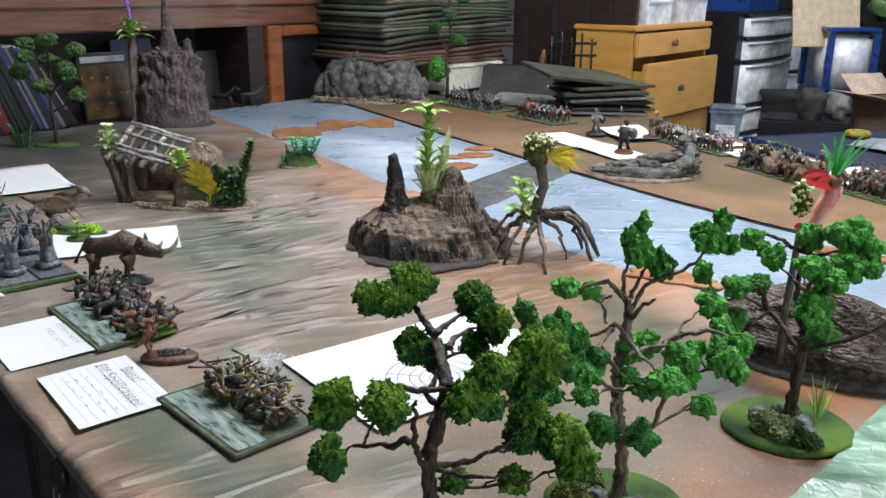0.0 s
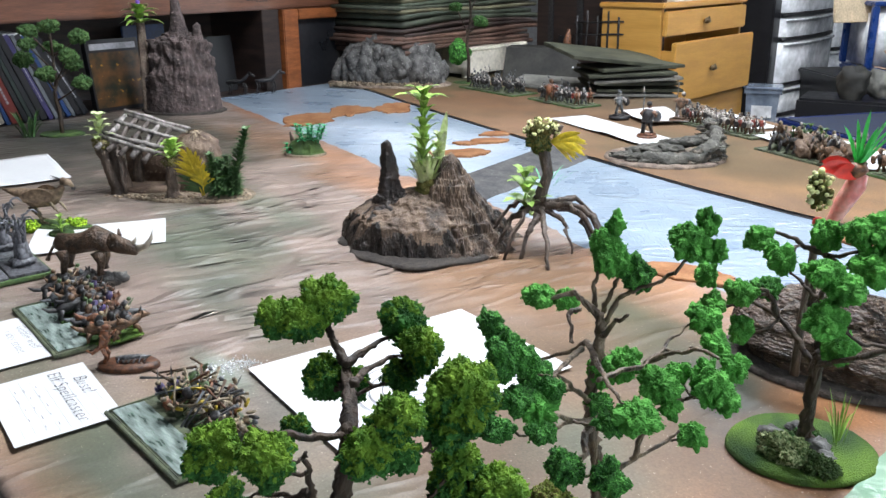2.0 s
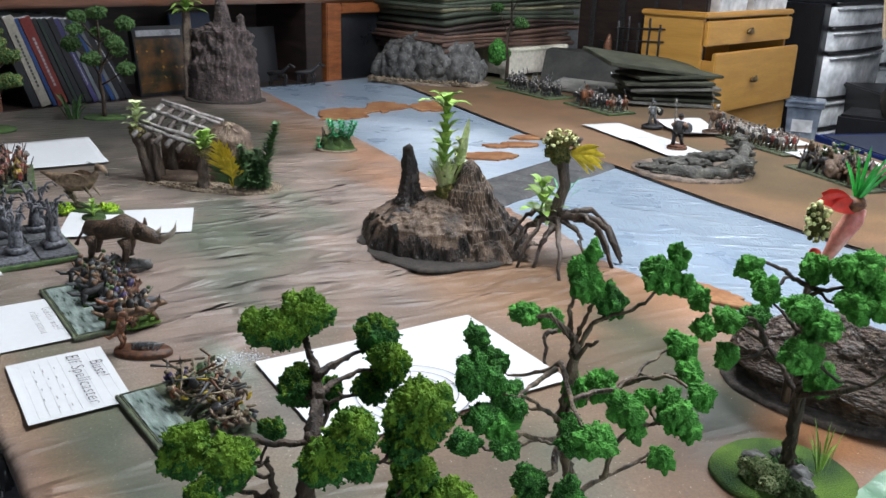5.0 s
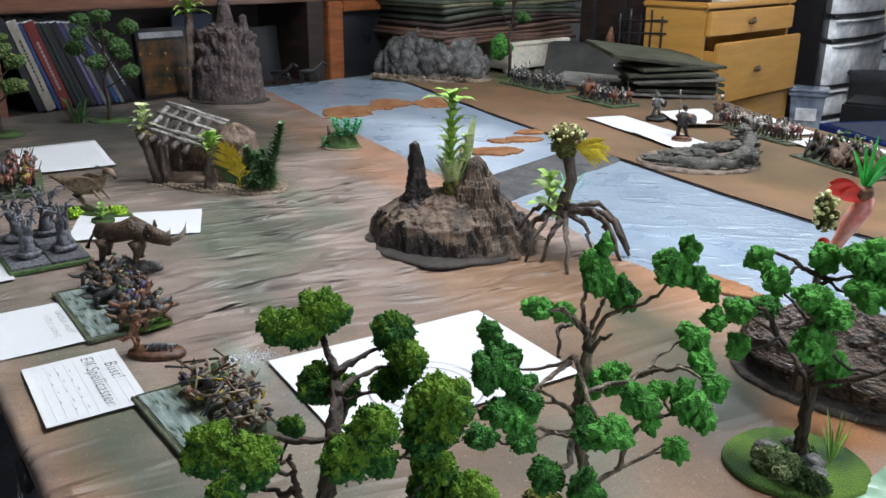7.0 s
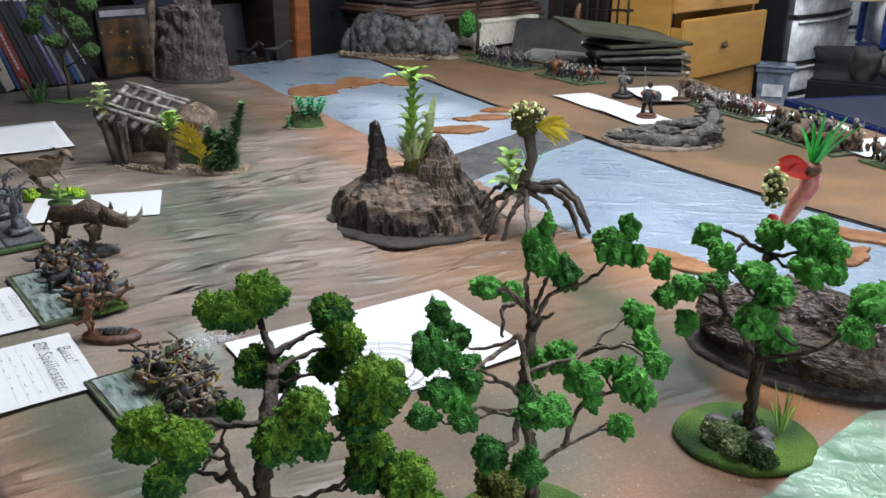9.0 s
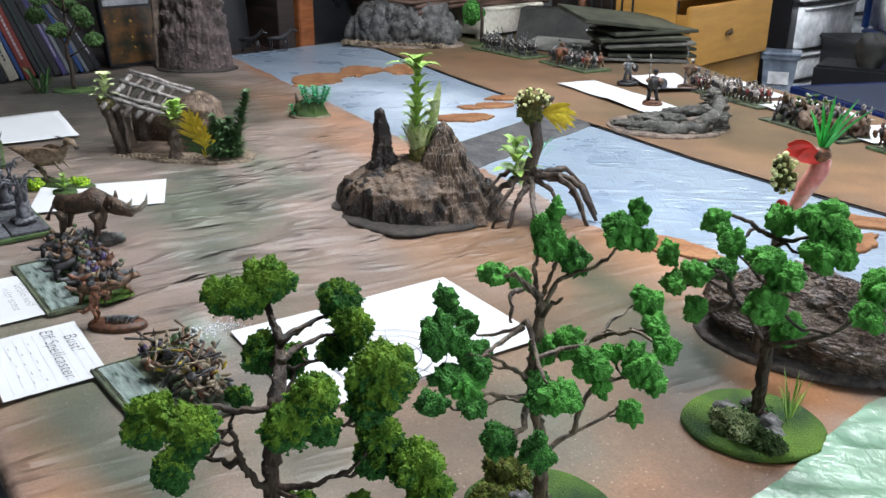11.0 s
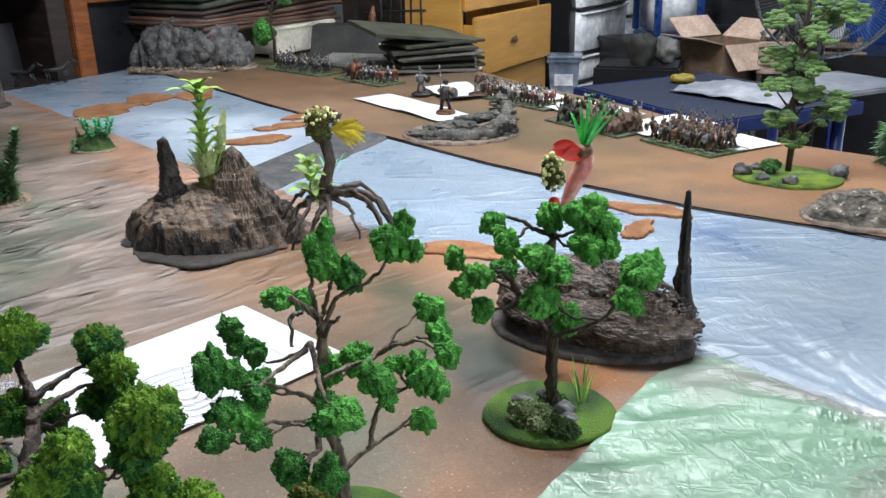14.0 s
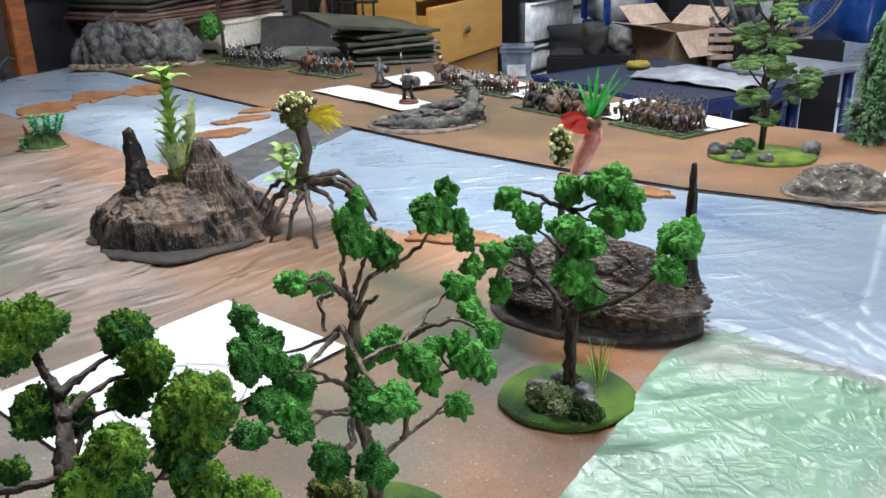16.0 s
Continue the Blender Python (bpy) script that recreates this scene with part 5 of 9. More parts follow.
def model_tree(name, label, foot, trunk, radii, limbs, clumps, mats, weights, base, bark, seed, crumbs, crumb, lit_topping=False, swell=1.0, limb_r=0.0034):
    """A wire-armature tree: twisted trunk, crooked branches and torn foam clumps, in world places relative to its foot."""
    random.seed(seed)
    t = thing(name, pose(*foot, 0), label, "model tree", "model trees on the table")
    o = Vector((*foot, 0))
    dense = through_points([Vector(p) - o for p in trunk], 10)
    rad = [float(np.interp(i / (len(dense) - 1), np.linspace(0, 1, len(radii)), radii)) for i in range(len(dense))]
    b = Build().tube([p + Vector((noise.noise((p.z * 30, seed, 0)), noise.noise((p.z * 30, seed, 9)), 0)) * 0.003 for p in dense], rad, 18, 0, 0.8, seed)
    for s in range(3):
        strand = []
        for i, p in enumerate(dense):
            a = i * 0.33 + s * 2.1
            strand.append(p + Vector((math.cos(a), math.sin(a), 0)) * rad[i] * 0.75)
        b.tube(strand, [r * 0.34 for r in rad], 7, 0, 0.6, s)
    part("trunk", b, bark, t)
    # every clump hangs on the nearest limb below it, so that limbs fork
    nodes = [(p, 0.0, rad[k]) for k, p in enumerate(dense) if p.z > 0.022]
    for i, pts in enumerate(limbs):
        line = through_points([Vector(p) - o for p in pts], 7)
        line = [p + Vector((noise.noise((k * 0.35, seed + i, 0)), noise.noise((k * 0.35, seed + i, 5)), noise.noise((k * 0.35, seed + i, 9)))) * 0.0024 for k, p in enumerate(line)]
        r = taper(limb_r, limb_r * 0.45, len(line))
        bb = Build().tube(line, r, 10, 0, 0.8, i)
        for s in range(2):
            bb.tube([p + Vector((math.cos(k * 0.6 + s * 3.1), math.sin(k * 0.6 + s * 3.1), math.cos(k * 0.6 + s * 3.1))) * r[k] * 0.6 for k, p in enumerate(line)], [q * 0.42 for q in r], 6, 0, 0.5, s)
        part("limb", bb, bark, t)
        nodes += [(p, 0.02, r[k]) for k, p in enumerate(line) if k > 1]
    places = sorted(((Vector((x, y, z)) - o, rx, rz, tone) for x, y, z, rx, rz, tone in clumps), key=lambda q: min((q[0] - p).length for p in dense))
    for i, (c, rx, rz, tone) in enumerate(places):
        start, run, thick = min(nodes, key=lambda q: (c - q[0]).length + 0.45 * q[1] + 2.2 * max(0.0, q[0].z - c.z + 0.004))
        length = (c - start).length
        if length > rx * 0.6:
            pts = bend(start, c - (c - start).normalized() * rx * 0.3, length * 0.10, length * 0.17, 11, seed * 3.3 + i * 1.7)
            r0 = min(thick * 0.8, 0.0019 + length * 0.014)
            radii_b = taper(r0, max(0.0009, r0 * 0.45), 11)
            bb = Build().tube(pts, radii_b, 9, 0, 0.7, i)
            if length > 0.03:
                side = pts[6] + Vector((random.uniform(-1, 1), random.uniform(-1, 1), random.uniform(-0.3, 0.9))) * random.uniform(0.006, 0.012)
                bb.tube(bend(pts[6], side, 0, 0.004, 4, i), taper(0.0011, 0.0005, 4), 6, 0, 0.4)
            part("branch", bb, bark, t)
            nodes += [(pts[k], run + length * k / 10, radii_b[k]) for k in range(2, 10)]
        # tone 1 takes the deeper foam, which puts shade into those clumps
        clump("foam_clump", c, (rx * swell, rx * swell * 0.9, rz * swell), mats, t, int(crumbs * (rx * rz) / 0.0003), crumb, i * 1.7 + seed, weights[tone], "", (lit_topping if tone == 0 else lit_topping + 0.75) if lit_topping else False, 5, 0.0014 if lit_topping else 0.0016, not lit_topping)
    base(t)
    return t



def disc_base(rx, ry, rz, stones, bushes, mat="turf", at=(0, 0)):
    def make(t):
        part("base_disc", pad(rx, ry, 0.006, 1.3, 0.05), mat, t, "oval turf-covered base").matrix_local = pose(*at, 0, 0, 0, rz)
        for i, (x, y, r) in enumerate(stones):
            part("stone", Build().ball((x, y, r * 0.5), (r, r * 0.8, r * 0.7), 3, 0, 0.5, 1.6, i * 3.1), "rock", t)
        for i, (x, y, a, c, h, m) in enumerate(bushes):
            clump("bush", (x, y, h * 0.6), (a, c, h), m, t, 700, 0.0008, i * 5.0, (0, 0, 1), "", False, 5, 0.0017)
    return make


# olive tree: olive flock on upward faces, deep green below as painted shade
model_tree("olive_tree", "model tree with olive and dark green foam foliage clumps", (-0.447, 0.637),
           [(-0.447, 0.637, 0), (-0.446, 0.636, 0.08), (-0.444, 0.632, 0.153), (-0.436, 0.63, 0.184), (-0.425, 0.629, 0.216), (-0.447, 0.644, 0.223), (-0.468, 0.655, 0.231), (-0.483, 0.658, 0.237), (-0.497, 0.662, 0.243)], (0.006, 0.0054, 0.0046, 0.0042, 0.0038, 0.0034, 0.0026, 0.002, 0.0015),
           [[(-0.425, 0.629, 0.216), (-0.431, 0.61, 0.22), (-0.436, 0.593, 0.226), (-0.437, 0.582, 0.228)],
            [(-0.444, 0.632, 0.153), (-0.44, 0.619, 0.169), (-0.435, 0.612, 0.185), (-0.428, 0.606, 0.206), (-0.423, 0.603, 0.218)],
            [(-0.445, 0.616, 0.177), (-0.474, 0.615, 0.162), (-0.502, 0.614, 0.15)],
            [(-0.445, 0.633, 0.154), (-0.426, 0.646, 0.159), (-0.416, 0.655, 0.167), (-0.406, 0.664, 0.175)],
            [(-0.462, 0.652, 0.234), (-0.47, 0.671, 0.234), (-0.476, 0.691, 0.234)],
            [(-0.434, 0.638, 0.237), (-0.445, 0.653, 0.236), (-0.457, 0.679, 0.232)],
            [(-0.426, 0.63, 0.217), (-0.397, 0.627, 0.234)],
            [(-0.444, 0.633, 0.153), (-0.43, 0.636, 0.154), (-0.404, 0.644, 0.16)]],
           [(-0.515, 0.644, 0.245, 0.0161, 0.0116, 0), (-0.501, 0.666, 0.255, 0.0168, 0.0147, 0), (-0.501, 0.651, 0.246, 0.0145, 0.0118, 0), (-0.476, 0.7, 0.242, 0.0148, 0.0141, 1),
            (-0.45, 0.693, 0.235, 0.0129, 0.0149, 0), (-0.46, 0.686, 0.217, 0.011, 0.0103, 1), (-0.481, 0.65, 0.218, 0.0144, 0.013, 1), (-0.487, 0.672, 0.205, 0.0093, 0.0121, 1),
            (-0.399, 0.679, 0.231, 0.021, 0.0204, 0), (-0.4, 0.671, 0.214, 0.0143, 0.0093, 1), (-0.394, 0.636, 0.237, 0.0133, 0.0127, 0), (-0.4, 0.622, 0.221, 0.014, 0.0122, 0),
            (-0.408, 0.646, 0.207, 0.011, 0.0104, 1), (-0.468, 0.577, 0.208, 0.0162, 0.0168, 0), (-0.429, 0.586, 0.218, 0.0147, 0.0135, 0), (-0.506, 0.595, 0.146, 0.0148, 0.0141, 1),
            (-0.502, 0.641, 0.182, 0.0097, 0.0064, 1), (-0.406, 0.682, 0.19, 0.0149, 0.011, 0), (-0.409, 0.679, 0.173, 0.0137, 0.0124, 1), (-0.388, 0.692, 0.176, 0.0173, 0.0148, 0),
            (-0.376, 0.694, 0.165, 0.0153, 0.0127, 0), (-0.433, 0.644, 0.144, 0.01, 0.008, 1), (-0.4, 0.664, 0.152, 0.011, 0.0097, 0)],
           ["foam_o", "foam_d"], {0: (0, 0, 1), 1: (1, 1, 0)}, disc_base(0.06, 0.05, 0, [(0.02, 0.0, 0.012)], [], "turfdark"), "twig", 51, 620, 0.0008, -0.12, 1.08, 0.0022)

# green tree: pale twisted wire wood; tone 1 clumps are shaded by darker foam
model_tree("green_tree", "model tree with bright green foam clumps on twisted bare branches", (-0.477, 0.882),
           [(-0.477146, 0.881844, 0), (-0.462, 0.868, 0.037), (-0.464, 0.865, 0.085), (-0.466, 0.857, 0.122), (-0.462, 0.854, 0.159), (-0.457, 0.851, 0.188), (-0.457, 0.851, 0.206), (-0.462, 0.843, 0.217), (-0.467, 0.835, 0.227)], (0.0062, 0.0052, 0.0044, 0.004, 0.0038, 0.0036, 0.003, 0.0022, 0.0016),
           [[(-0.458, 0.851, 0.19), (-0.439, 0.845, 0.211), (-0.426, 0.842, 0.222)],
            [(-0.458, 0.855, 0.195), (-0.448, 0.857, 0.221), (-0.435, 0.86, 0.232), (-0.416, 0.864, 0.244), (-0.404, 0.866, 0.259)],
            [(-0.463, 0.846, 0.189), (-0.498, 0.856, 0.163), (-0.542, 0.866, 0.139)],
            [(-0.464, 0.842, 0.185), (-0.439, 0.797, 0.196), (-0.418, 0.764, 0.206)],
            [(-0.448, 0.834, 0.153), (-0.436, 0.805, 0.178), (-0.419, 0.77, 0.206)],
            [(-0.442, 0.831, 0.142), (-0.427, 0.793, 0.164), (-0.411, 0.756, 0.187)],
            [(-0.446, 0.851, 0.084), (-0.439, 0.874, 0.097), (-0.43, 0.893, 0.106), (-0.424, 0.907, 0.115)],
            [(-0.439, 0.874, 0.097), (-0.425, 0.872, 0.137), (-0.406, 0.873, 0.157), (-0.388, 0.872, 0.169)],
            [(-0.449, 0.843, 0.166), (-0.448, 0.867, 0.166), (-0.445, 0.89, 0.165), (-0.448, 0.919, 0.173), (-0.449, 0.942, 0.18)],
            [(-0.45, 0.895, 0.162), (-0.432, 0.9, 0.175), (-0.411, 0.903, 0.184), (-0.394, 0.901, 0.184)],
            [(-0.463, 0.846, 0.189), (-0.428, 0.82, 0.189), (-0.393, 0.795, 0.192)],
            [(-0.463, 0.858, 0.206), (-0.452, 0.857, 0.228), (-0.446, 0.856, 0.241)],
            [(-0.466, 0.856, 0.208), (-0.462, 0.85, 0.229), (-0.457, 0.847, 0.244)],
            [(-0.467, 0.835, 0.227), (-0.547, 0.897, 0.182)],
            [(-0.473, 0.849, 0.209), (-0.473, 0.838, 0.208), (-0.457, 0.825, 0.197)]],
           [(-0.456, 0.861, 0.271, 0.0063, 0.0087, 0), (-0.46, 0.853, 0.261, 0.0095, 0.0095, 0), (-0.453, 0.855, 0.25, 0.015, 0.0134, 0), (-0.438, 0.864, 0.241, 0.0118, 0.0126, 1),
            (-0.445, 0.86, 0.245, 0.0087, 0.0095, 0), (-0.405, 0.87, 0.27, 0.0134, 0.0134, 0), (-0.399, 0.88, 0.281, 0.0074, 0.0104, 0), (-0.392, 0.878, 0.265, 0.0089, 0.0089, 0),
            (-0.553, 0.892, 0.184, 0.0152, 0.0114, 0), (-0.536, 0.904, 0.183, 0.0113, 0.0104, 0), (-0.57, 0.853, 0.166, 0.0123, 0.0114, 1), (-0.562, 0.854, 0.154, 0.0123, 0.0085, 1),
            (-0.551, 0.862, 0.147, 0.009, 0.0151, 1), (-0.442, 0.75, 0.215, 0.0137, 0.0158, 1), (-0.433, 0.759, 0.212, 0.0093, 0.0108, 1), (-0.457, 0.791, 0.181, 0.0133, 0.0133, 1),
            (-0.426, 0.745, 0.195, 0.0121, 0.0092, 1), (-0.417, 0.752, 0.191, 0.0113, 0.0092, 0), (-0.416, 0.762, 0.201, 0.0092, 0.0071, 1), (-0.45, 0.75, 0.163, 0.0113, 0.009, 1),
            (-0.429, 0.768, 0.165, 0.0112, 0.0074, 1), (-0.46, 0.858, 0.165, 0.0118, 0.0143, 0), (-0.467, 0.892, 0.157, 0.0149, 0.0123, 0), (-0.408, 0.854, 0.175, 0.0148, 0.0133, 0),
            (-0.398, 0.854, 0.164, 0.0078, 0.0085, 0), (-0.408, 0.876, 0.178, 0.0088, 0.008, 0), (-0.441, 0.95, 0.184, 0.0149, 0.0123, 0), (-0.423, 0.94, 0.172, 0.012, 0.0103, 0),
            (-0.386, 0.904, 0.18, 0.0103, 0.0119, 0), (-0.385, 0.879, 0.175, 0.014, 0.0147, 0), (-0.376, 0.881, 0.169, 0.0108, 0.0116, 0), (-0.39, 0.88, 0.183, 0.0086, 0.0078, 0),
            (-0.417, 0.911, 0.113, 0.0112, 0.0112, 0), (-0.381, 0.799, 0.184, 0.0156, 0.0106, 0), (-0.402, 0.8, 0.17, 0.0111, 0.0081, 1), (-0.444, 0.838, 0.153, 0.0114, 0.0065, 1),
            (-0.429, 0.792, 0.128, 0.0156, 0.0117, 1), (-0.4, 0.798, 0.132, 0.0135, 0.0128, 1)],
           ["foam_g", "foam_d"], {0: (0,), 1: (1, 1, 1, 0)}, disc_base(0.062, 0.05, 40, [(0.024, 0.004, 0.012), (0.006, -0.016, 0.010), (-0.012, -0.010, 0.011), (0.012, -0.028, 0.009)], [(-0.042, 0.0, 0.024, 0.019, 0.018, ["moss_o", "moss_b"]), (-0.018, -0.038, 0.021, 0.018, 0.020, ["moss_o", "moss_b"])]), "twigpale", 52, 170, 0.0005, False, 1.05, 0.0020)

# broad tree on an oval base with a pale bush
model_tree("broad_tree", "model tree with bright green foam on an oval turf base", (-0.447, 1.145),
           [(-0.447, 1.148, 0), (-0.442, 1.136, 0.02), (-0.431, 1.115, 0.098), (-0.433, 1.121, 0.113), (-0.443, 1.125, 0.131), (-0.451, 1.13, 0.15)], (0.0072, 0.0056, 0.0048, 0.0045, 0.004, 0.003),
           [[(-0.429, 1.113, 0.095), (-0.456, 1.124, 0.112), (-0.48, 1.129, 0.125), (-0.508, 1.128, 0.131), (-0.527, 1.121, 0.122)],
            [(-0.451, 1.13, 0.15), (-0.447, 1.124, 0.181), (-0.432, 1.123, 0.197), (-0.404, 1.12, 0.211)],
            [(-0.435, 1.128, 0.195), (-0.452, 1.119, 0.199), (-0.467, 1.114, 0.207), (-0.482, 1.106, 0.212)],
            [(-0.479, 1.127, 0.126), (-0.475, 1.103, 0.154), (-0.475, 1.084, 0.165)],
            [(-0.445, 1.124, 0.131), (-0.413, 1.067, 0.18), (-0.388, 1.029, 0.211)],
            [(-0.431, 1.114, 0.098), (-0.39, 1.088, 0.128), (-0.347, 1.055, 0.163), (-0.321, 1.03, 0.193)]],
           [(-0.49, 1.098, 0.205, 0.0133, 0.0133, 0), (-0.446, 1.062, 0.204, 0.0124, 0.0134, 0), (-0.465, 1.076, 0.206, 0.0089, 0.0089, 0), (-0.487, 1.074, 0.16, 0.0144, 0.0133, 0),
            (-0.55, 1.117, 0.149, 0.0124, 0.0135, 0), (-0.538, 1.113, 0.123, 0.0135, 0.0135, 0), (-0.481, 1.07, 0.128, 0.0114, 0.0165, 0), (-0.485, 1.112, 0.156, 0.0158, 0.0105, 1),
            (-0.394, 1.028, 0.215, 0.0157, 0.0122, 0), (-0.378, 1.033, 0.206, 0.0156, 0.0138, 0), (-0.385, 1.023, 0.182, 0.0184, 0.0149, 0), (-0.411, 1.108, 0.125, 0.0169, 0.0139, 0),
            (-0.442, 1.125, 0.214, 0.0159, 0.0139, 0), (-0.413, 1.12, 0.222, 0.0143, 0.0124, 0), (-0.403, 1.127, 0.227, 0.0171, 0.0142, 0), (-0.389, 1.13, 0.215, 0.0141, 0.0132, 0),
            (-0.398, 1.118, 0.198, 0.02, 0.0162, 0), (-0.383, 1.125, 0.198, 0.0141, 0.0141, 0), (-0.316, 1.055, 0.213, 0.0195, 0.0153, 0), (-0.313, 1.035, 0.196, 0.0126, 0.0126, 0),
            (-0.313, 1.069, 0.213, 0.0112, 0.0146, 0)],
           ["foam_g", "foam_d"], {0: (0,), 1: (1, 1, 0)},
           disc_base(0.067, 0.061, 45, [(-0.021, -0.018, 0.013), (-0.012, 0.012, 0.011), (0.016, -0.006, 0.013), (-0.008, -0.03, 0.010), (0.028, -0.014, 0.009)], [(0.008, -0.044, 0.030, 0.020, 0.019, ["foam_y", "turfdark"]), (0.036, -0.040, 0.02, 0.016, 0.014, ["turfdark", "turfdark", "foam_y"]), (0.0, 0.004, 0.018, 0.016, 0.008, ["turfdark", "foam_d"])], "turf", (0.004, -0.012)), "twig", 53, 170, 0.0005, False, 1.06, 0.0028)
tuft("reeds", (0, 0, 0), 0.02, 0.06, 14, thing("reed_tuft", pose(-0.424, 1.162, 0.005), "thin pale green reeds beside the broad model tree", "reed tuft"), "leaf", 55, 0.0008)

# the rocky bank with a spire and the shell flower
random.seed(14)
rm = thing("rock_outcrop", pose(-0.482, 1.326, 0, 0, 0, 12), "dark bark rock outcrop with a thin spire", "terrain hill")


def outcrop_rise(t, a):
    """A broken wall, then bark that climbs to a hump at one end and falls to a low nose at the other."""
    nose = max(0.0, math.cos(a))
    return 0.040 * min(1.0, t / 0.09) ** 0.5 * (1 - 0.2 * nose) + 0.058 * (1 - (1 - t) ** 1.4) * (1 - 0.8 * nose * (1 - t) ** 0.7)


b = mound(0.136, 0.078, outcrop_rise, 7.7, 0.005, 80, 220, 0.10, 0.0012, 34)
# the wall is undercut above the plate
for i, (x, y, z) in enumerate(b.v):
    under = max(0.0, min(1.0, (0.029 + 0.006 * noise.noise((x * 40, y * 40, 1.0)) - z) / 0.004))
    b.v[i] = (x * (1 - 0.2 * under) - 0.018, y * (1 - 0.24 * under), z)
part("mound", b, "chips", rm)
slivers(rm, 0.106, 0.064, lambda k: 0.040 * min(1.0, k / 0.09) ** 0.5 + 0.052 * (1 - (1 - k) ** 1.4), 1500, 15)
part("base_pad", pad(0.126, 0.072, 0.008, 5.2, 0.08), "padgrit", rm, "dark gritty base plate").matrix_local = pose(-0.028, -0.004, 0)
part("spire", spike((0.079, 0.018, 0.012), (0.0745, 0.018, 0.186), 0.0115, 0.0026, 6.0, 1.25, 24, 110, 0.005, 0.008), "char", rm, "tall thin dark spire")
fl = thing("shell_flower", V45(-0.488, 1.228, 0.060), "pink shell with red petals, green blades and cream buds", "ornament")
part("stem", Build().tube(bend((-0.018, 0, -0.03), (-0.014, 0, 0.13), 0, 0.004, 6, 1), taper(0.005, 0.0035, 6), 8, 0, 0.4), "bark", fl)
part("shell", Build().tube([(-0.008, 0, 0.116), (0.0, 0, 0.135), (0.007, 0, 0.155), (0.016, 0, 0.172), (0.02, 0, 0.183)], [0.003, 0.0065, 0.0088, 0.0095, 0.006], 14, 0, 0.25, 2), "pink", fl, "pink ribbed shell")
b = Build()
for a, ln in ((0.3, 0.03), (0.05, 0.034), (-0.2, 0.026)):
    b.blade((0.014, -0.004, 0.182), (0.014 - ln * math.cos(a), -0.004 + 0.02 * math.sin(a * 3), 0.188 + ln * 0.45 * math.sin(a) + 0.004), 0.008, 0.004, 0, Vector((0.25, 0.3, 0.9)), 5)
part("petals", b, "red", fl, "red plastic petals")
part("collar", Build().ball((0.014, 0, 0.186), (0.011, 0.009, 0.008), 2, 0, 0.3, 3, 1), "fig_rust", fl)
b = Build()
for i, (x, z) in enumerate([(-0.004, 0.05), (0.004, 0.06), (0.012, 0.045), (0.03, 0.055), (0.022, 0.05), (0.008, 0.052), (0.04, 0.05), (-0.012, 0.042)]):
    b.blade((0.015, 0, 0.187), (0.015 + x, random.uniform(-0.02, 0.02), 0.19 + z), 0.0022, 0.006, 0, Vector((1, 0.3, 0)), 6)
part("grass_tuft", b, "blade", fl, "bright green grass blades")
flower_head("flower_head", (-0.018, -0.004, 0.166), (0.0115, 0.010, 0.019), 75, fl, 32)
part("bud", Build().ball((-0.015, -0.004, 0.135), (0.006, 0.006, 0.006), 2), "red", fl)

# ---- ruined hut with palms ----
random.seed(15)
hut = thing("ruined_hut", V45(-1.765, 1.065), "ruined hut with bare stick roof and palms on a gravel base", "model hut")
pebbles(hut, 0.118, -0.028, 0.06, 0.042, 90, 71)
pebbles(hut, 0.0, -0.06, 0.11, 0.012, 60, 72)
part("base_plate", pad(0.125, 0.062, 0.006, 3.3, 0.12), "gritbase", hut).matrix_local = pose(0.006, -0.010, 0, 0, 0, -14)
part("side_base", pad(0.068, 0.055, 0.007, 6.3, 0.1), "gritbase", hut).matrix_local = pose(0.115, -0.022, 0)
for x, y, h, r in ((-0.108, -0.01, 0.094, 0.016), (-0.085, 0.045, 0.105, 0.012), (0.015, 0.04, 0.098, 0.013)):
    part("post", spike((x + (0.018 if x < -0.1 else 0.0), y, 0), (x + 0.004, y, h), r, r * 0.8, x * 90, 0.4, 10, 14), "bark", hut)
part("prop", Build().tube(bend((-0.078, -0.035, 0), (-0.088, -0.028, 0.092), 0, 0.003, 6, 2), 0.005, 8, 0, 0.3), "bark", hut)
part("back_wall", Build().box(-0.11, 0.03, 0.045, 0.052, 0.0, 0.09, 0, 0.003), "earth", hut)
part("inner_floor", pad(0.075, 0.04, 0.012, 8.8, 0.2), "earth", hut).matrix_local = pose(-0.04, 0.01, 0)
roof = part("roof_frame", Build().tube([(-0.104, 0.052, 0.152), (0.026, 0.046, 0.116)], 0.0052, 8, 0, 0.3), "greywood", hut, "weathered grey stick roof")
for i in range(5):
    x = -0.098 + i * 0.0235
    part("rafter", Build().tube(bend((x, 0.058, 0.152 - i * 0.0062), (x - 0.024 - 0.004 * (i % 2), -0.045 + 0.008 * (i % 2), 0.098 - i * 0.006), 0, 0.005, 6, i), 0.0052, 8, 0, 0.55, i), "darkstick" if i % 3 else "greywood", roof)
for i in range(4):
    y, z = (-0.022, -0.012, 0.022, 0.052)[i], 0.108 + ((-0.022, -0.012, 0.022, 0.052)[i] + 0.035) * 0.50
    part("batten", Build().tube(bend((-0.118 + y * 0.3, y, z + 0.005), (0.006 + y * 0.3 + 0.012 * (i % 2), y - 0.004, z - 0.029), 0, 0.004, 6, i + 9), 0.0042, 8, 0, 0.5, i), "greywood", roof)
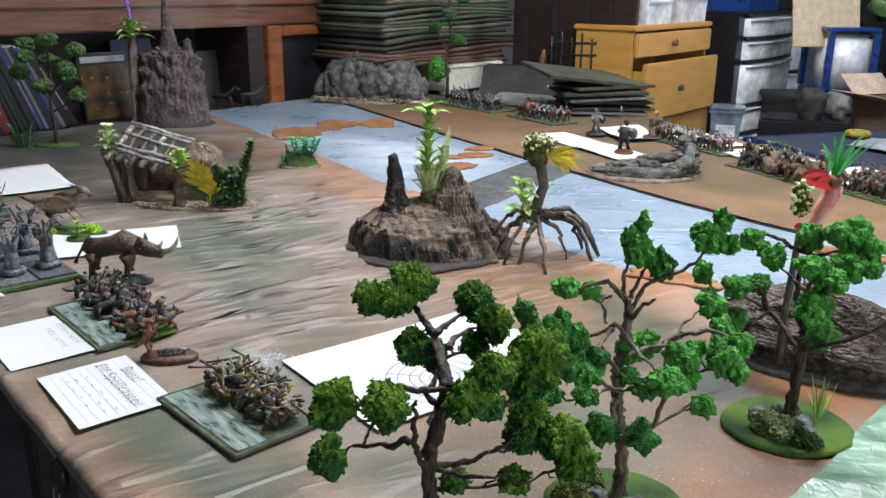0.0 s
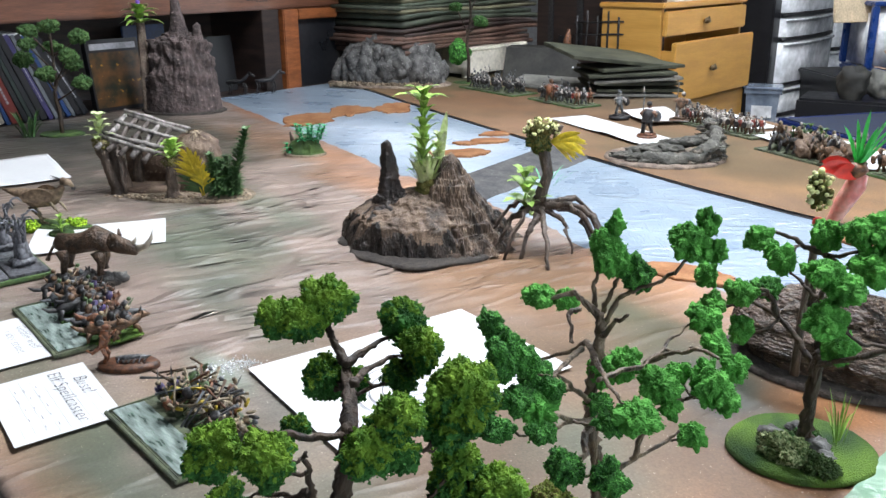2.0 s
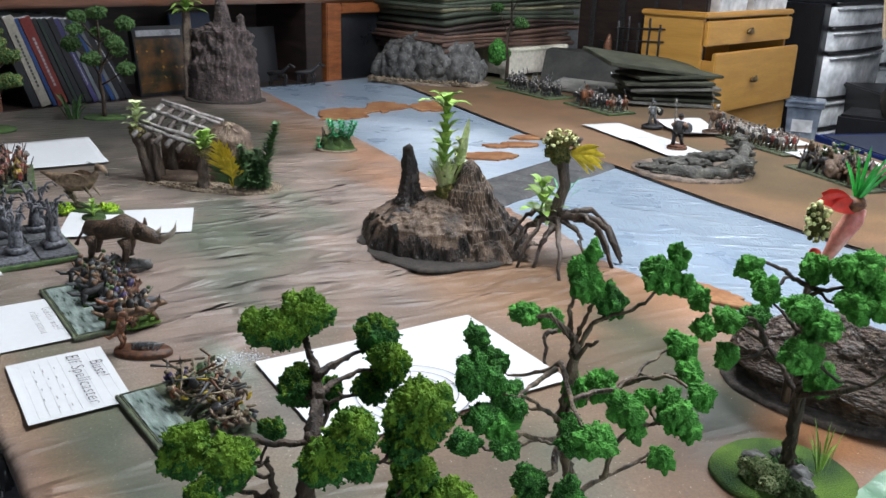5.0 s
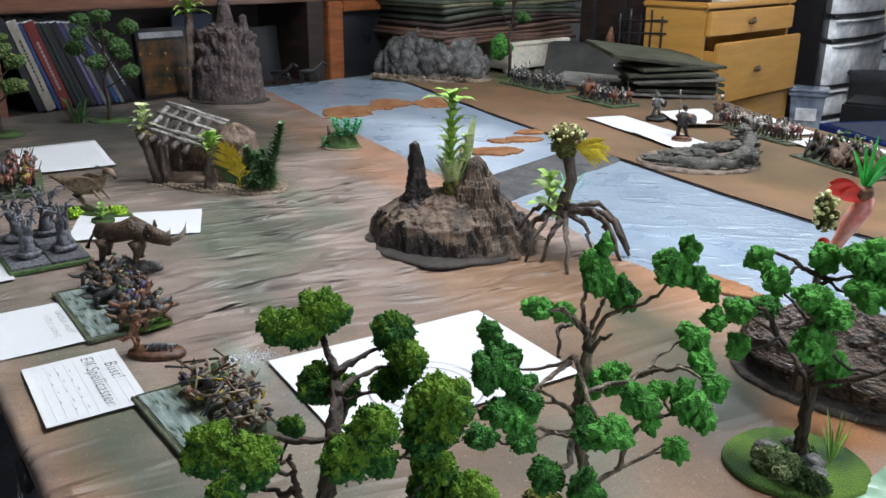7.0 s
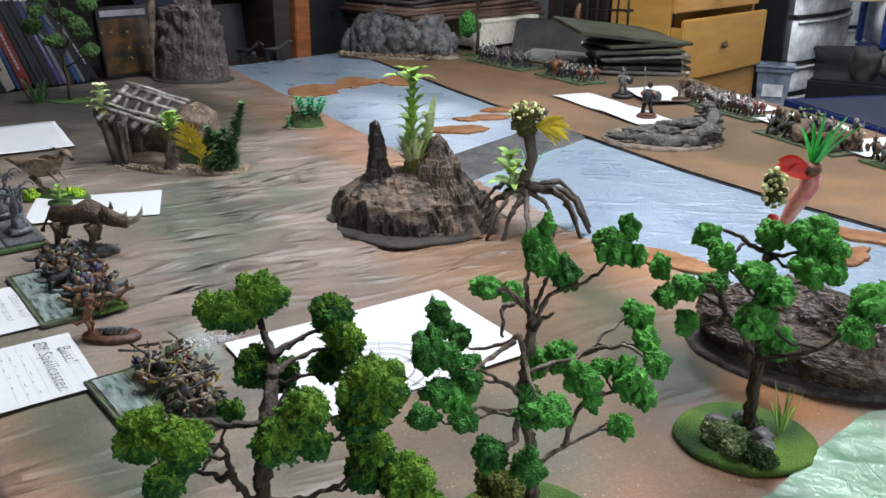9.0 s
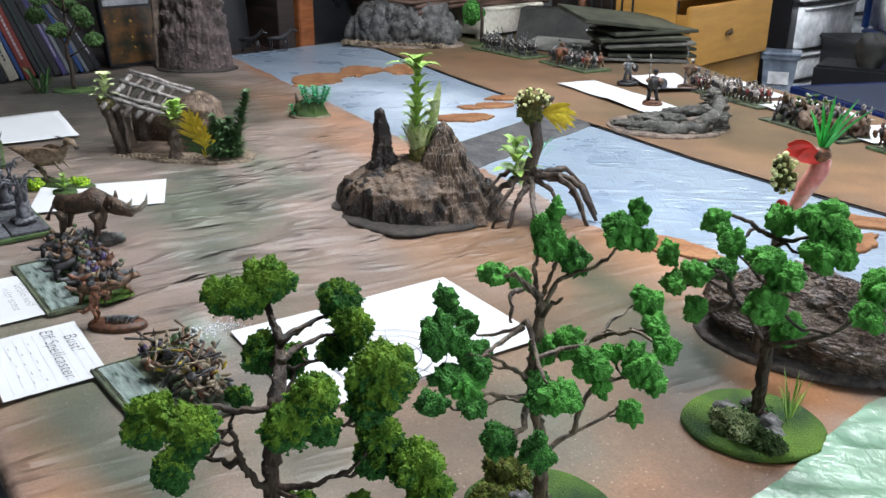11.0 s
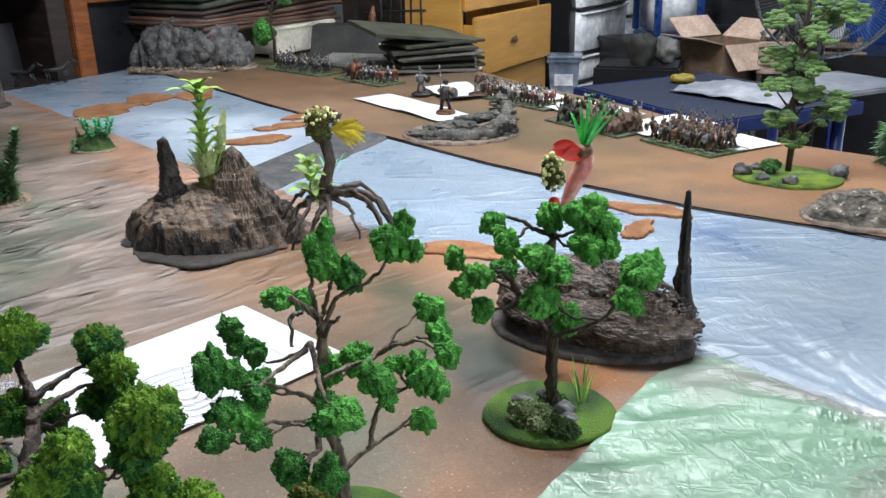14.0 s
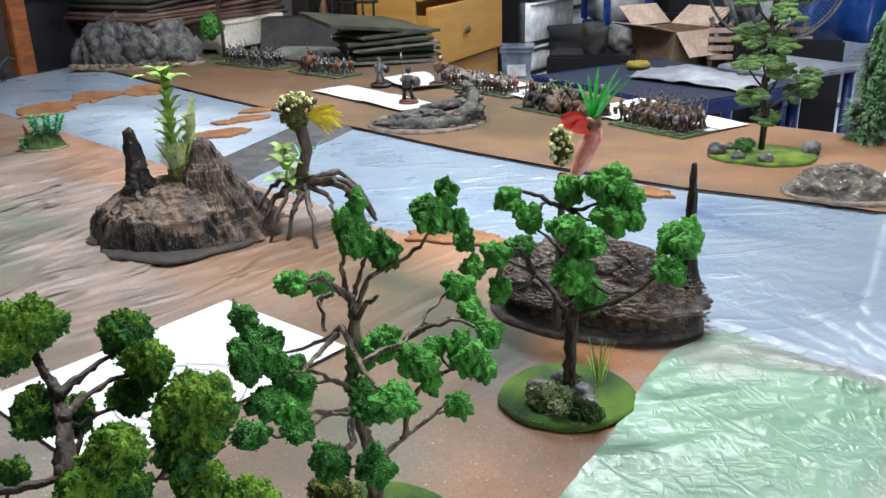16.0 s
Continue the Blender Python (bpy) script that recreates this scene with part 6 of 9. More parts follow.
part("thatch", mound(0.068, 0.05, lambda t, a: 0.118 * (1 - (1 - t) ** 2.4), 12.0, 0.004, 26, 90, 0.06, 0, 40), "earth", hut, "brown straw-covered dome").matrix_local = pose(0.05, 0.032, 0)
feathers("straw", 0.05, 0.032, 0.064, 0.047, 0.122, 420, hut)
for x, y, h, r, s in ((-0.126, -0.02, 0.098, 0.013, 61), (0.03, -0.052, 0.07, 0.0115, 62)):
    part("palm_trunk", spike((x + (0.030 if s == 61 else -0.004), y, 0), (x, y, h), r, r * 0.85, s, 0.6, 12, 26, 0.004), "bark", hut)
    clump("palm_moss", (x, y, h + 0.006), (r * 1.6, r * 1.5, r * 1.15), ["moss_b", "gritbase"], hut, 160, 0.0018, s, (0, 0, 1))
    whorl_plant("palm_leaves", (x, y, h + 0.004), 0.05 if s == 61 else 0.032, 0.034, 0.0075, 4, hut, "leafpale" if s == 61 else "leaf", s, (0.004, 0), 5, 0.6)
feather_leaf("yellow_fern", (0.092, -0.062, 0.012), (0.074, -0.068, 0.085), 0.040, 15, hut, ["leafyellow", "leafdark"], 70)
feather_leaf("side_fern", (0.094, -0.06, 0.012), (0.098, -0.075, 0.062), 0.030, 10, hut, ["leafyellow", "leafdark"], 71)
for i, (x, y, h) in enumerate([(0.118, -0.02, 0.085), (0.135, -0.035, 0.075), (0.112, -0.045, 0.06), (0.145, -0.015, 0.06), (0.128, 0.0, 0.09), (0.148, -0.035, 0.02), (0.105, -0.01, 0.1), (0.14, -0.05, 0.055), (0.122, -0.06, 0.05), (0.1, 0.01, 0.08)]):
    whorl_plant("fern_bush", (x, y, 0.006), h * 0.72, 0.021, 0.0030, 18, hut, "leafdark", 80 + i, (random.uniform(-0.02, 0.02), 0), 8, 0.35)

whorl_plant("tall_sprig", (0.140, -0.042, 0.006), 0.125, 0.030, 0.0042, 15, hut, "leafdark", 95, (0.040, 0), 7, 0.7)

# small bush in a turf bowl
bb_t = thing("bush_mound", V45(-1.905, 1.462), "small mint green plastic bush on a turf mound", "terrain bush")
part("mound", mound(0.048, 0.036, lambda t, a: 0.038 * min(1, t * 1.6), 2.0, 0.006, 18, 60, 0.1, 0, 30), "turfdark", bb_t)
part("rim", pad(0.052, 0.04, 0.005, 1.0, 0.06), "gritbase", bb_t)
for i in range(6):
    whorl_plant("leaf_sprig", (-0.012 + i * 0.009, 0.008 * (-1) ** i, 0.03), 0.038, 0.018, 0.003, 5, bb_t, "leafmint", 90 + i, (0.006 * (i - 2), 0), 6, 0.3)
whorl_plant("low_sprig", (-0.042, -0.012, 0.004), 0.02, 0.016, 0.003, 3, bb_t, "leafmint", 97, (0, 0), 6, 0.3)
part("twig", Build().tube([(-0.03, 0, 0.03), (-0.036, 0, 0.055)], [0.006, 0.002], 7, 0, 0.4), "bark", bb_t)

# rock tower with a spire and flowering palm before the shelf
random.seed(16)
rt = thing("rock_tower", V45(-2.745, 1.513), "tall brown rock tower with spire and flowering palm", "terrain rock")
part("tower", mound(0.122, 0.085, lambda t, a: 0.215 * min(1, t / 0.34) ** 0.7 + 0.03 * max(0, (t - 0.34) / 0.66), 6.1, 0.014, 60, 170, 0.07, 0.0, 30), "rockpink", rt)
part("spire", spike((0.01, 0.0, 0.19), (0.0, 0.0, 0.42), 0.026, 0.005, 4.0, 0.3, 14, 26, 0.035), "rockpink", rt)
part("knob", spike((0.062, 0.0, 0.13), (0.066, 0.0, 0.262), 0.024, 0.012, 5.0, 0.4, 12, 20), "rockpink", rt)
part("foot", pad(0.135, 0.1, 0.006, 2.2, 0.1), "grit", rt)
part("palm_trunk", spike((-0.108, -0.02, 0.0), (-0.105, -0.02, 0.27), 0.017, 0.012, 3.3, 0.4, 10, 22), "rockbrown", rt)
whorl_plant("palm_leaves", (-0.105, -0.02, 0.262), 0.045, 0.062, 0.011, 4, rt, "leaf", 101, (0, 0), 7, 0.25)
part("flower_spike", Build().tube(bend((-0.10, -0.02, 0.28), (-0.112, -0.02, 0.40), 0, 0.004, 12, 3), [0.003 + 0.004 * (i % 2) for i in range(12)], 8), "purple", rt, "purple flower spike")


def small_tree(x, y, h, r, seed, n, label, mat=("foam_p", "turfdark"), spread=0.07, base_r=0.06):
    random.seed(seed)
    t = thing("small_tree", V45(x, y), label, "model tree", "model trees on the table")
    part("base_disc", pad(base_r, base_r * 0.75, 0.006, seed, 0.1), "turfdark", t)
    pts = bend((0, 0, 0), (0.006, 0, h * 0.9), 0, 0.012, 10, seed)
    part("trunk", Build().tube(pts, taper(0.007, 0.003, 10), 8, 0, 0.4, seed), "twig", t)
    for i in range(n):
        k = 0.45 + 0.55 * (i + 0.5) / n
        a = i * 2.4
        c = Vector((math.cos(a) * spread * random.uniform(0.5, 1), math.sin(a) * spread * 0.6, h * k))
        s = pts[min(9, int(k * 8))]
        part("branch", Build().tube(bend(s, c, 0.004, 0.006, 5, i), taper(0.003, 0.0012, 5), 6), "twig", t)
        clump("foam_clump", c, (r * random.uniform(0.8, 1.25), r * 0.8, r * random.uniform(0.5, 0.75)), list(mat), t, 170, 0.003, i * 2.0, (0, 0, 1), "", False, 4, 0.0026, True)
    return t


small_tree(-2.574, 1.089, 0.30, 0.032, 111, 11, "pale green model tree before the leaning books", spread=0.085)
small_tree(-2.53, 0.80, 0.27, 0.036, 112, 8, "pale green model tree at the end of the books", ("foam_p", "moss_b"), spread=0.08)
st = small_tree(-2.62, 2.60, 0.46, 0.03, 113, 5, "thin model tree behind the grey boulder", ("foam_p", "foam_d"), spread=0.09)
clump("low_foliage", (-0.04, 0.02, 0.12), (0.05, 0.04, 0.055), ["foam_g", "foam_d"], st, 420, 0.004, 3.0, (0, 1))
tuft("grass_clump", (0, 0, 0), 0.05, 0.085, 24, thing("grass_tuft", pose(-2.60, 1.01, 0), "dark green plastic grass tuft before the books", "grass tuft"), "leafdark", 114, 0.004)

# grey boulder at the back
random.seed(17)
bo = thing("grey_boulder", V45(-2.80, 2.36, 0.0, 40), "large grey knobbly rock formation on a base", "terrain rock")
for i in range(96):
    x, k = random.uniform(-0.20, 0.20), random.uniform(-1, 1)
    y = 0.085 * k * math.sqrt(max(0.05, 1 - (x / 0.22) ** 2))
    top = 0.172 * (1 - (abs(x) / 0.25) ** 3.2) * (1 - 0.35 * max(0.0, -k) ** 2) * (0.86 + 0.14 * math.cos(x * 16))
    r = random.uniform(0.020, 0.036)
    z = top - r * 0.5 if i % 3 else random.uniform(0.25, 0.8) * top
    part("rock_lump", Build().ball((x, y if i % 3 else -0.085 * math.sqrt(max(0.05, 1 - (x / 0.22) ** 2)), max(r * 0.5, z)), (r, r * 0.8, r * random.uniform(1.0, 1.6)), 3, 0, 0.4, 1.9, i * 2.3), "rock", bo)
part("core", mound(0.215, 0.10, lambda t, a: 0.15 * min(1, t * 3.0) ** 0.7, 3.0, 0.012, 30, 110, 0.06, 0, 18), "rock", bo)
part("base_plate", pad(0.24, 0.135, 0.012, 4.4, 0.06), "rockbrown", bo, "brown base plate")
b = Build()
scatter(b, [(random.uniform(-0.2, 0.2), -0.09 - random.uniform(0, 0.03), 0.014) for _ in range(160)], 0.007)
part("scree", b, "gritbase", bo, smooth=False)

# rocky crescent on the far bank
random.seed(18)
cr = thing("rock_crescent", V45(-1.285, 2.055, 0.004), "grey stone ledge terrain piece on a brown base", "terrain rock")
part("base_plate", pad(0.142, 0.118, 0.007, 7.4, 0.08), "rockbrown", cr).matrix_local = pose(-0.006, 0.012, 0)
ridge = []
for i in range(40):
    t = i / 39
    a = radians(192 + 196 * t)
    ridge.append((0.108 * math.cos(a), 0.086 * math.sin(a) + 0.02 + 0.03 * max(0.0, t - 0.7), 0.006 + 0.012 * t + 0.062 * max(0.0, (t - 0.35) / 0.65) ** 1.7))
part("ridge", Build().tube(ridge, [0.009 + 0.009 * math.sin(math.pi * min(1.0, k / 39 * 0.9 + 0.1)) for k in range(40)], 16, 0, 0.7, 3.0), "ledge", cr, "grey stone ridge that rises to one end")
for i, (x, y, z) in enumerate(ridge):
    for lay in range(2 + int(z / 0.022)):
        k = lay / (1 + z / 0.022)
        part("stone_slab", Build().ball((x * (1.06 - 0.06 * k) + random.uniform(-0.008, 0.008), y * (1.06 - 0.06 * k) + random.uniform(-0.008, 0.008), 0.008 + z * k), (random.uniform(0.012, 0.022), random.uniform(0.007, 0.012), random.uniform(0.004, 0.007)), 3, 0, 0.75, 1.9, i * 1.9 + lay), "ledge" if (i + lay) % 4 else "rockmoss", cr)
for i in range(12):
    part("stone_slab", Build().ball((-0.06 + i * 0.012, 0.004 + random.uniform(-0.02, 0.03), 0.016 + i * 0.0026), (0.030, 0.022, 0.010), 3, 0, 0.5, 1.8, i * 4.1), "ledge", cr)


# tree with fan clumps, boulder, fir on the far bank
random.seed(19)
ft = thing("fan_tree", V45(-0.545, 2.125, 0.004, 22), "slender model tree with pale green fans and stones on turf", "model tree", "model trees on the table")
part("base_disc", pad(0.102, 0.078, 0.007, 2.7, 0.08), "turfbright", ft)
pts = [(0, 0.03, 0), (0.002, 0.03, 0.08), (-0.006, 0.03, 0.14), (0.006, 0.03, 0.19), (-0.006, 0.03, 0.25), (0.0, 0.03, 0.31), (0.006, 0.03, 0.36)]
part("trunk", Build().tube(pts, taper(0.0066, 0.0025, 7), 8, 0, 0.6, 3), "twig", ft)
for i, (x, z, rx, rz) in enumerate([(0.01, 0.312, 0.0318, 0.026), (-0.024, 0.328, 0.0242, 0.019), (0.047, 0.326, 0.0242, 0.019), (0.079, 0.308, 0.0224, 0.019), (-0.048, 0.294, 0.0242, 0.0173), (0.022, 0.268, 0.028, 0.0208), (0.037, 0.295, 0.0242, 0.019), (-0.041, 0.221, 0.0261, 0.0224), (-0.018, 0.232, 0.0187, 0.0138), (0.022, 0.213, 0.0261, 0.0208), (-0.044, 0.172, 0.0242, 0.0155), (-0.016, 0.182, 0.0168, 0.0138), (0.023, 0.157, 0.0242, 0.0138), (0.07, 0.147, 0.0187, 0.0224), (0.058, 0.115, 0.0261, 0.0173), (-0.036, 0.106, 0.0187, 0.0155), (-0.015, 0.116, 0.0131, 0.0103), (0.004, 0.07, 0.0242, 0.0138), (0.007, 0.177, 0.0149, 0.0121)]):
    c = Vector((x, 0.03 + random.uniform(-0.022, 0.022), z))
    s = Vector((0, 0.03, max(0.04, z - 0.035 - 0.4 * abs(x))))
    part("branch", Build().tube(bend(s, c, 0.004, 0.006, 5, i), taper(0.0028, 0.0012, 5), 6), "twig", ft)
    # each fan is a thin cupped spray of overlapping scales
    b = Build()
    turn, tip = random.uniform(-0.5, 0.5), random.uniform(-0.5, 0.3)
    for k in range(30):
        a, q = random.uniform(0, 6.283), math.sqrt(random.random())
        p = c + Vector((math.cos(a) * rx * q, math.sin(a) * rx * 0.42 * q + math.cos(a) * rx * q * turn, math.sin(a) * rz * q * 0.9 + random.uniform(-0.002, 0.002) + tip * 0.3 * rx * math.cos(a) * q))
        w = random.uniform(0.007, 0.011)
        b.ball(p, (w, w * 0.4, w * 0.5), 2, 0, 0.35, 2.2, i * 7.1 + k)
    part("leaf_fan", b, ["fan_g"], ft, smooth=False)
for x, y, r in ((-0.085, -0.01, 0.022), (-0.05, -0.045, 0.015), (0.0, -0.06, 0.017), (0.09, 0.02, 0.021), (-0.06, 0.03, 0.014)):
    part("stone", Build().ball((x, y, r * 0.6), (r * 0.8, r * 0.7, r * 0.68), 3, 0, 0.4, 1.8, x * 50), "rock", ft)
clump("shrub", (-0.035, 0.01, 0.02), (0.022, 0.018, 0.018), ["turfdark", "foam_d"], ft, 160, 0.0025, 2.0, (0, 1))
b4 = thing("boulder", V45(-0.365, 1.945, 0.004, 20), "mottled grey and brown boulder on the far bank", "terrain rock")
part("rock", mound(0.088, 0.058, lambda t, a: 0.050 * (1 - (1 - t) ** 2.0), 11.0, 0.0055, 56, 170, 0.12, 0.0, 34), "rockmoss", b4)
part("base_plate", pad(0.098, 0.066, 0.006, 3.1, 0.14), "rockbrown", b4)
clump("turf_patch", (0.075, 0.045, 0.006), (0.025, 0.018, 0.007), ["turf", "turfdark"], b4, 120, 0.0025, 2.0, (0, 1))


def fir(x, y, h, r, seed):
    random.seed(seed)
    t = thing("fir_tree", V45(x, y, 0.004), "dark green bottle-brush model fir at the mat's edge", "model tree", "model trees on the table")
    part("base_disc", pad(0.03, 0.025, 0.006, 1.0, 0.05), "turfdark", t)
    part("trunk", Build().tube([(0, 0, 0), (0, 0, h * 0.9)], [0.006, 0.002], 8), "twig", t)
    b = Build()
    for i in range(6400):
        k = i / 6400
        z = 0.010 + (h - 0.012) * k
        a = i * 2.39996
        rr = r * (1 - k) ** 0.62 * random.uniform(0.55, 1.05) * (0.80 + 0.75 * noise.noise((math.cos(a) * 1.9, math.sin(a) * 1.9, k * 11))) + 0.003
        tip = Vector((math.cos(a) * rr, math.sin(a) * rr, z + rr * random.uniform(-0.35, 0.25)))
        b.blade(tip * 0.66 + Vector((0, 0, z)) * 0.34, tip, 0.0026, 0.002, 0, None, 2)
    part("needles", b, "fir", t)


fir(-0.402, 2.358, 0.255, 0.058, 120)


# ---- painted figures ----
def soldier(h, weapon, mats, seed, shield=True):
    """A small painted gaming figure as one plain shape: stance, torso, head, arms, weapon, base."""
    random.seed(seed)
    b = Build()
    k = h / 0.05
    lean = random.uniform(-0.004, 0.004) * k
    for s in (-1, 1):
        b.tube([(s * 0.006 * k, s * 0.004 * k, 0), (s * 0.005 * k, 0.002 * k, 0.011 * k), (s * 0.003 * k, 0, 0.021 * k)], [0.0032 * k, 0.003 * k, 0.0038 * k], 6, 0)
    b.tube([(0, 0, 0.018 * k), (lean * 0.5, 0, 0.027 * k), (lean, -0.001 * k, 0.036 * k)], [0.006 * k, 0.0075 * k, 0.006 * k], 8, 1, 0.3, seed)
    b.ball((lean, -0.002 * k, 0.042 * k), (0.0042 * k, 0.0046 * k, 0.0052 * k), 1, 2)
    b.ball((lean, 0.0, 0.0445 * k), (0.0048 * k, 0.005 * k, 0.004 * k), 1, 0)
    a = random.uniform(-0.4, 0.4)
    hand = Vector((0.011 * k, -0.006 * k, (0.027 + 0.006 * a) * k))
    b.tube([(lean + 0.006 * k, 0, 0.034 * k), (0.011 * k, -0.001 * k, 0.029 * k), hand], [0.0032 * k, 0.0028 * k, 0.0022 * k], 6, 2)
    b.tube([(lean - 0.006 * k, 0, 0.034 * k), (-0.011 * k, -0.002 * k, 0.029 * k), (-0.009 * k, -0.008 * k, 0.025 * k)], [0.0032 * k, 0.0028 * k, 0.0022 * k], 6, 2)
    if weapon == "spear":
        b.tube([hand + Vector((0, 0, -0.024 * k)), hand + Vector((random.uniform(-0.006, 0.006), random.uniform(-0.006, 0.004), 0.036 * k))], [0.0009 * k, 0.0008 * k], 5, 3)
        b.tube([hand + Vector((0, 0, 0.034 * k)), hand + Vector((0, 0, 0.044 * k))], [0.0022 * k, 0.0002], 5, 4)
    elif weapon == "axe":
        tip = hand + Vector((random.uniform(-0.008, 0.01) * k, -0.006 * k, 0.022 * k))
        b.tube([hand - (tip - hand) * 0.3, tip], [0.0011 * k, 0.001 * k], 5, 3)
        b.ball(tip, (0.0016 * k, 0.0055 * k, 0.0045 * k), 1, 4)
    else:
        b.blade(hand, hand + Vector((0.004 * k, -0.01 * k, 0.024 * k)), 0.0016 * k, 0, 4, Vector((0, 1, 0.3)), 3)
    if shield:
        b.ball((-0.010 * k, -0.010 * k, 0.025 * k), (0.0075 * k, 0.0016 * k, 0.009 * k), 2, 3)
    b.ball((0, 0.007 * k, 0.026 * k), (0.007 * k, 0.003 * k, 0.012 * k), 1, 1, 0.3, 2, seed)
    b.box(-0.011 * k, 0.011 * k, -0.011 * k, 0.011 * k, -0.003, 0.0005, 5, 0.0008)
    return b.mesh("soldier", mats)


def beast(h, mats, seed, rider=True, horns=0):
    """A low wolf-like mount, with a crouching rider."""
    random.seed(seed)
    b = Build()
    k = h / 0.04
    b.tube([(0, 0.022 * k, 0.016 * k), (0, 0.012 * k, 0.018 * k), (0, -0.006 * k, 0.019 * k), (0, -0.017 * k, 0.021 * k), (0, -0.026 * k, 0.024 * k)], [0.005 * k, 0.0085 * k, 0.0085 * k, 0.007 * k, 0.005 * k], 9, 0, 0.35, seed)
    b.tube([(0, -0.024 * k, 0.025 * k), (0, -0.033 * k, 0.024 * k), (0, -0.040 * k, 0.021 * k)], [0.006 * k, 0.0048 * k, 0.002 * k], 8, 0)
    b.tube([(0, 0.021 * k, 0.017 * k), (0.003 * k, 0.033 * k, 0.020 * k), (0.002 * k, 0.041 * k, 0.027 * k)], [0.0035 * k, 0.0035 * k, 0.001 * k], 6, 0)
    for sx in (-1, 1):
        for y, d in ((0.015, 0.004), (-0.013, -0.006)):
            b.tube([(sx * 0.006 * k, y * k, 0.016 * k), (sx * 0.008 * k, (y + d) * k, 0.008 * k), (sx * 0.007 * k, (y + d * 1.4) * k, 0)], [0.0042 * k, 0.0026 * k, 0.0028 * k], 6, 0)
        b.tube([(sx * 0.003 * k, -0.027 * k, 0.029 * k), (sx * 0.005 * k, -0.026 * k, 0.035 * k)], [0.002 * k, 0.0003], 5, 0)
        if horns:
            b.tube([(sx * 0.004 * k, -0.034 * k, 0.026 * k), (sx * 0.007 * k, -0.043 * k, 0.034 * k)], [0.002 * k, 0.0003], 5, 4)
    if rider:
        b.tube([(0, 0.003 * k, 0.024 * k), (0, 0.0, 0.033 * k), (0, -0.003 * k, 0.039 * k)], [0.005 * k, 0.006 * k, 0.004 * k], 8, 1, 0.3, seed)
        b.ball((0, -0.006 * k, 0.0435 * k), (0.004 * k, 0.0045 * k, 0.004 * k), 1, 2)
        b.tube([(0.005 * k, 0, 0.036 * k), (0.010 * k, -0.008 * k, 0.033 * k), (0.011 * k, -0.013 * k, 0.045 * k)], [0.002 * k, 0.0018 * k, 0.0006 * k], 5, 2)
        b.ball((-0.008 * k, -0.003 * k, 0.032 * k), (0.0018 * k, 0.006 * k, 0.006 * k), 1, 3)
    b.box(-0.012 * k, 0.012 * k, -0.024 * k, 0.024 * k, -0.003, 0.0005, 5, 0.0008)
    return b.mesh("beast", mats)


def regiment(name, label, fig_label, cx, cy, rz, w, d, nx, ny, meshes, z=0.004, tray_mat="traygreen", sheet=None, jitter=0.3, ox=0.0, oy=0.0, aw=None, ad=None, face=0, fig="soldier_figure", turn=32, tip=5):
    """A movement tray with figures in ranks on it."""
    t = thing(name + "_tray", pose(cx, cy, z, 0, 0, rz), label, "movement tray", "movement trays")
    part("board", Build().box(-w / 2, w / 2, -d / 2, d / 2, 0, 0.004, 0, 0.001), "tray", t, smooth=False)
    for x0, x1, y0, y1 in ((-w / 2 - 0.004, w / 2 + 0.004, -d / 2 - 0.004, -d / 2), (-w / 2 - 0.004, w / 2 + 0.004, d / 2, d / 2 + 0.004), (-w / 2 - 0.004, -w / 2, -d / 2, d / 2), (w / 2, w / 2 + 0.004, -d / 2, d / 2)):
        part("edge_strip", Build().box(x0, x1, y0, y1, 0, 0.0052, 0, 0.001), tray_mat, t, smooth=False)
    if sheet:
        b, n = Build(), 26
        x0, x1, y0, y1 = sheet
        b.add([(x0 + (x1 - x0) * i / n, y0 + (y1 - y0) * j / 12, 0.0052 + 0.0012 * noise.noise((i * 0.9, j * 0.25, cx * 9))) for j in range(13) for i in range(n + 1)],
              [(j * (n + 1) + i, j * (n + 1) + i + 1, (j + 1) * (n + 1) + i + 1, (j + 1) * (n + 1) + i) for j in range(12) for i in range(n)])
        part("pale_sheet", b, "icesheet", t, "crinkled pale green sheet")
    aw, ad = aw or w * 0.9, ad or d * 0.86
    random.seed(int(abs(cx * 1000)) + nx)
    frame_m = pose(cx, cy, z + 0.0075, 0, 0, rz)
    for j in range(ny):
        for i in range(nx):
            me = random.choice(meshes)
            ob = new(fig, me)
            x = ox + (-aw / 2 + aw * (i + 0.5) / nx) + random.uniform(-1, 1) * jitter * aw / nx
            y = oy + (-ad / 2 + ad * (j + 0.5) / ny) + random.uniform(-1, 1) * jitter * ad / ny
            ob.matrix_world = frame_m @ pose(x, y, 0, random.uniform(-tip, tip), random.uniform(-tip, tip), face + random.uniform(-turn, turn)) @ Matrix.Scale(random.uniform(0.92, 1.08), 4)
            tagged(ob, fig_label, "figurine", name + " figures")


SM = lambda *k: list(k)
dark = [soldier(0.05, w, SM("fig_steel", "fig_dark", "fig_pale", "fig_dark", "fig_steel", "tray"), s) for w, s in (("spear", 1), ("axe", 2), ("sword", 3))]
redm = [soldier(0.05, w, SM("fig_brown", "fig_rust", "fig_flesh", "fig_red", "fig_steel", "tray"), s) for w, s in (("sword", 4), ("axe", 5), ("spear", 6))]
orcs = [soldier(0.046, w, SM("fig_brown", k, "fig_pale", "fig_dark", "fig_steel", "tray"), s) for w, s, k in (("axe", 7, "fig_red"), ("sword", 8, "fig_pale"), ("axe", 9, "fig_brown"))]
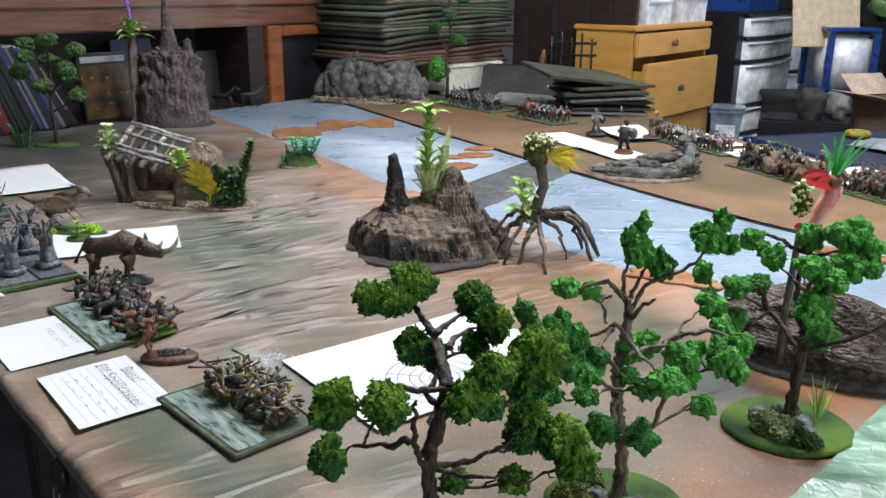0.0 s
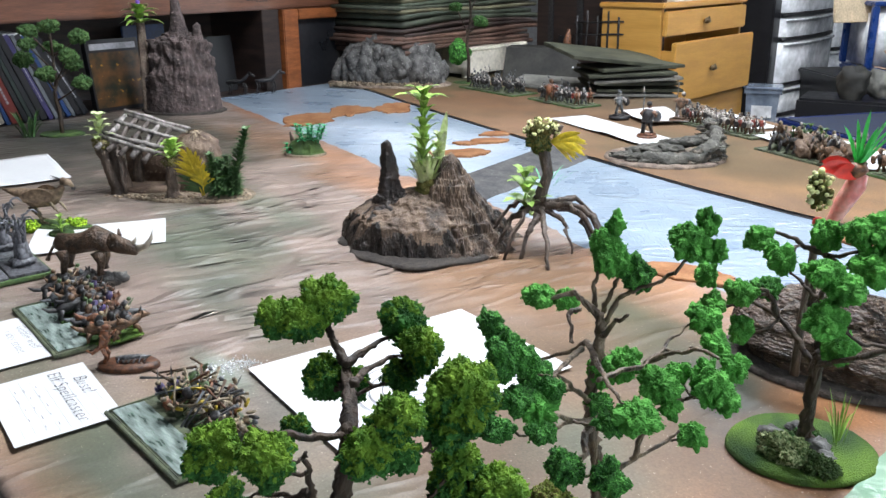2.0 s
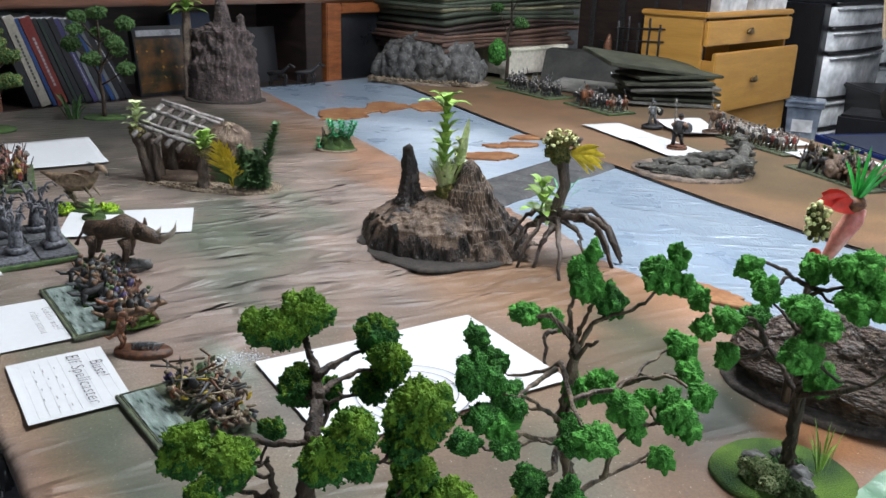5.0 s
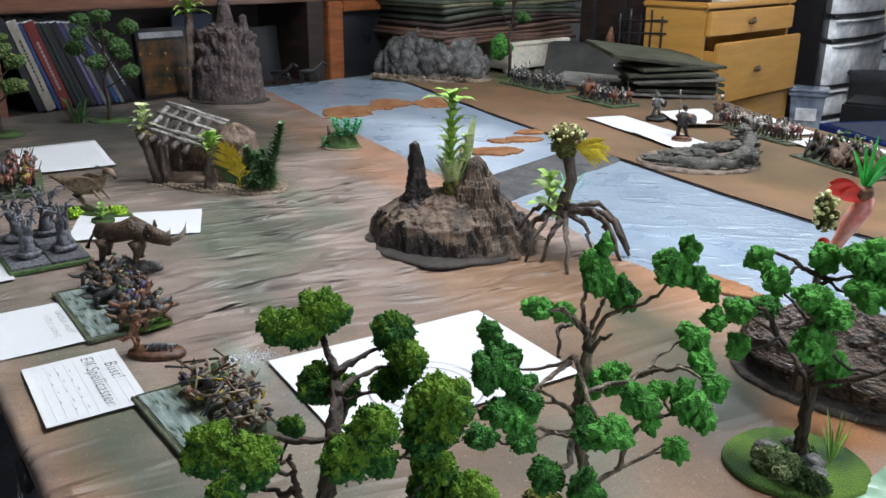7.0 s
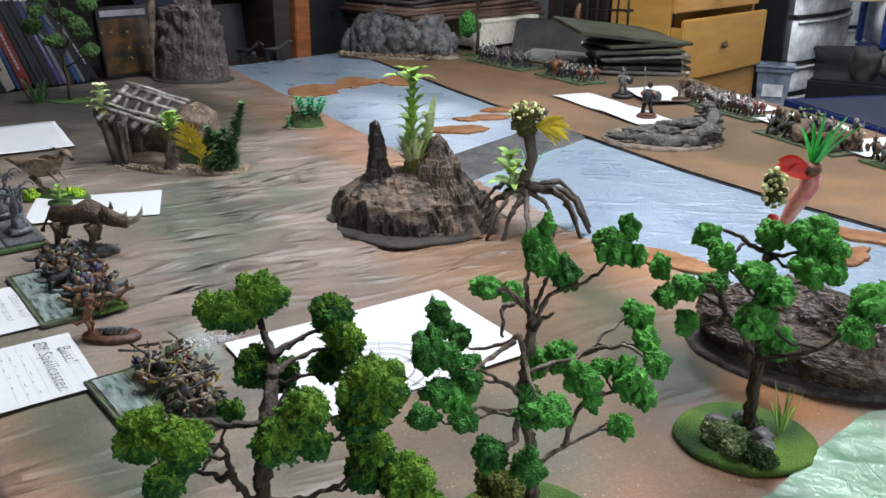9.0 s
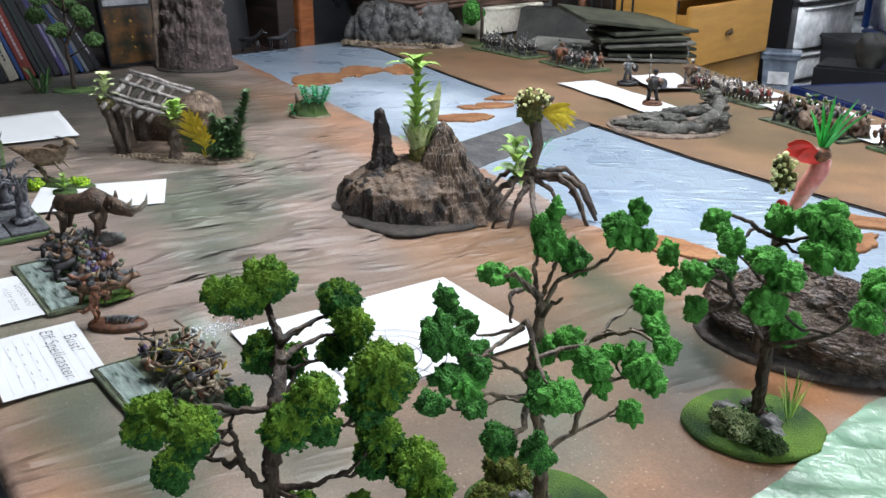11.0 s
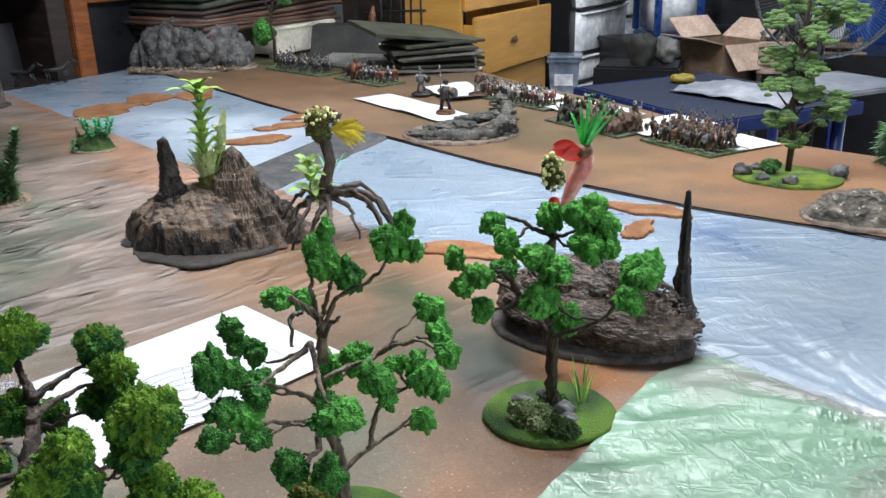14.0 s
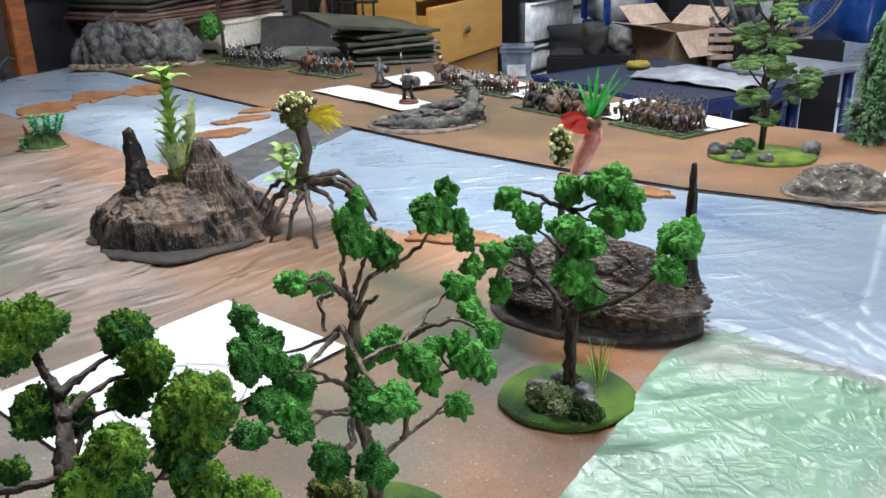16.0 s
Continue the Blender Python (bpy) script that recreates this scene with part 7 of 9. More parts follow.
spear = [soldier(0.05, "spear", SM("fig_brown", "fig_dark", "fig_flesh", k, "fig_steel", "tray"), s) for s, k in ((10, "fig_brown"), (11, "fig_steel"), (12, "fig_rust"))]
mixed = [soldier(0.05, w, SM("fig_dark", "fig_red", "fig_flesh", "fig_brown", "fig_steel", "tray"), s) for w, s in (("axe", 13), ("sword", 14), ("spear", 15))] + [soldier(0.05, "axe", SM("fig_brown", "fig_yellow", "fig_flesh", "fig_red", "fig_pale", "tray"), 16), soldier(0.05, "sword", SM("fig_brown", "fig_purple", "fig_pale", "fig_dark", "fig_steel", "tray"), 17)]
wolves = [beast(0.031, SM("fig_dark", "fig_brown", "fig_green", "fig_steel", "fig_brown", "turf"), 18), beast(0.031, SM("fig_dark", "fig_dark", "fig_brown", "fig_brown", "fig_bone", "turf"), 19), beast(0.03, SM("fig_steel", "fig_dark", "fig_green", "fig_dark", "fig_brown", "turf"), 51),
          beast(0.031, SM("fig_brown", "fig_dark", "fig_bone", "fig_steel", "fig_bone", "turf"), 20), beast(0.032, SM("fig_rust", "fig_purple", "fig_brown", "fig_rust", "fig_bone", "turf"), 21)]
bones = [soldier(0.031, w, SM("fig_bone", m, "fig_bone", c, "fig_steel", "tray"), s) for w, m, c, s in (("sword", "fig_bone", "fig_rust", 22), ("sword", "fig_rust", "fig_brown", 23), ("axe", "fig_bone", "fig_steel", 24), ("sword", "fig_purple", "fig_pale", 25), ("sword", "fig_brown", "fig_yellow", 26))]
def fallen(me, name, amount):
    """The same figure leaning far over, as in a jumbled heap."""
    m2 = me.copy()
    m2.transform(pose(0, 0, 0.004, amount, amount * 0.6, 40))
    return m2


lowbones = [fallen(m, "leaning_skeleton", a) for m, a in zip(bones * 2, (38, -45, 55, -30, 48, -55, 25, 60, -38, 15))]
boars = [beast(0.055, SM("fig_brown", "fig_dark", "fig_pale", "fig_steel", "fig_bone", "tray"), 27, True, 1), beast(0.055, SM("fig_dark", "fig_brown", "fig_bone", "fig_brown", "fig_bone", "tray"), 28, True, 1)]

regiment("dark_regiment", "green-edged tray of dark armoured figures", "dark armoured gaming figure on a tray", -2.38, 2.53, -4, 0.30, 0.11, 8, 3, dark, face=20)
regiment("red_regiment", "green-edged tray of dark and red figures", "dark and red gaming figure on a tray", -2.03, 2.50, -8, 0.24, 0.10, 6, 3, dark + redm[:1], face=20)
regiment("orc_regiment", "dark tray of red and pale figures", "red and pale gaming figure with axe", -1.42, 2.475, -13, 0.30, 0.085, 9, 3, orcs, tray_mat="tray", face=10)
regiment("boar_regiment", "dark tray of mounted beast figures", "mounted beast gaming figure on a tray", -1.075, 2.325, -16, 0.25, 0.12, 4, 2, boars, tray_mat="tray", face=25, fig="mounted_figure", jitter=0.25)
regiment("spear_regiment", "green-edged tray of brown spearmen", "brown spearman gaming figure on a tray", -0.803, 2.268, -18, 0.20, 0.115, 8, 4, spear, face=10)
regiment("warband", "green-edged tray of red and dark figures", "red and dark gaming figure on a tray", -1.955, 0.725, -10, 0.21, 0.10, 6, 3, mixed, face=150)
regiment("wolf_rider", "green-edged tray with pale sheet and wolf riders", "goblin wolf rider gaming figure", -1.196, 0.699, 0, 0.185, 0.088, 7, 3, wolves, 0.001, "tray", (-0.088, 0.088, -0.041, -0.004), 0.34, -0.004, 0.024, 0.21, 0.046, 170, "wolf_rider_figure", 60, 16)
regiment("skeleton", "green-edged tray with pale sheet and jumbled skeletons", "bone-coloured skeleton gaming figure", -0.848, 0.706, 2, 0.16, 0.096, 8, 3, lowbones, 0.001, "tray", (-0.078, 0.078, -0.045, -0.012), 0.3, -0.004, 0.022, 0.135, 0.046, 150, "skeleton_figure")


# loose weapons, shields and bones heaped among the skeletons
random.seed(29)
for i in range(90):
    b = Build()
    a, tilt, ln = random.uniform(0, 6.28), random.uniform(-0.1, 0.7), random.uniform(0.012, 0.045)
    d = Vector((math.cos(a), math.sin(a), tilt)) * ln
    if i % 4:
        b.tube([-d * 0.5, d * 0.1, d * 0.5], [0.0013, 0.0011, 0.0016], 6)
    else:
        b.ball((0, 0, 0), (0.0065, 0.0055, 0.002), 2, 0, 0.2, 2, i, pose(0, 0, 0, random.uniform(-60, 60), random.uniform(-60, 60), 0))
    single("loose_weapon" if i % 4 else "loose_shield", b, random.choice(["fig_bone", "fig_bone", "fig_rust", "fig_steel", "fig_brown", "fig_yellow" if i % 9 == 0 else "fig_dark", "fig_dark", "fig_green"]),
           "tiny painted weapon or bone in the skeleton heap" if i % 4 else "tiny painted round shield in the skeleton heap", "figure part",
           pose(-0.852 + random.uniform(-0.07, 0.07), 0.728 + random.uniform(-0.024, 0.024), 0.012 + random.uniform(0.004, 0.026)), "skeleton heap")


def ghost_mesh(seed):
    random.seed(seed)
    b = Build()
    b.tube([(0, 0, 0), (0.002, 0, 0.02), (0, 0, 0.04), (0.003, 0, 0.052)], [0.015, 0.010, 0.008, 0.004], 12, 0, 0.6, seed)
    for i in range(7):
        a = i * 0.9 + seed
        top = Vector((math.cos(a) * 0.022, math.sin(a) * 0.018, random.uniform(0.065, 0.085)))
        pts = bend((math.cos(a) * 0.006, math.sin(a) * 0.006, 0.035), top, -0.01, 0.012, 7, seed + i)
        pts += [pts[-1] + Vector((math.cos(a) * 0.008, math.sin(a) * 0.008, 0.001)), pts[-1] + Vector((math.cos(a) * 0.013, math.sin(a) * 0.013, -0.006))]
        b.tube(pts, taper(0.0032, 0.0012, len(pts)), 7, 0, 0.3, i)
    b.ball((0, 0, 0.006), (0.022, 0.02, 0.007), 2, 0, 0.5, 2, seed)
    return b.mesh("ghost", ["fig_ghost"])


gt = thing("ghost_tray", pose(-1.50, 0.677, 0.001), "green-edged tray with dark slates and grey ghosts", "movement tray", "movement trays")
part("board", Build().box(-0.10, 0.10, -0.06, 0.06, 0, 0.006, 0, 0.001), "traygreen", gt, smooth=False)
for i in range(2):
    for j in range(2):
        part("slate", Build().box(-0.095 + i * 0.097, -0.003 + i * 0.097, -0.056 + j * 0.057, -0.001 + j * 0.057, 0.006, 0.010, 0, 0.001), "fig_ghost" if i else "fig_steel", gt, smooth=False)
for i, (x, y) in enumerate([(-1.455, 0.655), (-1.545, 0.655), (-1.457, 0.708), (-1.55, 0.705)]):
    ob = new("ghost_figure", ghost_mesh(30 + i))
    ob.matrix_world = pose(x, y, 0.0108, 0, 0, i * 80)
    tagged(ob, "pale grey tentacled ghost gaming figure", "figurine", "ghost figures")


def hero(x, y, h, seed, mats, label, base=0.026, base_mat="fig_rust", z=0.0125, rz=200):
    me = soldier(h, "spear" if seed % 2 else "axe", mats, seed)
    ob = new("hero_figure", me)
    ob.matrix_world = pose(x, y, z + 0.007, 0, 0, rz)
    tagged(ob, label, "figurine", "single figures on the far bank")
    bt = single("figure_base", pad(base, base, 0.006, seed, 0.02), base_mat, "round painted base under a single figure", "figure base", pose(x, y, z - 0.003), "figure bases")
    return ob


hero(-1.468, 2.212, 0.085, 41, SM("fig_dark", "fig_dark", "fig_flesh", "fig_steel", "fig_pale", "fig_rust"), "dark cloaked figure on a round orange base")
hero(-1.705, 2.388, 0.07, 42, SM("fig_steel", "fig_steel", "fig_pale", "fig_dark", "fig_steel", "fig_dark"), "grey armoured figure on a dark base", 0.03, "fig_dark")
hero(-1.56, 2.477, 0.075, 43, SM("fig_pale", "fig_brown", "fig_flesh", "fig_steel", "fig_bone", "fig_brown"), "pale figure with raised weapon on a long base", 0.03, "fig_brown")
ob = new("hero_figure", redm[0])
ob.matrix_world = pose(-2.05, 2.455, 0.012, 0, 0, 200) @ Matrix.Scale(1.5, 4)
tagged(ob, "red robed leader figure before the dark regiment", "figurine", "single figures on the far bank")

# woolly rhinoceros
random.seed(44)
b = Build()
b.tube([(-0.052, 0, 0.042), (-0.045, 0, 0.047), (-0.025, 0, 0.047), (-0.005, 0, 0.05), (0.014, 0, 0.056), (0.028, 0, 0.053), (0.04, 0, 0.046)], [0.007, 0.0135, 0.0145, 0.0155, 0.0185, 0.0165, 0.011], 20, 0, 0.3, 1)
b.tube([(0.036, 0, 0.05), (0.05, 0, 0.048), (0.064, 0, 0.043), (0.076, 0, 0.039)], [0.014, 0.0125, 0.010, 0.007], 12, 0, 0.2, 2)
for x, y, h in ((-0.042, 0.013, 0.04), (-0.036, -0.013, 0.04), (0.014, 0.013, 0.04), (0.022, -0.013, 0.04)):
    b.tube([(x, y, h), (x + 0.003, y, 0.024), (x - 0.001, y, 0.012), (x, y, 0.006)], [0.0105, 0.0065, 0.005, 0.0062], 10, 0, 0.2, x)
b.tube([(-0.055, 0, 0.044), (-0.064, 0, 0.032), (-0.07, 0, 0.02)], [0.0025, 0.002, 0.004], 6, 0)
for s in (-1, 1):
    b.tube([(0.046, s * 0.008, 0.058), (0.044, s * 0.012, 0.068)], [0.004, 0.0012], 7, 0)
b.tube([(0.076, 0, 0.042), (0.09, 0, 0.047), (0.10, 0, 0.058), (0.104, 0, 0.072)], [0.0055, 0.0045, 0.003, 0.0006], 9, 1)
b.tube([(0.066, 0, 0.047), (0.074, 0, 0.054), (0.078, 0, 0.062)], [0.004, 0.003, 0.0005], 8, 1)
b.ball((0.045, -0.011, 0.05), (0.0015, 0.0015, 0.0015), 1, 1)
ob = single("rhinoceros_figure", b, ["hide", "horn"], "brown woolly rhinoceros figure with pale horns", "figurine", V45(-1.334, 0.772, 0.0125, 43) @ Matrix.Diagonal((0.96, 1.0, 1.0, 1)))
rb_t = thing("figure_base", V45(-1.338, 0.770, 0.0, 43), "rough stony base under the rhinoceros", "figure base", "figure bases")
part("base_plate", pad(0.058, 0.024, 0.008, 3.0, 0.2), "grit", rb_t)
random.seed(49)
for i in range(14):
    x, y, r = -0.05 + 0.0072 * i, random.uniform(-0.016, 0.012), random.uniform(0.008, 0.012)
    part("stone", Build().ball((x, y, 0.009), (r, r * 0.9, 0.0085), 2, 0, 0.5, 1.8, i * 2.7), "rock", rb_t)

# feathered running beast
random.seed(45)
b = Build()
b.tube([(-0.075, 0, 0.058), (-0.055, 0, 0.053), (-0.03, 0, 0.048), (-0.005, 0, 0.044), (0.02, 0, 0.046), (0.035, 0, 0.054), (0.045, 0, 0.066), (0.05, 0, 0.076)], [0.002, 0.006, 0.012, 0.018, 0.015, 0.009, 0.006, 0.0055], 14, 0, 0.25, 3)
b.tube([(0.048, 0, 0.077), (0.06, 0, 0.076), (0.07, 0, 0.068)], [0.0075, 0.006, 0.002], 9, 0)
b.ball((0.068, 0, 0.066), (0.005, 0.004, 0.004), 1, 2)
for s, x in ((-1, 0.0), (1, -0.018)):
    b.tube([(x, s * 0.009, 0.04), (x - 0.014, s * 0.011, 0.03), (x + 0.002, s * 0.011, 0.014), (x + 0.004, s * 0.011, 0.004)], [0.008, 0.006, 0.003, 0.003], 8, 1)
    b.tube([(x + 0.004, s * 0.011, 0.004), (x + 0.018, s * 0.012, 0.003)], [0.003, 0.001], 6, 1)
    b.blade((0.03, s * 0.012, 0.052), (-0.03, s * 0.02, 0.05), 0.012, 0.004, 0, Vector((0, 0.2, 1)), 5)
    b.tube([(0.025, s * 0.01, 0.04), (0.036, s * 0.011, 0.028), (0.042, s * 0.01, 0.02)], [0.003, 0.002, 0.001], 6, 1)
for i in range(5):
    b.blade((0.048, 0, 0.08), (0.03 - i * 0.003, 0.003 * (i - 2), 0.088 - i * 0.003), 0.002, 0, 2, None, 3)
single("feathered_beast_figure", b, ["feather", "fig_bone", "fig_dark"], "tan feathered two-legged beast figure mid-stride", "figurine", V45(-1.682, 0.80, 0.0075, 38))
bt = thing("beast_base", V45(-1.675, 0.803, 0.0, 40), "long turf base with lime moss tufts", "figure base", "figure bases")
part("base_plate", pad(0.085, 0.024, 0.007, 2.0, 0.06), "turfdark", bt)
for i, (x, y, r) in enumerate([(-0.012, -0.03, 0.017), (0.062, 0.0, 0.017), (0.04, 0.008, 0.01)]):
    clump("moss_tuft", (x, y, 0.01), (r, r * 0.8, r * 0.7), ["lime", "turf"], bt, 120, 0.0018, i * 3, (0, 0, 1))
sp = thing("sprig_base", V45(-1.603, 0.806, 0.0), "small round turf base with a green sprig", "terrain plant")
part("base_disc", pad(0.021, 0.018, 0.008, 1.0, 0.03), "turfdark", sp)
whorl_plant("sprig", (0, 0, 0.008), 0.022, 0.018, 0.003, 3, sp, "leaf", 46, (0, 0), 6, 0.8)

# serpent creature with a rider on an oval base
bs = thing("serpent_base", V45(-1.028, 0.712, 0.0, 52), "brown oval base under the lizard figure", "figure base", "figure bases")
part("base_plate", pad(0.035, 0.019, 0.006, 2.0, 0.03), "fig_rust", bs)
random.seed(47)
b = Build()
b.tube([(-0.012, 0.002, 0.003), (0.0, -0.003, 0.006), (0.013, 0.0, 0.006), (0.024, 0.003, 0.004)], [0.0024, 0.0034, 0.003, 0.0016], 8, 2, 0.4, 2)
for k in range(6):
    b.tube([(-0.008 + k * 0.006, -0.008, 0.002), (-0.007 + k * 0.006, 0.0, 0.0062), (-0.006 + k * 0.006, 0.009, 0.002)], 0.0011, 5, 2, 0.4, k)
for s in (-1, 1):
    b.tube([(-0.024, s * 0.004, 0.0), (-0.021, s * 0.005, 0.009), (-0.025, s * 0.003, 0.018)], [0.0022, 0.0024, 0.003], 7, 1, 0.3, s)
    b.tube([(-0.024, s * 0.005, 0.034), (-0.017, s * 0.01, 0.03), (-0.011, s * 0.008, 0.036)], [0.0024, 0.002, 0.0012], 6, 1)
b.tube([(-0.026, 0, 0.016), (-0.023, 0, 0.026), (-0.021, 0, 0.038)], [0.0042, 0.0058, 0.0042], 9, 1, 0.35, 3)
b.ball((-0.018, 0, 0.043), (0.0055, 0.0036, 0.0036), 2, 1, 0.3, 3, 2)
b.tube([(-0.028, 0, 0.018), (-0.038, 0, 0.010), (-0.044, 0, 0.014)], [0.003, 0.002, 0.0008], 6, 1)
b.tube([(-0.014, -0.008, 0.02), (-0.010, -0.008, 0.055)], 0.0008, 5, 0)
single("lizard_figure", b, ["fig_brown", "fig_rust", "fig_steel"], "orange lizard rider figure on an oval base", "figurine", V45(-1.03, 0.711, 0.0062, 52))

# skeletal horses in the dark of the shelf
random.seed(48)
for i in range(2):
    b = Build()
    b.tube([(-0.05, 0, 0.055), (-0.02, 0, 0.058), (0.02, 0, 0.06), (0.045, 0, 0.08), (0.06, 0, 0.095)], [0.006, 0.009, 0.01, 0.007, 0.006], 9, 0, 0.4, i)
    b.tube([(0.058, 0, 0.096), (0.085, 0, 0.085)], [0.008, 0.004], 8, 0)
    for k in range(6):
        b.tube([(-0.03 + k * 0.012, 0.008, 0.056), (-0.03 + k * 0.012, 0.014, 0.04), (-0.03 + k * 0.012, 0.004, 0.028)], 0.0018, 5, 0)
    for x in (-0.045, -0.035, 0.025, 0.035):
        b.tube([(x, 0.006, 0.052), (x + 0.006, 0.008, 0.028), (x - 0.002, 0.008, 0)], [0.005, 0.003, 0.003], 6, 0)
    single("skeletal_horse_figure", b, ["fig_dark"], "dark bone-coloured skeletal horse figure in the shelf", "figurine", V45(-2.95 + i * 0.03, 1.80 + i * 0.1, 0.0, 40 + i * 25) @ Matrix.Scale(0.8, 4), "skeletal horses")

# brown rubble with sprigs among the mounted beasts
random.seed(57)
rh = thing("rubble_heap", pose(-1.075, 2.325, 0.0085, 0, 0, -16), "brown rubble with green sprigs on the dark tray", "terrain rock")
for i in range(16):
    x, y, r = random.uniform(-0.105, 0.105), random.uniform(-0.045, 0.045), random.uniform(0.014, 0.026)
    part("rubble_stone", Build().ball((x, y, r * 0.9), (r, r * 0.85, r), 3, 0, 0.6, 2.4, i * 3.3), "earth" if i % 3 else "rockbrown", rh)
for i in range(7):
    whorl_plant("sprig", (random.uniform(-0.1, 0.1), random.uniform(-0.04, 0.04), 0.02), random.uniform(0.03, 0.05), 0.018, 0.003, 3, rh, "turf" if i % 2 else "leafdark", 300 + i, (0, 0), 6, 0.6)

# green and yellow winged beast among the skeletons
b = Build()
b.tube([(-0.012, 0, 0.006), (-0.004, 0, 0.012), (0.006, 0, 0.013), (0.013, 0, 0.020)], [0.002, 0.005, 0.0048, 0.0024], 9, 0, 0.3, 5)
b.ball((0.016, 0, 0.022), (0.005, 0.003, 0.003), 2, 0, 0.3, 3, 4)
for s in (-1, 1):
    for k in range(3):
        b.tube([(0.0 + k * 0.003, s * 0.003, 0.015), (-0.006 + k * 0.002, s * (0.009 + 0.002 * k), 0.023), (-0.013 + k * 0.004, s * (0.014 + 0.003 * k), 0.014)], [0.0018, 0.0024, 0.001], 6, 1 if k % 2 == 0 else 0)
    b.tube([(0.004, s * 0.003, 0.011), (0.006, s * 0.006, 0.005), (0.005, s * 0.006, 0.0)], 0.0016, 6, 0)
single("winged_beast_figure", b, ["leafdark", "fig_yellow"], "green and yellow winged beast figure among skeletons", "figurine", V45(-0.886, 0.722, 0.0062, 150))
# white flock spilled on the cloth
random.seed(49)
b = Build()
pts = []
for _ in range(420):
    t, u = random.random(), random.gauss(0, 1)
    x, y = -0.944 + 0.009 * u - 0.012 * math.sin(math.pi * t), 0.748 + 0.085 * t + 0.004 * random.gauss(0, 1)
    pts.append((x, y, mat_height(x, y) + 0.0005))
scatter(b, pts, 0.0008)
single("white_flock", b, "paper", "white flock crumbs spilled on the mat", "flock", None, "", "stuff", smooth=False)


# ---- the dresser with books behind the table's end ----
SHELF = Matrix.Translation((-2.815, 0.905, 0)) @ pose(0, 0, 0, 0, 0, 99.2)
sh = thing("dresser", SHELF, "reddish wooden dresser with open shelf and panelled door", "dresser")
sb = Build()
sb.box(-1.6, 1.80, 0.0, 0.34, 0.285, 0.50, 0, 0.006)
part("top_rail", sb, "wood_top", sh, smooth=False)
part("top_edge", Build().box(-1.6, 1.82, -0.014, 0.0, 0.36, 0.39, 0, 0.004), "wood_top", sh, smooth=False)
part("back_panel", Build().box(-1.6, 1.80, 0.33, 0.345, -0.75, 0.285), "wood_dark", sh, smooth=False)
part("shelf_board", Build().box(-1.6, 1.80, 0.012, 0.33, -0.03, -0.004, 0, 0.003), "wood_dark", sh, smooth=False)
part("plinth", Build().box(-1.6, 1.80, 0.03, 0.33, -0.75, -0.68), "wood_dark", sh, smooth=False)
for x0, x1 in ((-0.06, -0.035), (1.045, 1.12), (1.785, 1.80)):
    part("upright", Build().box(x0, x1, 0.006, 0.33, -0.68, 0.285, 0, 0.002), "wood_dark" if x0 > 0 else "wood_top", sh, smooth=False)
door = part("door", Build().box(1.2, 1.72, 0.022, 0.034, -0.6, 0.26), "darkpane", sh, "dark glazed door panel", smooth=False)
for x0, x1, z0, z1 in ((1.135, 1.205, -0.66, 0.283), (1.705, 1.785, -0.66, 0.283), (1.205, 1.705, 0.245, 0.283), (1.205, 1.705, -0.66, -0.58)):
    part("frame_member", Build().box(x0, x1, -0.004, 0.03, z0, z1, 0, 0.004), "wood_o", door, "orange wooden door frame", smooth=False)
b = Build()
for i, (x, z) in enumerate([(0.98, 0.32), (1.0, 0.34), (1.02, 0.315), (1.05, 0.335)]):
    b.box(x, x + 0.05, -0.0025, 0.0, z, z + 0.003, 0, 0, None)
part("carved_line", b, "wood_dark", sh, smooth=False)


def book(s, width, height, depth, lean, spine, label, bar=True, z=-0.004, back=0.02):
    m = SHELF @ pose(s, back, z) @ pose(0, 0, 0, 0, lean, 0)
    t = thing("book", m, label, "book", "books on the dresser shelf")
    part("cover", Build().box(0, width, 0, depth, 0, height, 0, 0.0015), spine, t, smooth=False)
    part("pages", Build().box(0.002, width - 0.002, 0.004, depth + 0.0015, 0.003, height + 0.0015), "paper", t, smooth=False)
    if bar:
        bb = Build()
        at = height * 0.22
        while at < height * 0.78:
            ln = random.uniform(0.005, 0.012)
            bb.box(width * 0.40, width * 0.60, -0.0005, 0.0004, at, at + ln)
            at += ln + 0.003
        part("spine_lettering", bb, "greyink" if spine != "spine_0" else "fig_dark", t, "", False)


random.seed(61)
x = 0.055
for i, (w, h, sp, lean) in enumerate([(0.022, 0.288, "spine_2", -17), (0.030, 0.275, "spine_0", -17), (0.012, 0.272, "spine_7", -18), (0.032, 0.272, "spine_1", -18), (0.014, 0.272, "spine_4", -19), (0.012, 0.272, "spine_3", -19), (0.016, 0.272, "spine_2", -20), (0.02, 0.272, "spine_4", -20),
                                      (0.016, 0.272, "spine_5", -21), (0.012, 0.272, "spine_6", -21), (0.02, 0.272, "spine_2", -22), (0.014, 0.272, "spine_7", -23), (0.012, 0.272, "spine_6", -24), (0.018, 0.272, "spine_4", -25), (0.02, 0.272, "spine_2", -27)]):
    names = dict(spine_0="cream", spine_1="red", spine_2="black", spine_3="dark green", spine_4="charcoal", spine_5="violet", spine_6="grey", spine_7="blue")
    book(x, w, h, 0.2, lean, sp, f"{names[sp]} book leaning on its neighbours in the shelf", i in (1, 3, 8, 14))
    x += w * 1.12 + 0.001
for i in range(5):
    book(-0.5 + i * 0.06, 0.045, 0.2 + 0.02 * (i % 3), 0.2, 0, f"spine_{(i * 3 + 2) % 8}", "dark book standing in the shelf", False)
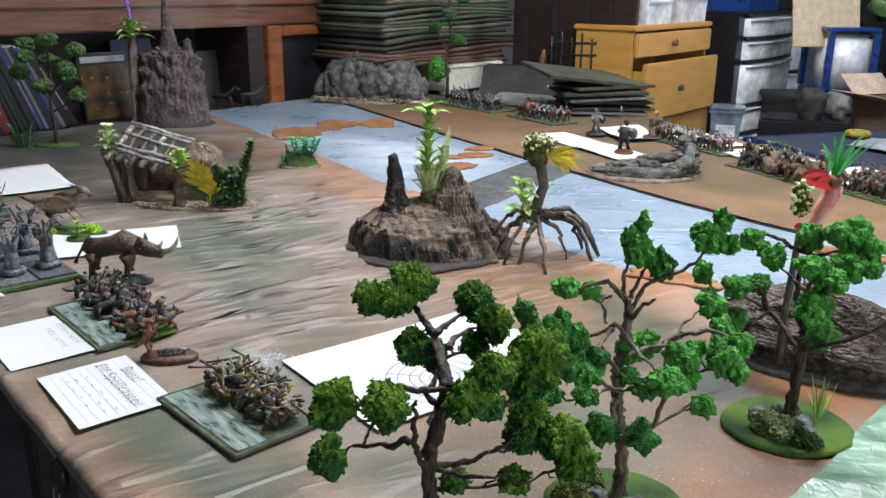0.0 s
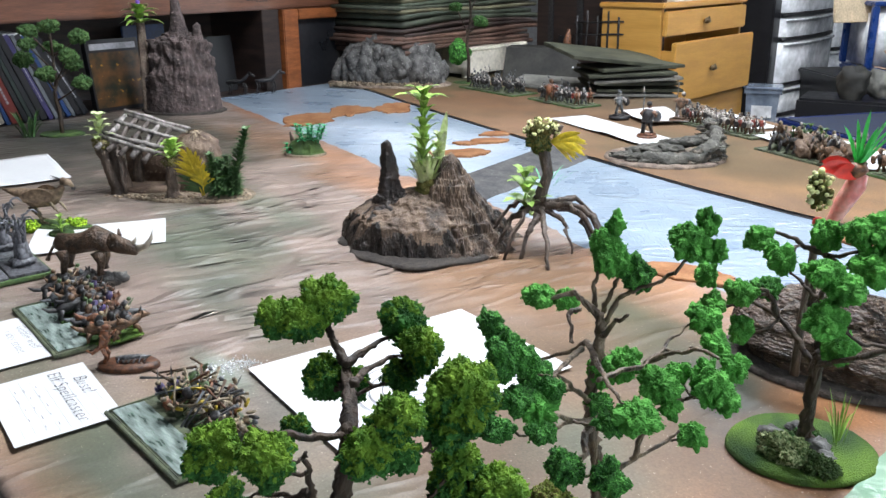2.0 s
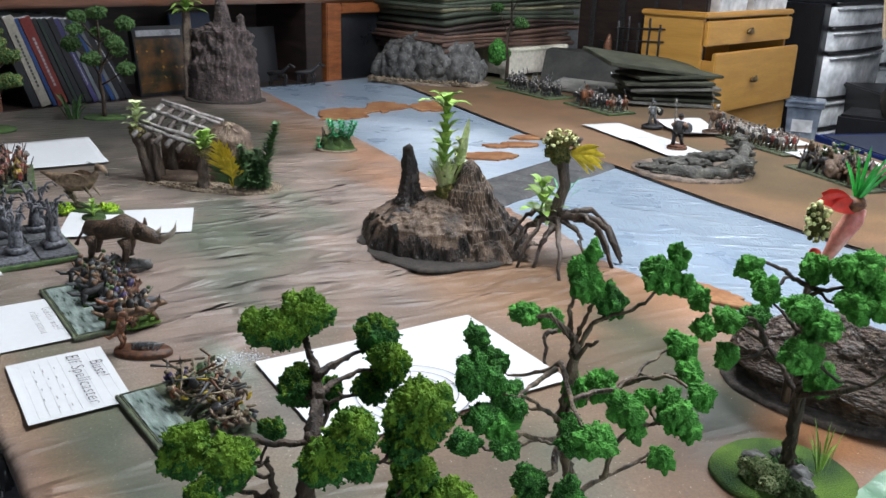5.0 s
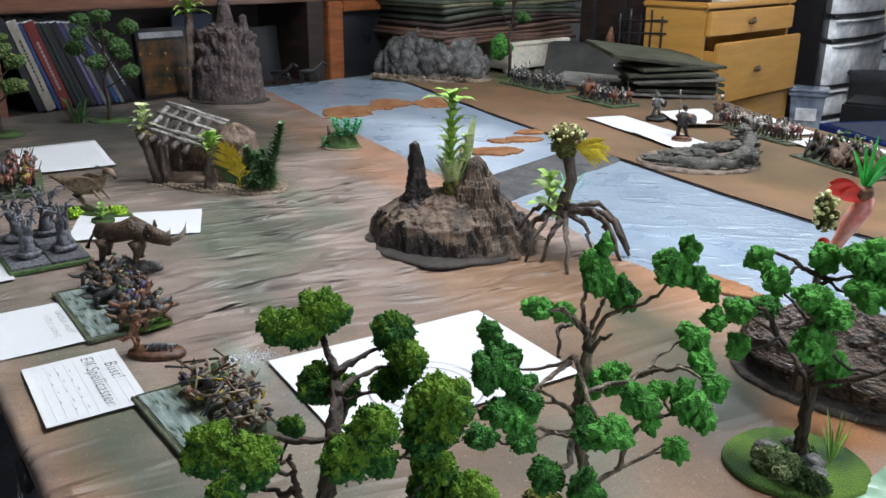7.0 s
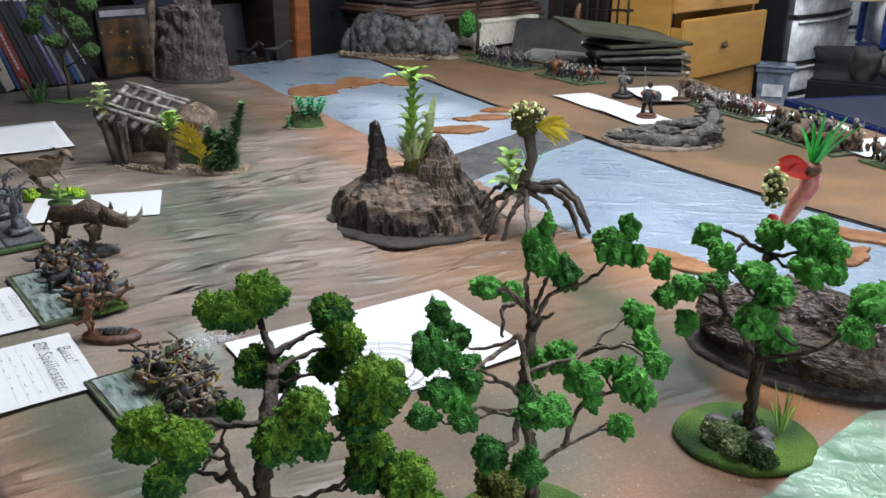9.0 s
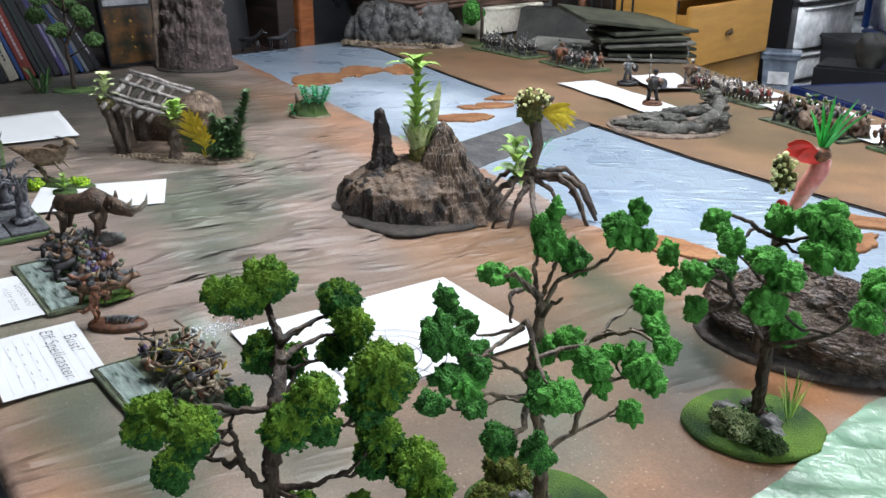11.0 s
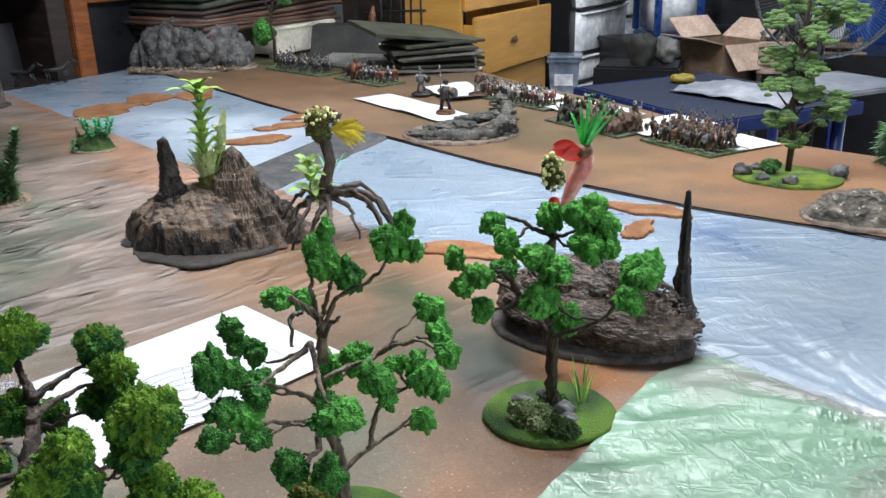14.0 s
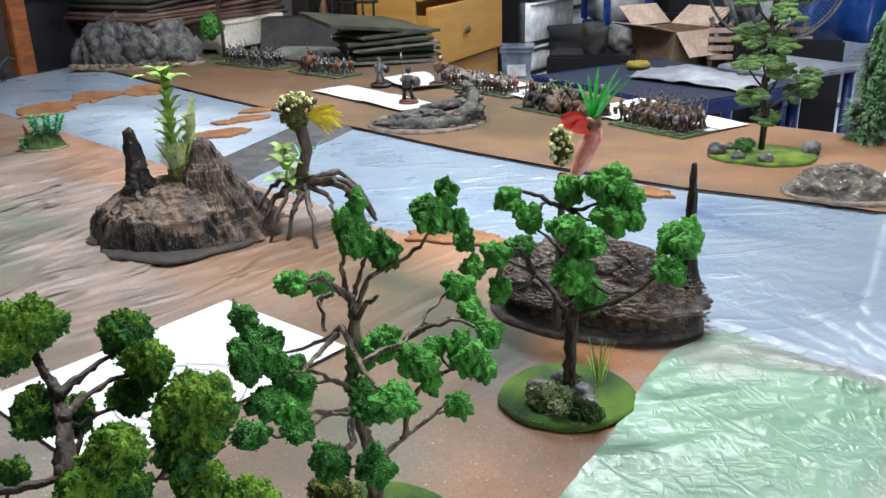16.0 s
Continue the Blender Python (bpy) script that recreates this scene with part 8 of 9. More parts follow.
# picture box standing face out
pb = thing("picture_box", SHELF @ pose(0.40, 0.03, -0.004, -8, 0, 0), "boxed game with dark and orange cover art", "box")
part("carton", Build().box(0, 0.18, 0, 0.03, 0, 0.225, 0, 0.002), "spine_4", pb, smooth=False)
part("cover_art", Build().box(0.006, 0.174, -0.0012, 0.0002, 0.012, 0.185), "art", pb, "dark green and orange cover art", smooth=False)
part("title_band", Build().box(0.012, 0.168, -0.0012, 0.0002, 0.193, 0.212), "greyink", pb, smooth=False)
single("wall_card", Build().box(0, 0.2, 0, 0.012, 0, 0.20, 0, 0.002), "spine_4", "dark rulebook standing upright in the shelf", "book", SHELF @ pose(0.80, 0.12, -0.004, -6, 0, 0), smooth=False)
single("wall_card", Build().box(0, 0.16, 0, 0.012, 0, 0.25, 0, 0.002), "spine_7", "dark blue rulebook standing upright in the shelf", "book", SHELF @ pose(0.62, 0.2, -0.004, -6, 0, 0), smooth=False)

# ---- stool with folded mats ----
ST = Matrix.Translation((-2.75, 2.75, 0)) @ pose(0, 0, 0, 0, 0, 99.2)
stool = thing("plastic_stool", ST @ pose(0, 0, -0.75), "white plastic stool under a stack of mats", "stool")
part("seat", Build().box(-0.08, 0.31, -0.036, 0.36, 0.855, 0.872, 0, 0.006), "white_pl", stool, smooth=False)
for x0, x1, y0, y1 in ((-0.075, 0.305, -0.034, -0.022), (-0.075, 0.305, 0.344, 0.356), (-0.075, -0.063, -0.022, 0.344), (0.293, 0.305, -0.022, 0.344)):
    part("apron", Build().box(x0, x1, y0, y1, 0.768, 0.857, 0, 0.003), "white_pl", stool, smooth=False)
for x, y in ((-0.05, 0.0), (0.28, 0.0), (-0.05, 0.33), (0.28, 0.33)):
    part("leg", Build().tube([(x, y, 0.0), (x, y, 0.86)], [0.02, 0.026], 10), "white_pl", stool, smooth=False)
random.seed(63)
z = 0.124
for i in range(20):
    h = random.uniform(0.012, 0.021)
    w = random.uniform(0.76, 0.86)
    x0 = -0.42 + random.uniform(-0.02, 0.02)
    b, n = Build(), 14
    prof = []
    for j in range(n + 1):
        t = j / n
        xx = x0 + w * t
        zz = z + 0.006 * math.sin(t * 5 + i) + 0.02 * max(0, abs(t - 0.55) - 0.3) * (-1.6)
        prof.append((xx, zz))
    verts = [(xx, yy, zz + dz) for yy, bul in ((0.0, 0), (-0.006, 1), (0.0, 2)) for xx, zz in prof for dz in ((0.0, h * 0.5, h)[bul],)]
    verts += [(xx, 0.45, zz) for xx, zz in prof] + [(xx, 0.45, zz + h) for xx, zz in prof]
    k = n + 1
    faces = []
    for j in range(n):
        faces += [(j, j + 1, k + j + 1, k + j), (k + j, k + j + 1, 2 * k + j + 1, 2 * k + j), (2 * k + j, 2 * k + j + 1, 4 * k + j + 1, 4 * k + j), (3 * k + j + 1, 3 * k + j, 4 * k + j, 4 * k + j + 1), (j + 1, j, 3 * k + j, 3 * k + j + 1)]
    faces += [(0, k, 2 * k, 4 * k, 3 * k), (n, 3 * k + n, 4 * k + n, 2 * k + n, k + n)]
    b.add(verts, faces)
    single("folded_mat", b, f"sheet_{(3 if i < 4 else 4 if i < 6 else (i * 7) % 3)}", ("brown" if i < 6 else "dark green") + " folded gaming mat in the stack on the stool", "folded mat", ST.copy(), "stack of folded mats")
    z += h + 0.0015

# ---- terrain boards, ruin, support ----
BP = Matrix.Translation((-2.02, 2.80, 0.008)) @ pose(0, 0, 0, 0, 0, 62)
random.seed(64)
z = 0.0
for i in range(6):
    ob = single("terrain_board", Build().box(-0.15, 0.15, -0.11, 0.11, 0, 0.010, 0, 0.002), "board" if i % 3 else "boardlite", "dark grey terrain board in a loose pile", "terrain board", BP @ pose(random.uniform(-0.02, 0.02), random.uniform(-0.015, 0.015), z, random.uniform(-2, 2), random.uniform(-2, 2), random.uniform(-9, 9)), "pile of terrain boards", smooth=False)
    z += 0.0175
single("terrain_board", Build().box(-0.19, 0.19, -0.14, 0.14, 0, 0.012, 0, 0.002), "board", "large olive terrain board on top of the pile", "terrain board", BP @ pose(-0.05, 0.05, z + 0.014, 5, 7, 4), "pile of terrain boards", smooth=False)
wedge = Build()
wedge.add([(-0.2, -0.05, 0), (0.2, -0.05, 0), (0.2, 0.16, 0), (-0.2, 0.16, 0), (-0.2, 0.03, 0.12), (0.02, 0.0, 0.12), (0.02, 0.14, 0.12), (-0.2, 0.14, 0.12)], [(0, 3, 2, 1), (0, 1, 5, 4), (1, 2, 6, 5), (2, 3, 7, 6), (3, 0, 4, 7), (4, 5, 6, 7)])
ws = thing("slope_block", pose(-2.41, 2.86, 0.008, 0, 0, 35), "dark grey sloped terrain block with a white label", "terrain block")
part("block", wedge, "boarddark", ws, smooth=False)
part("price_label", Build().box(-0.012, 0.012, -0.012, 0.012, 0, 0.001, 0, 0, pose(0.08, -0.022, 0.058, 60, 25, 0)), "paper", ws, smooth=False)
single("grey_board", Build().box(-0.2, 0.2, -0.12, 0.12, 0, 0.012, 0, 0.003), "boardlite", "pale grey terrain board lying behind the regiment", "terrain board", pose(-2.28, 2.80, 0.01, 4, 3, 25), smooth=False)
ru = thing("ruined_house", pose(-2.36, 2.975, 0.008, 0, 0, 9), "dark ruined model house with a bare fence", "model house")
random.seed(65)
part("wall", Build().box(-0.24, 0.31, 0.0, 0.03, 0, 0.42, 0, 0.006), "wood_dark", ru, smooth=False)
part("roof", Build().add([(-0.26, -0.03, 0.42), (0.29, -0.03, 0.42), (0.29, 0.05, 0.42), (-0.26, 0.05, 0.42), (-0.22, 0.02, 0.52), (0.22, 0.02, 0.50)], [(0, 1, 5, 4), (2, 3, 4, 5), (1, 2, 5), (3, 0, 4), (3, 2, 1, 0)]), "fig_dark", ru, smooth=False)
for x0, x1 in ((-0.18, -0.155), (-0.05, -0.02), (0.1, 0.12), (0.2, 0.215)):
    part("timber", Build().box(x0, x1, -0.008, 0.0, 0, 0.42, 0, 0.003), "fig_dark", ru, smooth=False)
part("doorway", Build().box(-0.13, -0.07, -0.004, 0.0, 0.02, 0.16), "blackpl", ru, smooth=False)
for i in range(5):
    part("fence_post", Build().tube(bend((-0.02 + i * 0.045, -0.045, 0.11), (-0.02 + i * 0.045, -0.045, 0.24 + 0.02 * (i % 2)), 0, 0.004, 4, i), 0.0045, 6), "fig_dark", ru)
for zf in (0.17, 0.215):
    part("fence_rail", Build().tube(bend((-0.03, -0.045, zf), (0.18, -0.045, zf + 0.01), 0, 0.006, 6, zf), 0.0035, 6), "fig_dark", ru)
part("ledge", Build().box(-0.05, 0.22, -0.07, 0.0, 0.0, 0.11, 0, 0.006), "wood_dark", ru, smooth=False)
part("figure_post", Build().tube([(-0.05, -0.06, 0.10), (-0.05, -0.06, 0.15), (-0.045, -0.06, 0.19)], [0.02, 0.015, 0.006], 8, 0, 0.4), "fig_rust", ru)

# ---- chest of drawers ----
CH = Matrix.Translation((-2.04, 3.04, -0.75)) @ pose(0, 0, 0, 0, 0, 99.2)
ch = thing("chest_of_drawers", CH, "yellow pine chest of drawers with two drawers pulled out", "chest of drawers")
part("left_side", Build().box(-0.055, -0.035, 0.0, 0.24, 0, 1.03, 0, 0.002), "pine", ch, smooth=False)
part("right_side", Build().box(0.61, 0.63, 0.0, 0.24, 0, 1.03, 0, 0.002), "pine", ch, smooth=False)
part("back", Build().box(-0.035, 0.61, 0.23, 0.24, 0, 1.03), "pine", ch, smooth=False)
part("top", Build().box(-0.065, 0.64, -0.015, 0.25, 1.03, 1.05, 0, 0.005), "pine", ch, smooth=False)
for z0, z1, out in ((0.935, 1.022, 0.0), (0.70, 0.915, 0.04), (0.475, 0.69, 0.02), (0.30, 0.465, 0.0), (0.12, 0.29, 0.0)):
    dr = part("drawer", Build().box(-0.048, 0.622, -0.02 - out, -0.002 - out, z0, z1, 0, 0.004), "pine", ch, "pulled-out drawer" if out else "", smooth=False)
    part("drawer_box", Build().box(-0.025, 0.595, -0.002 - out, 0.2 - out, z0 + 0.01, z0 + 0.016).box(-0.025, -0.015, -0.002 - out, 0.2 - out, z0 + 0.016, z1 - 0.03).box(0.585, 0.595, -0.002 - out, 0.2 - out, z0 + 0.016, z1 - 0.03), "pine", dr, smooth=False)
    zc = (z0 + z1) / 2
    hd = Build()
    hd.ball((0.25, -0.032 - out, zc), (0.022, 0.008, 0.012), 2, 0).box(0.243, 0.257, -0.03 - out, -0.019 - out, zc - 0.006, zc + 0.006, 0, 0.002)
    hd.tube([(0.225, -0.03 - out, zc - 0.006), (0.25, -0.036 - out, zc + 0.012), (0.275, -0.03 - out, zc - 0.006)], 0.004, 6)
    part("handle", hd, "brass", dr, "dark brass handle")


def storage_box(name, m, w, d, h, body, lid, label, rim=0.012):
    t = thing(name, m, label, "storage box", "stacked storage boxes")
    b = Build()
    b.add([(-w / 2 * 0.94, -d / 2 * 0.94, 0), (w / 2 * 0.94, -d / 2 * 0.94, 0), (w / 2 * 0.94, d / 2 * 0.94, 0), (-w / 2 * 0.94, d / 2 * 0.94, 0), (-w / 2, -d / 2, h), (w / 2, -d / 2, h), (w / 2, d / 2, h), (-w / 2, d / 2, h)],
          [(0, 3, 2, 1), (0, 1, 5, 4), (1, 2, 6, 5), (2, 3, 7, 6), (3, 0, 4, 7), (4, 5, 6, 7)])
    part("tub", b, body, t, smooth=False)
    part("lid", Build().box(-w / 2 - rim, w / 2 + rim, -d / 2 - rim, d / 2 + rim, h + 0.0005, h + 0.022, 0, 0.006), lid, t, smooth=False)
    part("rib", Build().box(-w / 2 * 0.8, w / 2 * 0.8, -d / 2 - 0.003, -d / 2 * 0.97, h * 0.45, h * 0.52, 0, 0.003), body, t, smooth=False)
    return t


storage_box("storage_box", CH @ pose(0.16, 0.11, 1.051), 0.22, 0.22, 0.17, "clear", "blackpl", "cloudy plastic storage box on the chest")
storage_box("storage_box", CH @ pose(0.46, 0.11, 1.051), 0.30, 0.22, 0.19, "clear", "fig_green", "cloudy plastic box with green rim on the chest")


def drawer_tower(name, m, w, d, rows, label, frame_mat="blackpl"):
    t = thing(name, m, label, "drawer tower", "plastic drawer towers")
    z = 0.0
    total = sum(rows)
    part("frame", Build().box(-w / 2 - 0.08, -w / 2, -d / 2 + 0.02, d / 2, 0, total, 0, 0.004).box(w / 2, w / 2 + 0.02, -d / 2 + 0.02, d / 2, 0, total, 0, 0.004).box(-w / 2, w / 2, d / 2 - 0.02, d / 2, 0, total).box(-w / 2 - 0.02, w / 2 + 0.02, -d / 2 + 0.01, d / 2, total, total + 0.015, 0, 0.004), frame_mat, t, smooth=False)
    for h in rows:
        b, n = Build(), 10
        xs = [-w / 2 + w * k / n for k in range(n + 1)]
        ys = [-d / 2 - 0.035 * (1 - (2 * k / n - 1) ** 2) for k in range(n + 1)]
        b.add([(x, y, z + 0.012) for x, y in zip(xs, ys)] + [(x, y - 0.006, z + h - 0.014) for x, y in zip(xs, ys)] + [(x, d / 2 - 0.03, z + 0.012) for x in xs] + [(x, d / 2 - 0.03, z + h - 0.014) for x in xs],
              [(k, k + 1, n + 2 + k, n + 1 + k) for k in range(n)] + [(n + 1 + k, n + 2 + k, 3 * n + 4 + k, 3 * n + 3 + k) for k in range(n)] + [(0, n + 1, 3 * n + 3, 2 * n + 2), (n, 3 * n + 2, 4 * n + 3, 2 * n + 1)])
        dr = part("drawer", b, "clear", t)
        part("pull_lip", Build().tube([(x, y - 0.008, z + h - 0.02) for x, y in zip(xs, ys)], 0.007, 6), "clear", dr)
        z += h
        part("divider", Build().tube([(x, y + 0.004, z) for x, y in zip(xs, ys)], 0.009, 6), frame_mat, t)
    return t


TW = Matrix.Translation((-2.07, 3.02, -0.75)) @ pose(0, 0, 0, 0, 0, 99.2)
drawer_tower("drawer_tower", TW @ pose(1.34, 0.13, 0), 0.64, 0.40, [0.26, 0.26, 0.135, 0.20, 0.105, 0.105], "black-framed plastic drawer tower with cloudy drawers")
drawer_tower("drawer_tower", TW @ pose(2.02, 0.17, 0), 0.36, 0.36, [0.28, 0.25, 0.22, 0.20, 0.11], "second plastic drawer tower behind the first")
storage_box("storage_box", TW @ pose(1.27, 0.13, 1.081), 0.42, 0.36, 0.2, "bluepl", "bluepl", "blue plastic storage box on the drawer tower")
bn = thing("clear_bin", pose(-2.055, 3.74, -0.232, 0, 0, 30), "cloudy plastic tub with a lid standing beside the chest", "bin")
b = Build()
for z0, z1, w in ((0.0, 0.15, 0.066), (0.15, 0.165, 0.074)):
    b.add([(x * w * k, y * w * 0.8 * k, z) for z, k in ((z0, 0.86 if z0 == 0 else 1.0), (z1, 1.0)) for x, y in ((-1, -1), (1, -1), (1, 1), (-1, 1))],
          [(3, 2, 1, 0), (4, 5, 6, 7), (0, 1, 5, 4), (1, 2, 6, 5), (2, 3, 7, 6), (3, 0, 4, 7)])
part("tub", b, "smoky", bn, smooth=False)
part("lid", Build().box(-0.078, 0.078, -0.064, 0.064, 0.1655, 0.178, 0, 0.005), "smoky", bn, "cloudy plastic lid", smooth=False)
part("label", Build().box(-0.04, 0.04, -0.0535, -0.0505, 0.05, 0.10), "clear", bn, smooth=False)
single("bag_stand", Build().box(-0.10, 0.10, -0.09, 0.09, 0, 0.517, 0, 0.01), "blackpl", "black crate under the cloudy tub", "crate", pose(-2.055, 3.74, -0.75, 0, 0, 30), smooth=False)
single("beige_board", Build().box(-0.17, 0.17, 0, 0.012, 0, 0.34, 0, 0.003), "beige", "beige board leaning on the storage boxes", "board", Matrix.Translation((-1.86, 4.19, 0.19)) @ pose(0, 0, 0, -12, 0, 62), smooth=False)
storage_box("storage_box", pose(-1.90, 4.25, -0.75, 0, 0, 55), 0.36, 0.36, 0.35, "blackpl", "blackpl", "black storage box at the bottom of a stack")
storage_box("storage_box", pose(-1.90, 4.25, -0.377, 0, 0, 55), 0.36, 0.36, 0.33, "blackpl", "blackpl", "black storage box in the middle of a stack")
cbx = thing("storage_box", pose(-1.85, 4.29, -0.024, 0, 0, 48), "cloudy storage box with a blue frame on a stack", "storage box", "stacked storage boxes")
part("tub", Build().box(-0.095, 0.095, -0.13, 0.13, 0.02, 0.27, 0, 0.02), "clear", cbx)
part("base_band", Build().box(-0.11, 0.11, -0.145, 0.145, 0.0, 0.028, 0, 0.008), "bluepl", cbx, "blue base band", smooth=False)
for x, y in ((-0.10, -0.135), (0.10, -0.135), (-0.10, 0.135), (0.10, 0.135)):
    part("corner_post", Build().box(x - 0.014, x + 0.014, y - 0.012, y + 0.012, 0.0285, 0.28, 0, 0.004), "bluepl", cbx, "blue corner post", smooth=False)
part("lid", Build().box(-0.115, 0.115, -0.15, 0.15, 0.2805, 0.30, 0, 0.006), "bluepl", cbx, "blue lid", smooth=False)
storage_box("storage_box", pose(-1.63, 4.62, -0.75, 0, 0, 50), 0.44, 0.4, 0.4, "blackpl", "blackpl", "black storage box at the bottom of a stack")
storage_box("storage_box", pose(-1.63, 4.62, -0.327, 0, 0, 50), 0.44, 0.4, 0.34, "blackpl", "blackpl", "black storage box in the middle of a stack")
storage_box("storage_box", pose(-1.63, 4.62, 0.036, 0, 0, 50), 0.40, 0.36, 0.24, "darkpane", "blackpl", "dark storage box on a stack")
single("green_pack", Build().ball((0, 0, 0.055), (0.12, 0.08, 0.06), 3, 0, 0.3, 1.6, 8), "leafdark", "green foil pack on the storage boxes", "pack", pose(-1.72, 4.5, 0.299, 0, 0, 45))

# ---- cardboard box, pouch, rack, navy table, fan, tarp ----
cb = thing("cardboard_box", pose(-1.44, 3.96, -0.75, 0, 0, -24), "open brown cardboard box with folded-out flaps", "cardboard box")
part("body", Build().box(-0.12, 0.12, -0.11, -0.106, 0, 0.77).box(-0.12, 0.12, 0.106, 0.11, 0, 0.77).box(-0.12, -0.116, -0.106, 0.106, 0, 0.77).box(0.116, 0.12, -0.106, 0.106, 0, 0.77).box(-0.116, 0.116, -0.106, 0.106, 0.5, 0.51), "cardin", cb, smooth=False)
for w, m in ((0.12, pose(0, -0.11, 0.77, -14, 0, 0) @ pose(0, -0.06, 0)), (0.106, pose(0.12, 0, 0.77, 0, 0, 90) @ pose(0, 0, 0, 48, 0, 0) @ pose(0, -0.065, 0)), (0.106, pose(-0.12, 0, 0.77, 0, 0, 90) @ pose(0, 0, 0, 38, 0, 0) @ pose(0, 0.065, 0)), (0.12, pose(0, 0.11, 0.77, 35, 0, 0) @ pose(0, 0.06, 0))):
    part("flap", Build().box(-w, w, -0.06, 0.06, 0, 0.004, 0, 0, m), "card", cb, smooth=False)
single("pouch", Build().ball((0, 0, 0.065), (0.06, 0.045, 0.07), 3, 0, 0.4, 1.6, 4), "boarddark", "dark brown pouch behind the navy table", "pouch", pose(-1.67, 3.70, -0.07))
single("grey_bag", Build().ball((0, 0, 0.05), (0.055, 0.045, 0.055), 3, 0, 0.45, 2.2, 6), "boardlite", "crumpled grey plastic bag beside the pouch", "bag", pose(-1.60, 3.78, -0.06))
single("pouch_stand", Build().box(-0.17, 0.17, -0.12, 0.12, 0, 0.685, 0, 0.01), "blackpl", "black crate under the pouch", "crate", pose(-1.70, 3.75, -0.75, 0, 0, 20), smooth=False)
rk = thing("wooden_rack", pose(-1.10, 3.98, -0.75, 0, 0, 25), "slatted pale wooden rack with dark crates", "rack")
part("crate", Build().box(-0.19, 0.19, 0.02, 0.3, 0, 0.74, 0, 0.01), "blackpl", rk, smooth=False)
random.seed(66)
for k in range(4):
    part("slat", Build().box(-0.19, 0.2, -0.02, -0.004, 0.66 + k * 0.034, 0.68 + k * 0.034, 0, 0.002), "card", rk, smooth=False)
for k in range(6):
    part("upright", Build().box(-0.185 + k * 0.07, -0.165 + k * 0.07, -0.004, 0.012, 0, 0.80, 0, 0.002), "fig_bone", rk, smooth=False)
jk = Build()
for k in range(26):
    p0 = Vector((random.uniform(-0.16, 0.16), random.uniform(0.05, 0.28), 0.76))
    jk.tube([p0, p0 + Vector((random.uniform(-0.06, 0.06), random.uniform(-0.05, 0.05), random.uniform(0.02, 0.12)))], random.uniform(0.003, 0.012), 6)
part("odds_and_ends", jk, "fig_steel", rk)

nt = thing("navy_table", pose(-1.138, 3.138, -0.735, 0, 0, -24), "low folding table with navy felt top and blue legs", "table")
part("felt_top", Build().box(-0.33, 0.33, -0.28, 0.30, 0.665, 0.69, 0, 0.008), "navy", nt, smooth=False)
part("edge_band", Build().box(-0.34, 0.34, -0.29, -0.28, 0.65, 0.69, 0, 0.003).box(0.33, 0.34, -0.28, 0.30, 0.65, 0.69, 0, 0.003).box(-0.34, -0.33, -0.28, 0.30, 0.65, 0.69, 0, 0.003), "bluerim", nt, smooth=False)
for x, y in ((-0.29, -0.24), (0.29, -0.24), (-0.29, 0.26), (0.29, 0.26)):
    part("leg", Build().tube([(x, y, -0.015), (x, y, 0.665)], 0.02, 10), "bluerim", nt)
cl = Build()
g = 16
cl.add([(-0.2 + 0.4 * i / g, -0.12 + 0.24 * j / g, 0.03 * math.exp(-((i / g - 0.4) ** 2 + (j / g - 0.5) ** 2) * 8) + 0.012 * noise.noise((i * 0.4, j * 0.4, 2)) + 0.008) for j in range(g + 1) for i in range(g + 1)],
       [(j * (g + 1) + i, j * (g + 1) + i + 1, (j + 1) * (g + 1) + i + 1, (j + 1) * (g + 1) + i) for j in range(g) for i in range(g)])
ob = single("grey_cloth", cl, "greycloth", "crumpled grey plastic sheet on the navy table", "cloth", pose(-1.03, 3.16, -0.043, 0, 0, -12))
ob.modifiers.new("thickness", "SOLIDIFY").thickness = 0.002
single("tape_roll", Build().tube([(0.03 * math.cos(6.2832 * k / 20), 0.03 * math.sin(6.2832 * k / 20), 0.014) for k in range(21)], 0.013, 8), "fig_yellow", "yellow roll of tape on the navy table", "tape", pose(-1.30, 3.29, -0.045))

wt = thing("side_table", pose(-0.83, 3.60, -0.743, 0, 0, -25), "small grey-topped side table with navy legs beyond the navy table", "side table")
part("top", Build().box(-0.24, 0.09, -0.16, 0.2, 0.67, 0.69, 0, 0.006), "greycloth", wt, smooth=False)
for x, y in ((-0.2, -0.13), (0.06, -0.13), (-0.2, 0.17), (0.06, 0.17)):
    part("leg", Build().tube([(x, y, 0), (x, y, 0.67)], 0.019, 8), "bluerim", wt)

fan = thing("pedestal_fan", pose(-1.00, 3.80, -0.73, 0, 0, 28), "grey pedestal fan with a round wire guard", "fan")
part("foot", Build().tube([(0, 0.05, 0), (0, 0.05, 0.03)], [0.18, 0.16], 24), "blackpl", fan)
part("pole", Build().tube([(0, 0.05, 0.03), (0, 0.05, 0.9)], 0.018, 10), "blackpl", fan)
part("motor", Build().tube([(0, 0.12, 0.98), (0, 0.02, 0.98)], [0.05, 0.07], 16), "blackpl", fan)
guard = Build()
for rr, yy in ((0.25, -0.01), (0.25, 0.03), (0.18, -0.03), (0.10, -0.04)):
    guard.tube([(rr * math.cos(6.2832 * k / 48), yy, 0.98 + rr * math.sin(6.2832 * k / 48)) for k in range(49)], 0.0045 if rr == 0.25 else 0.0015, 6)
part("guard", guard, "fig_steel", fan)
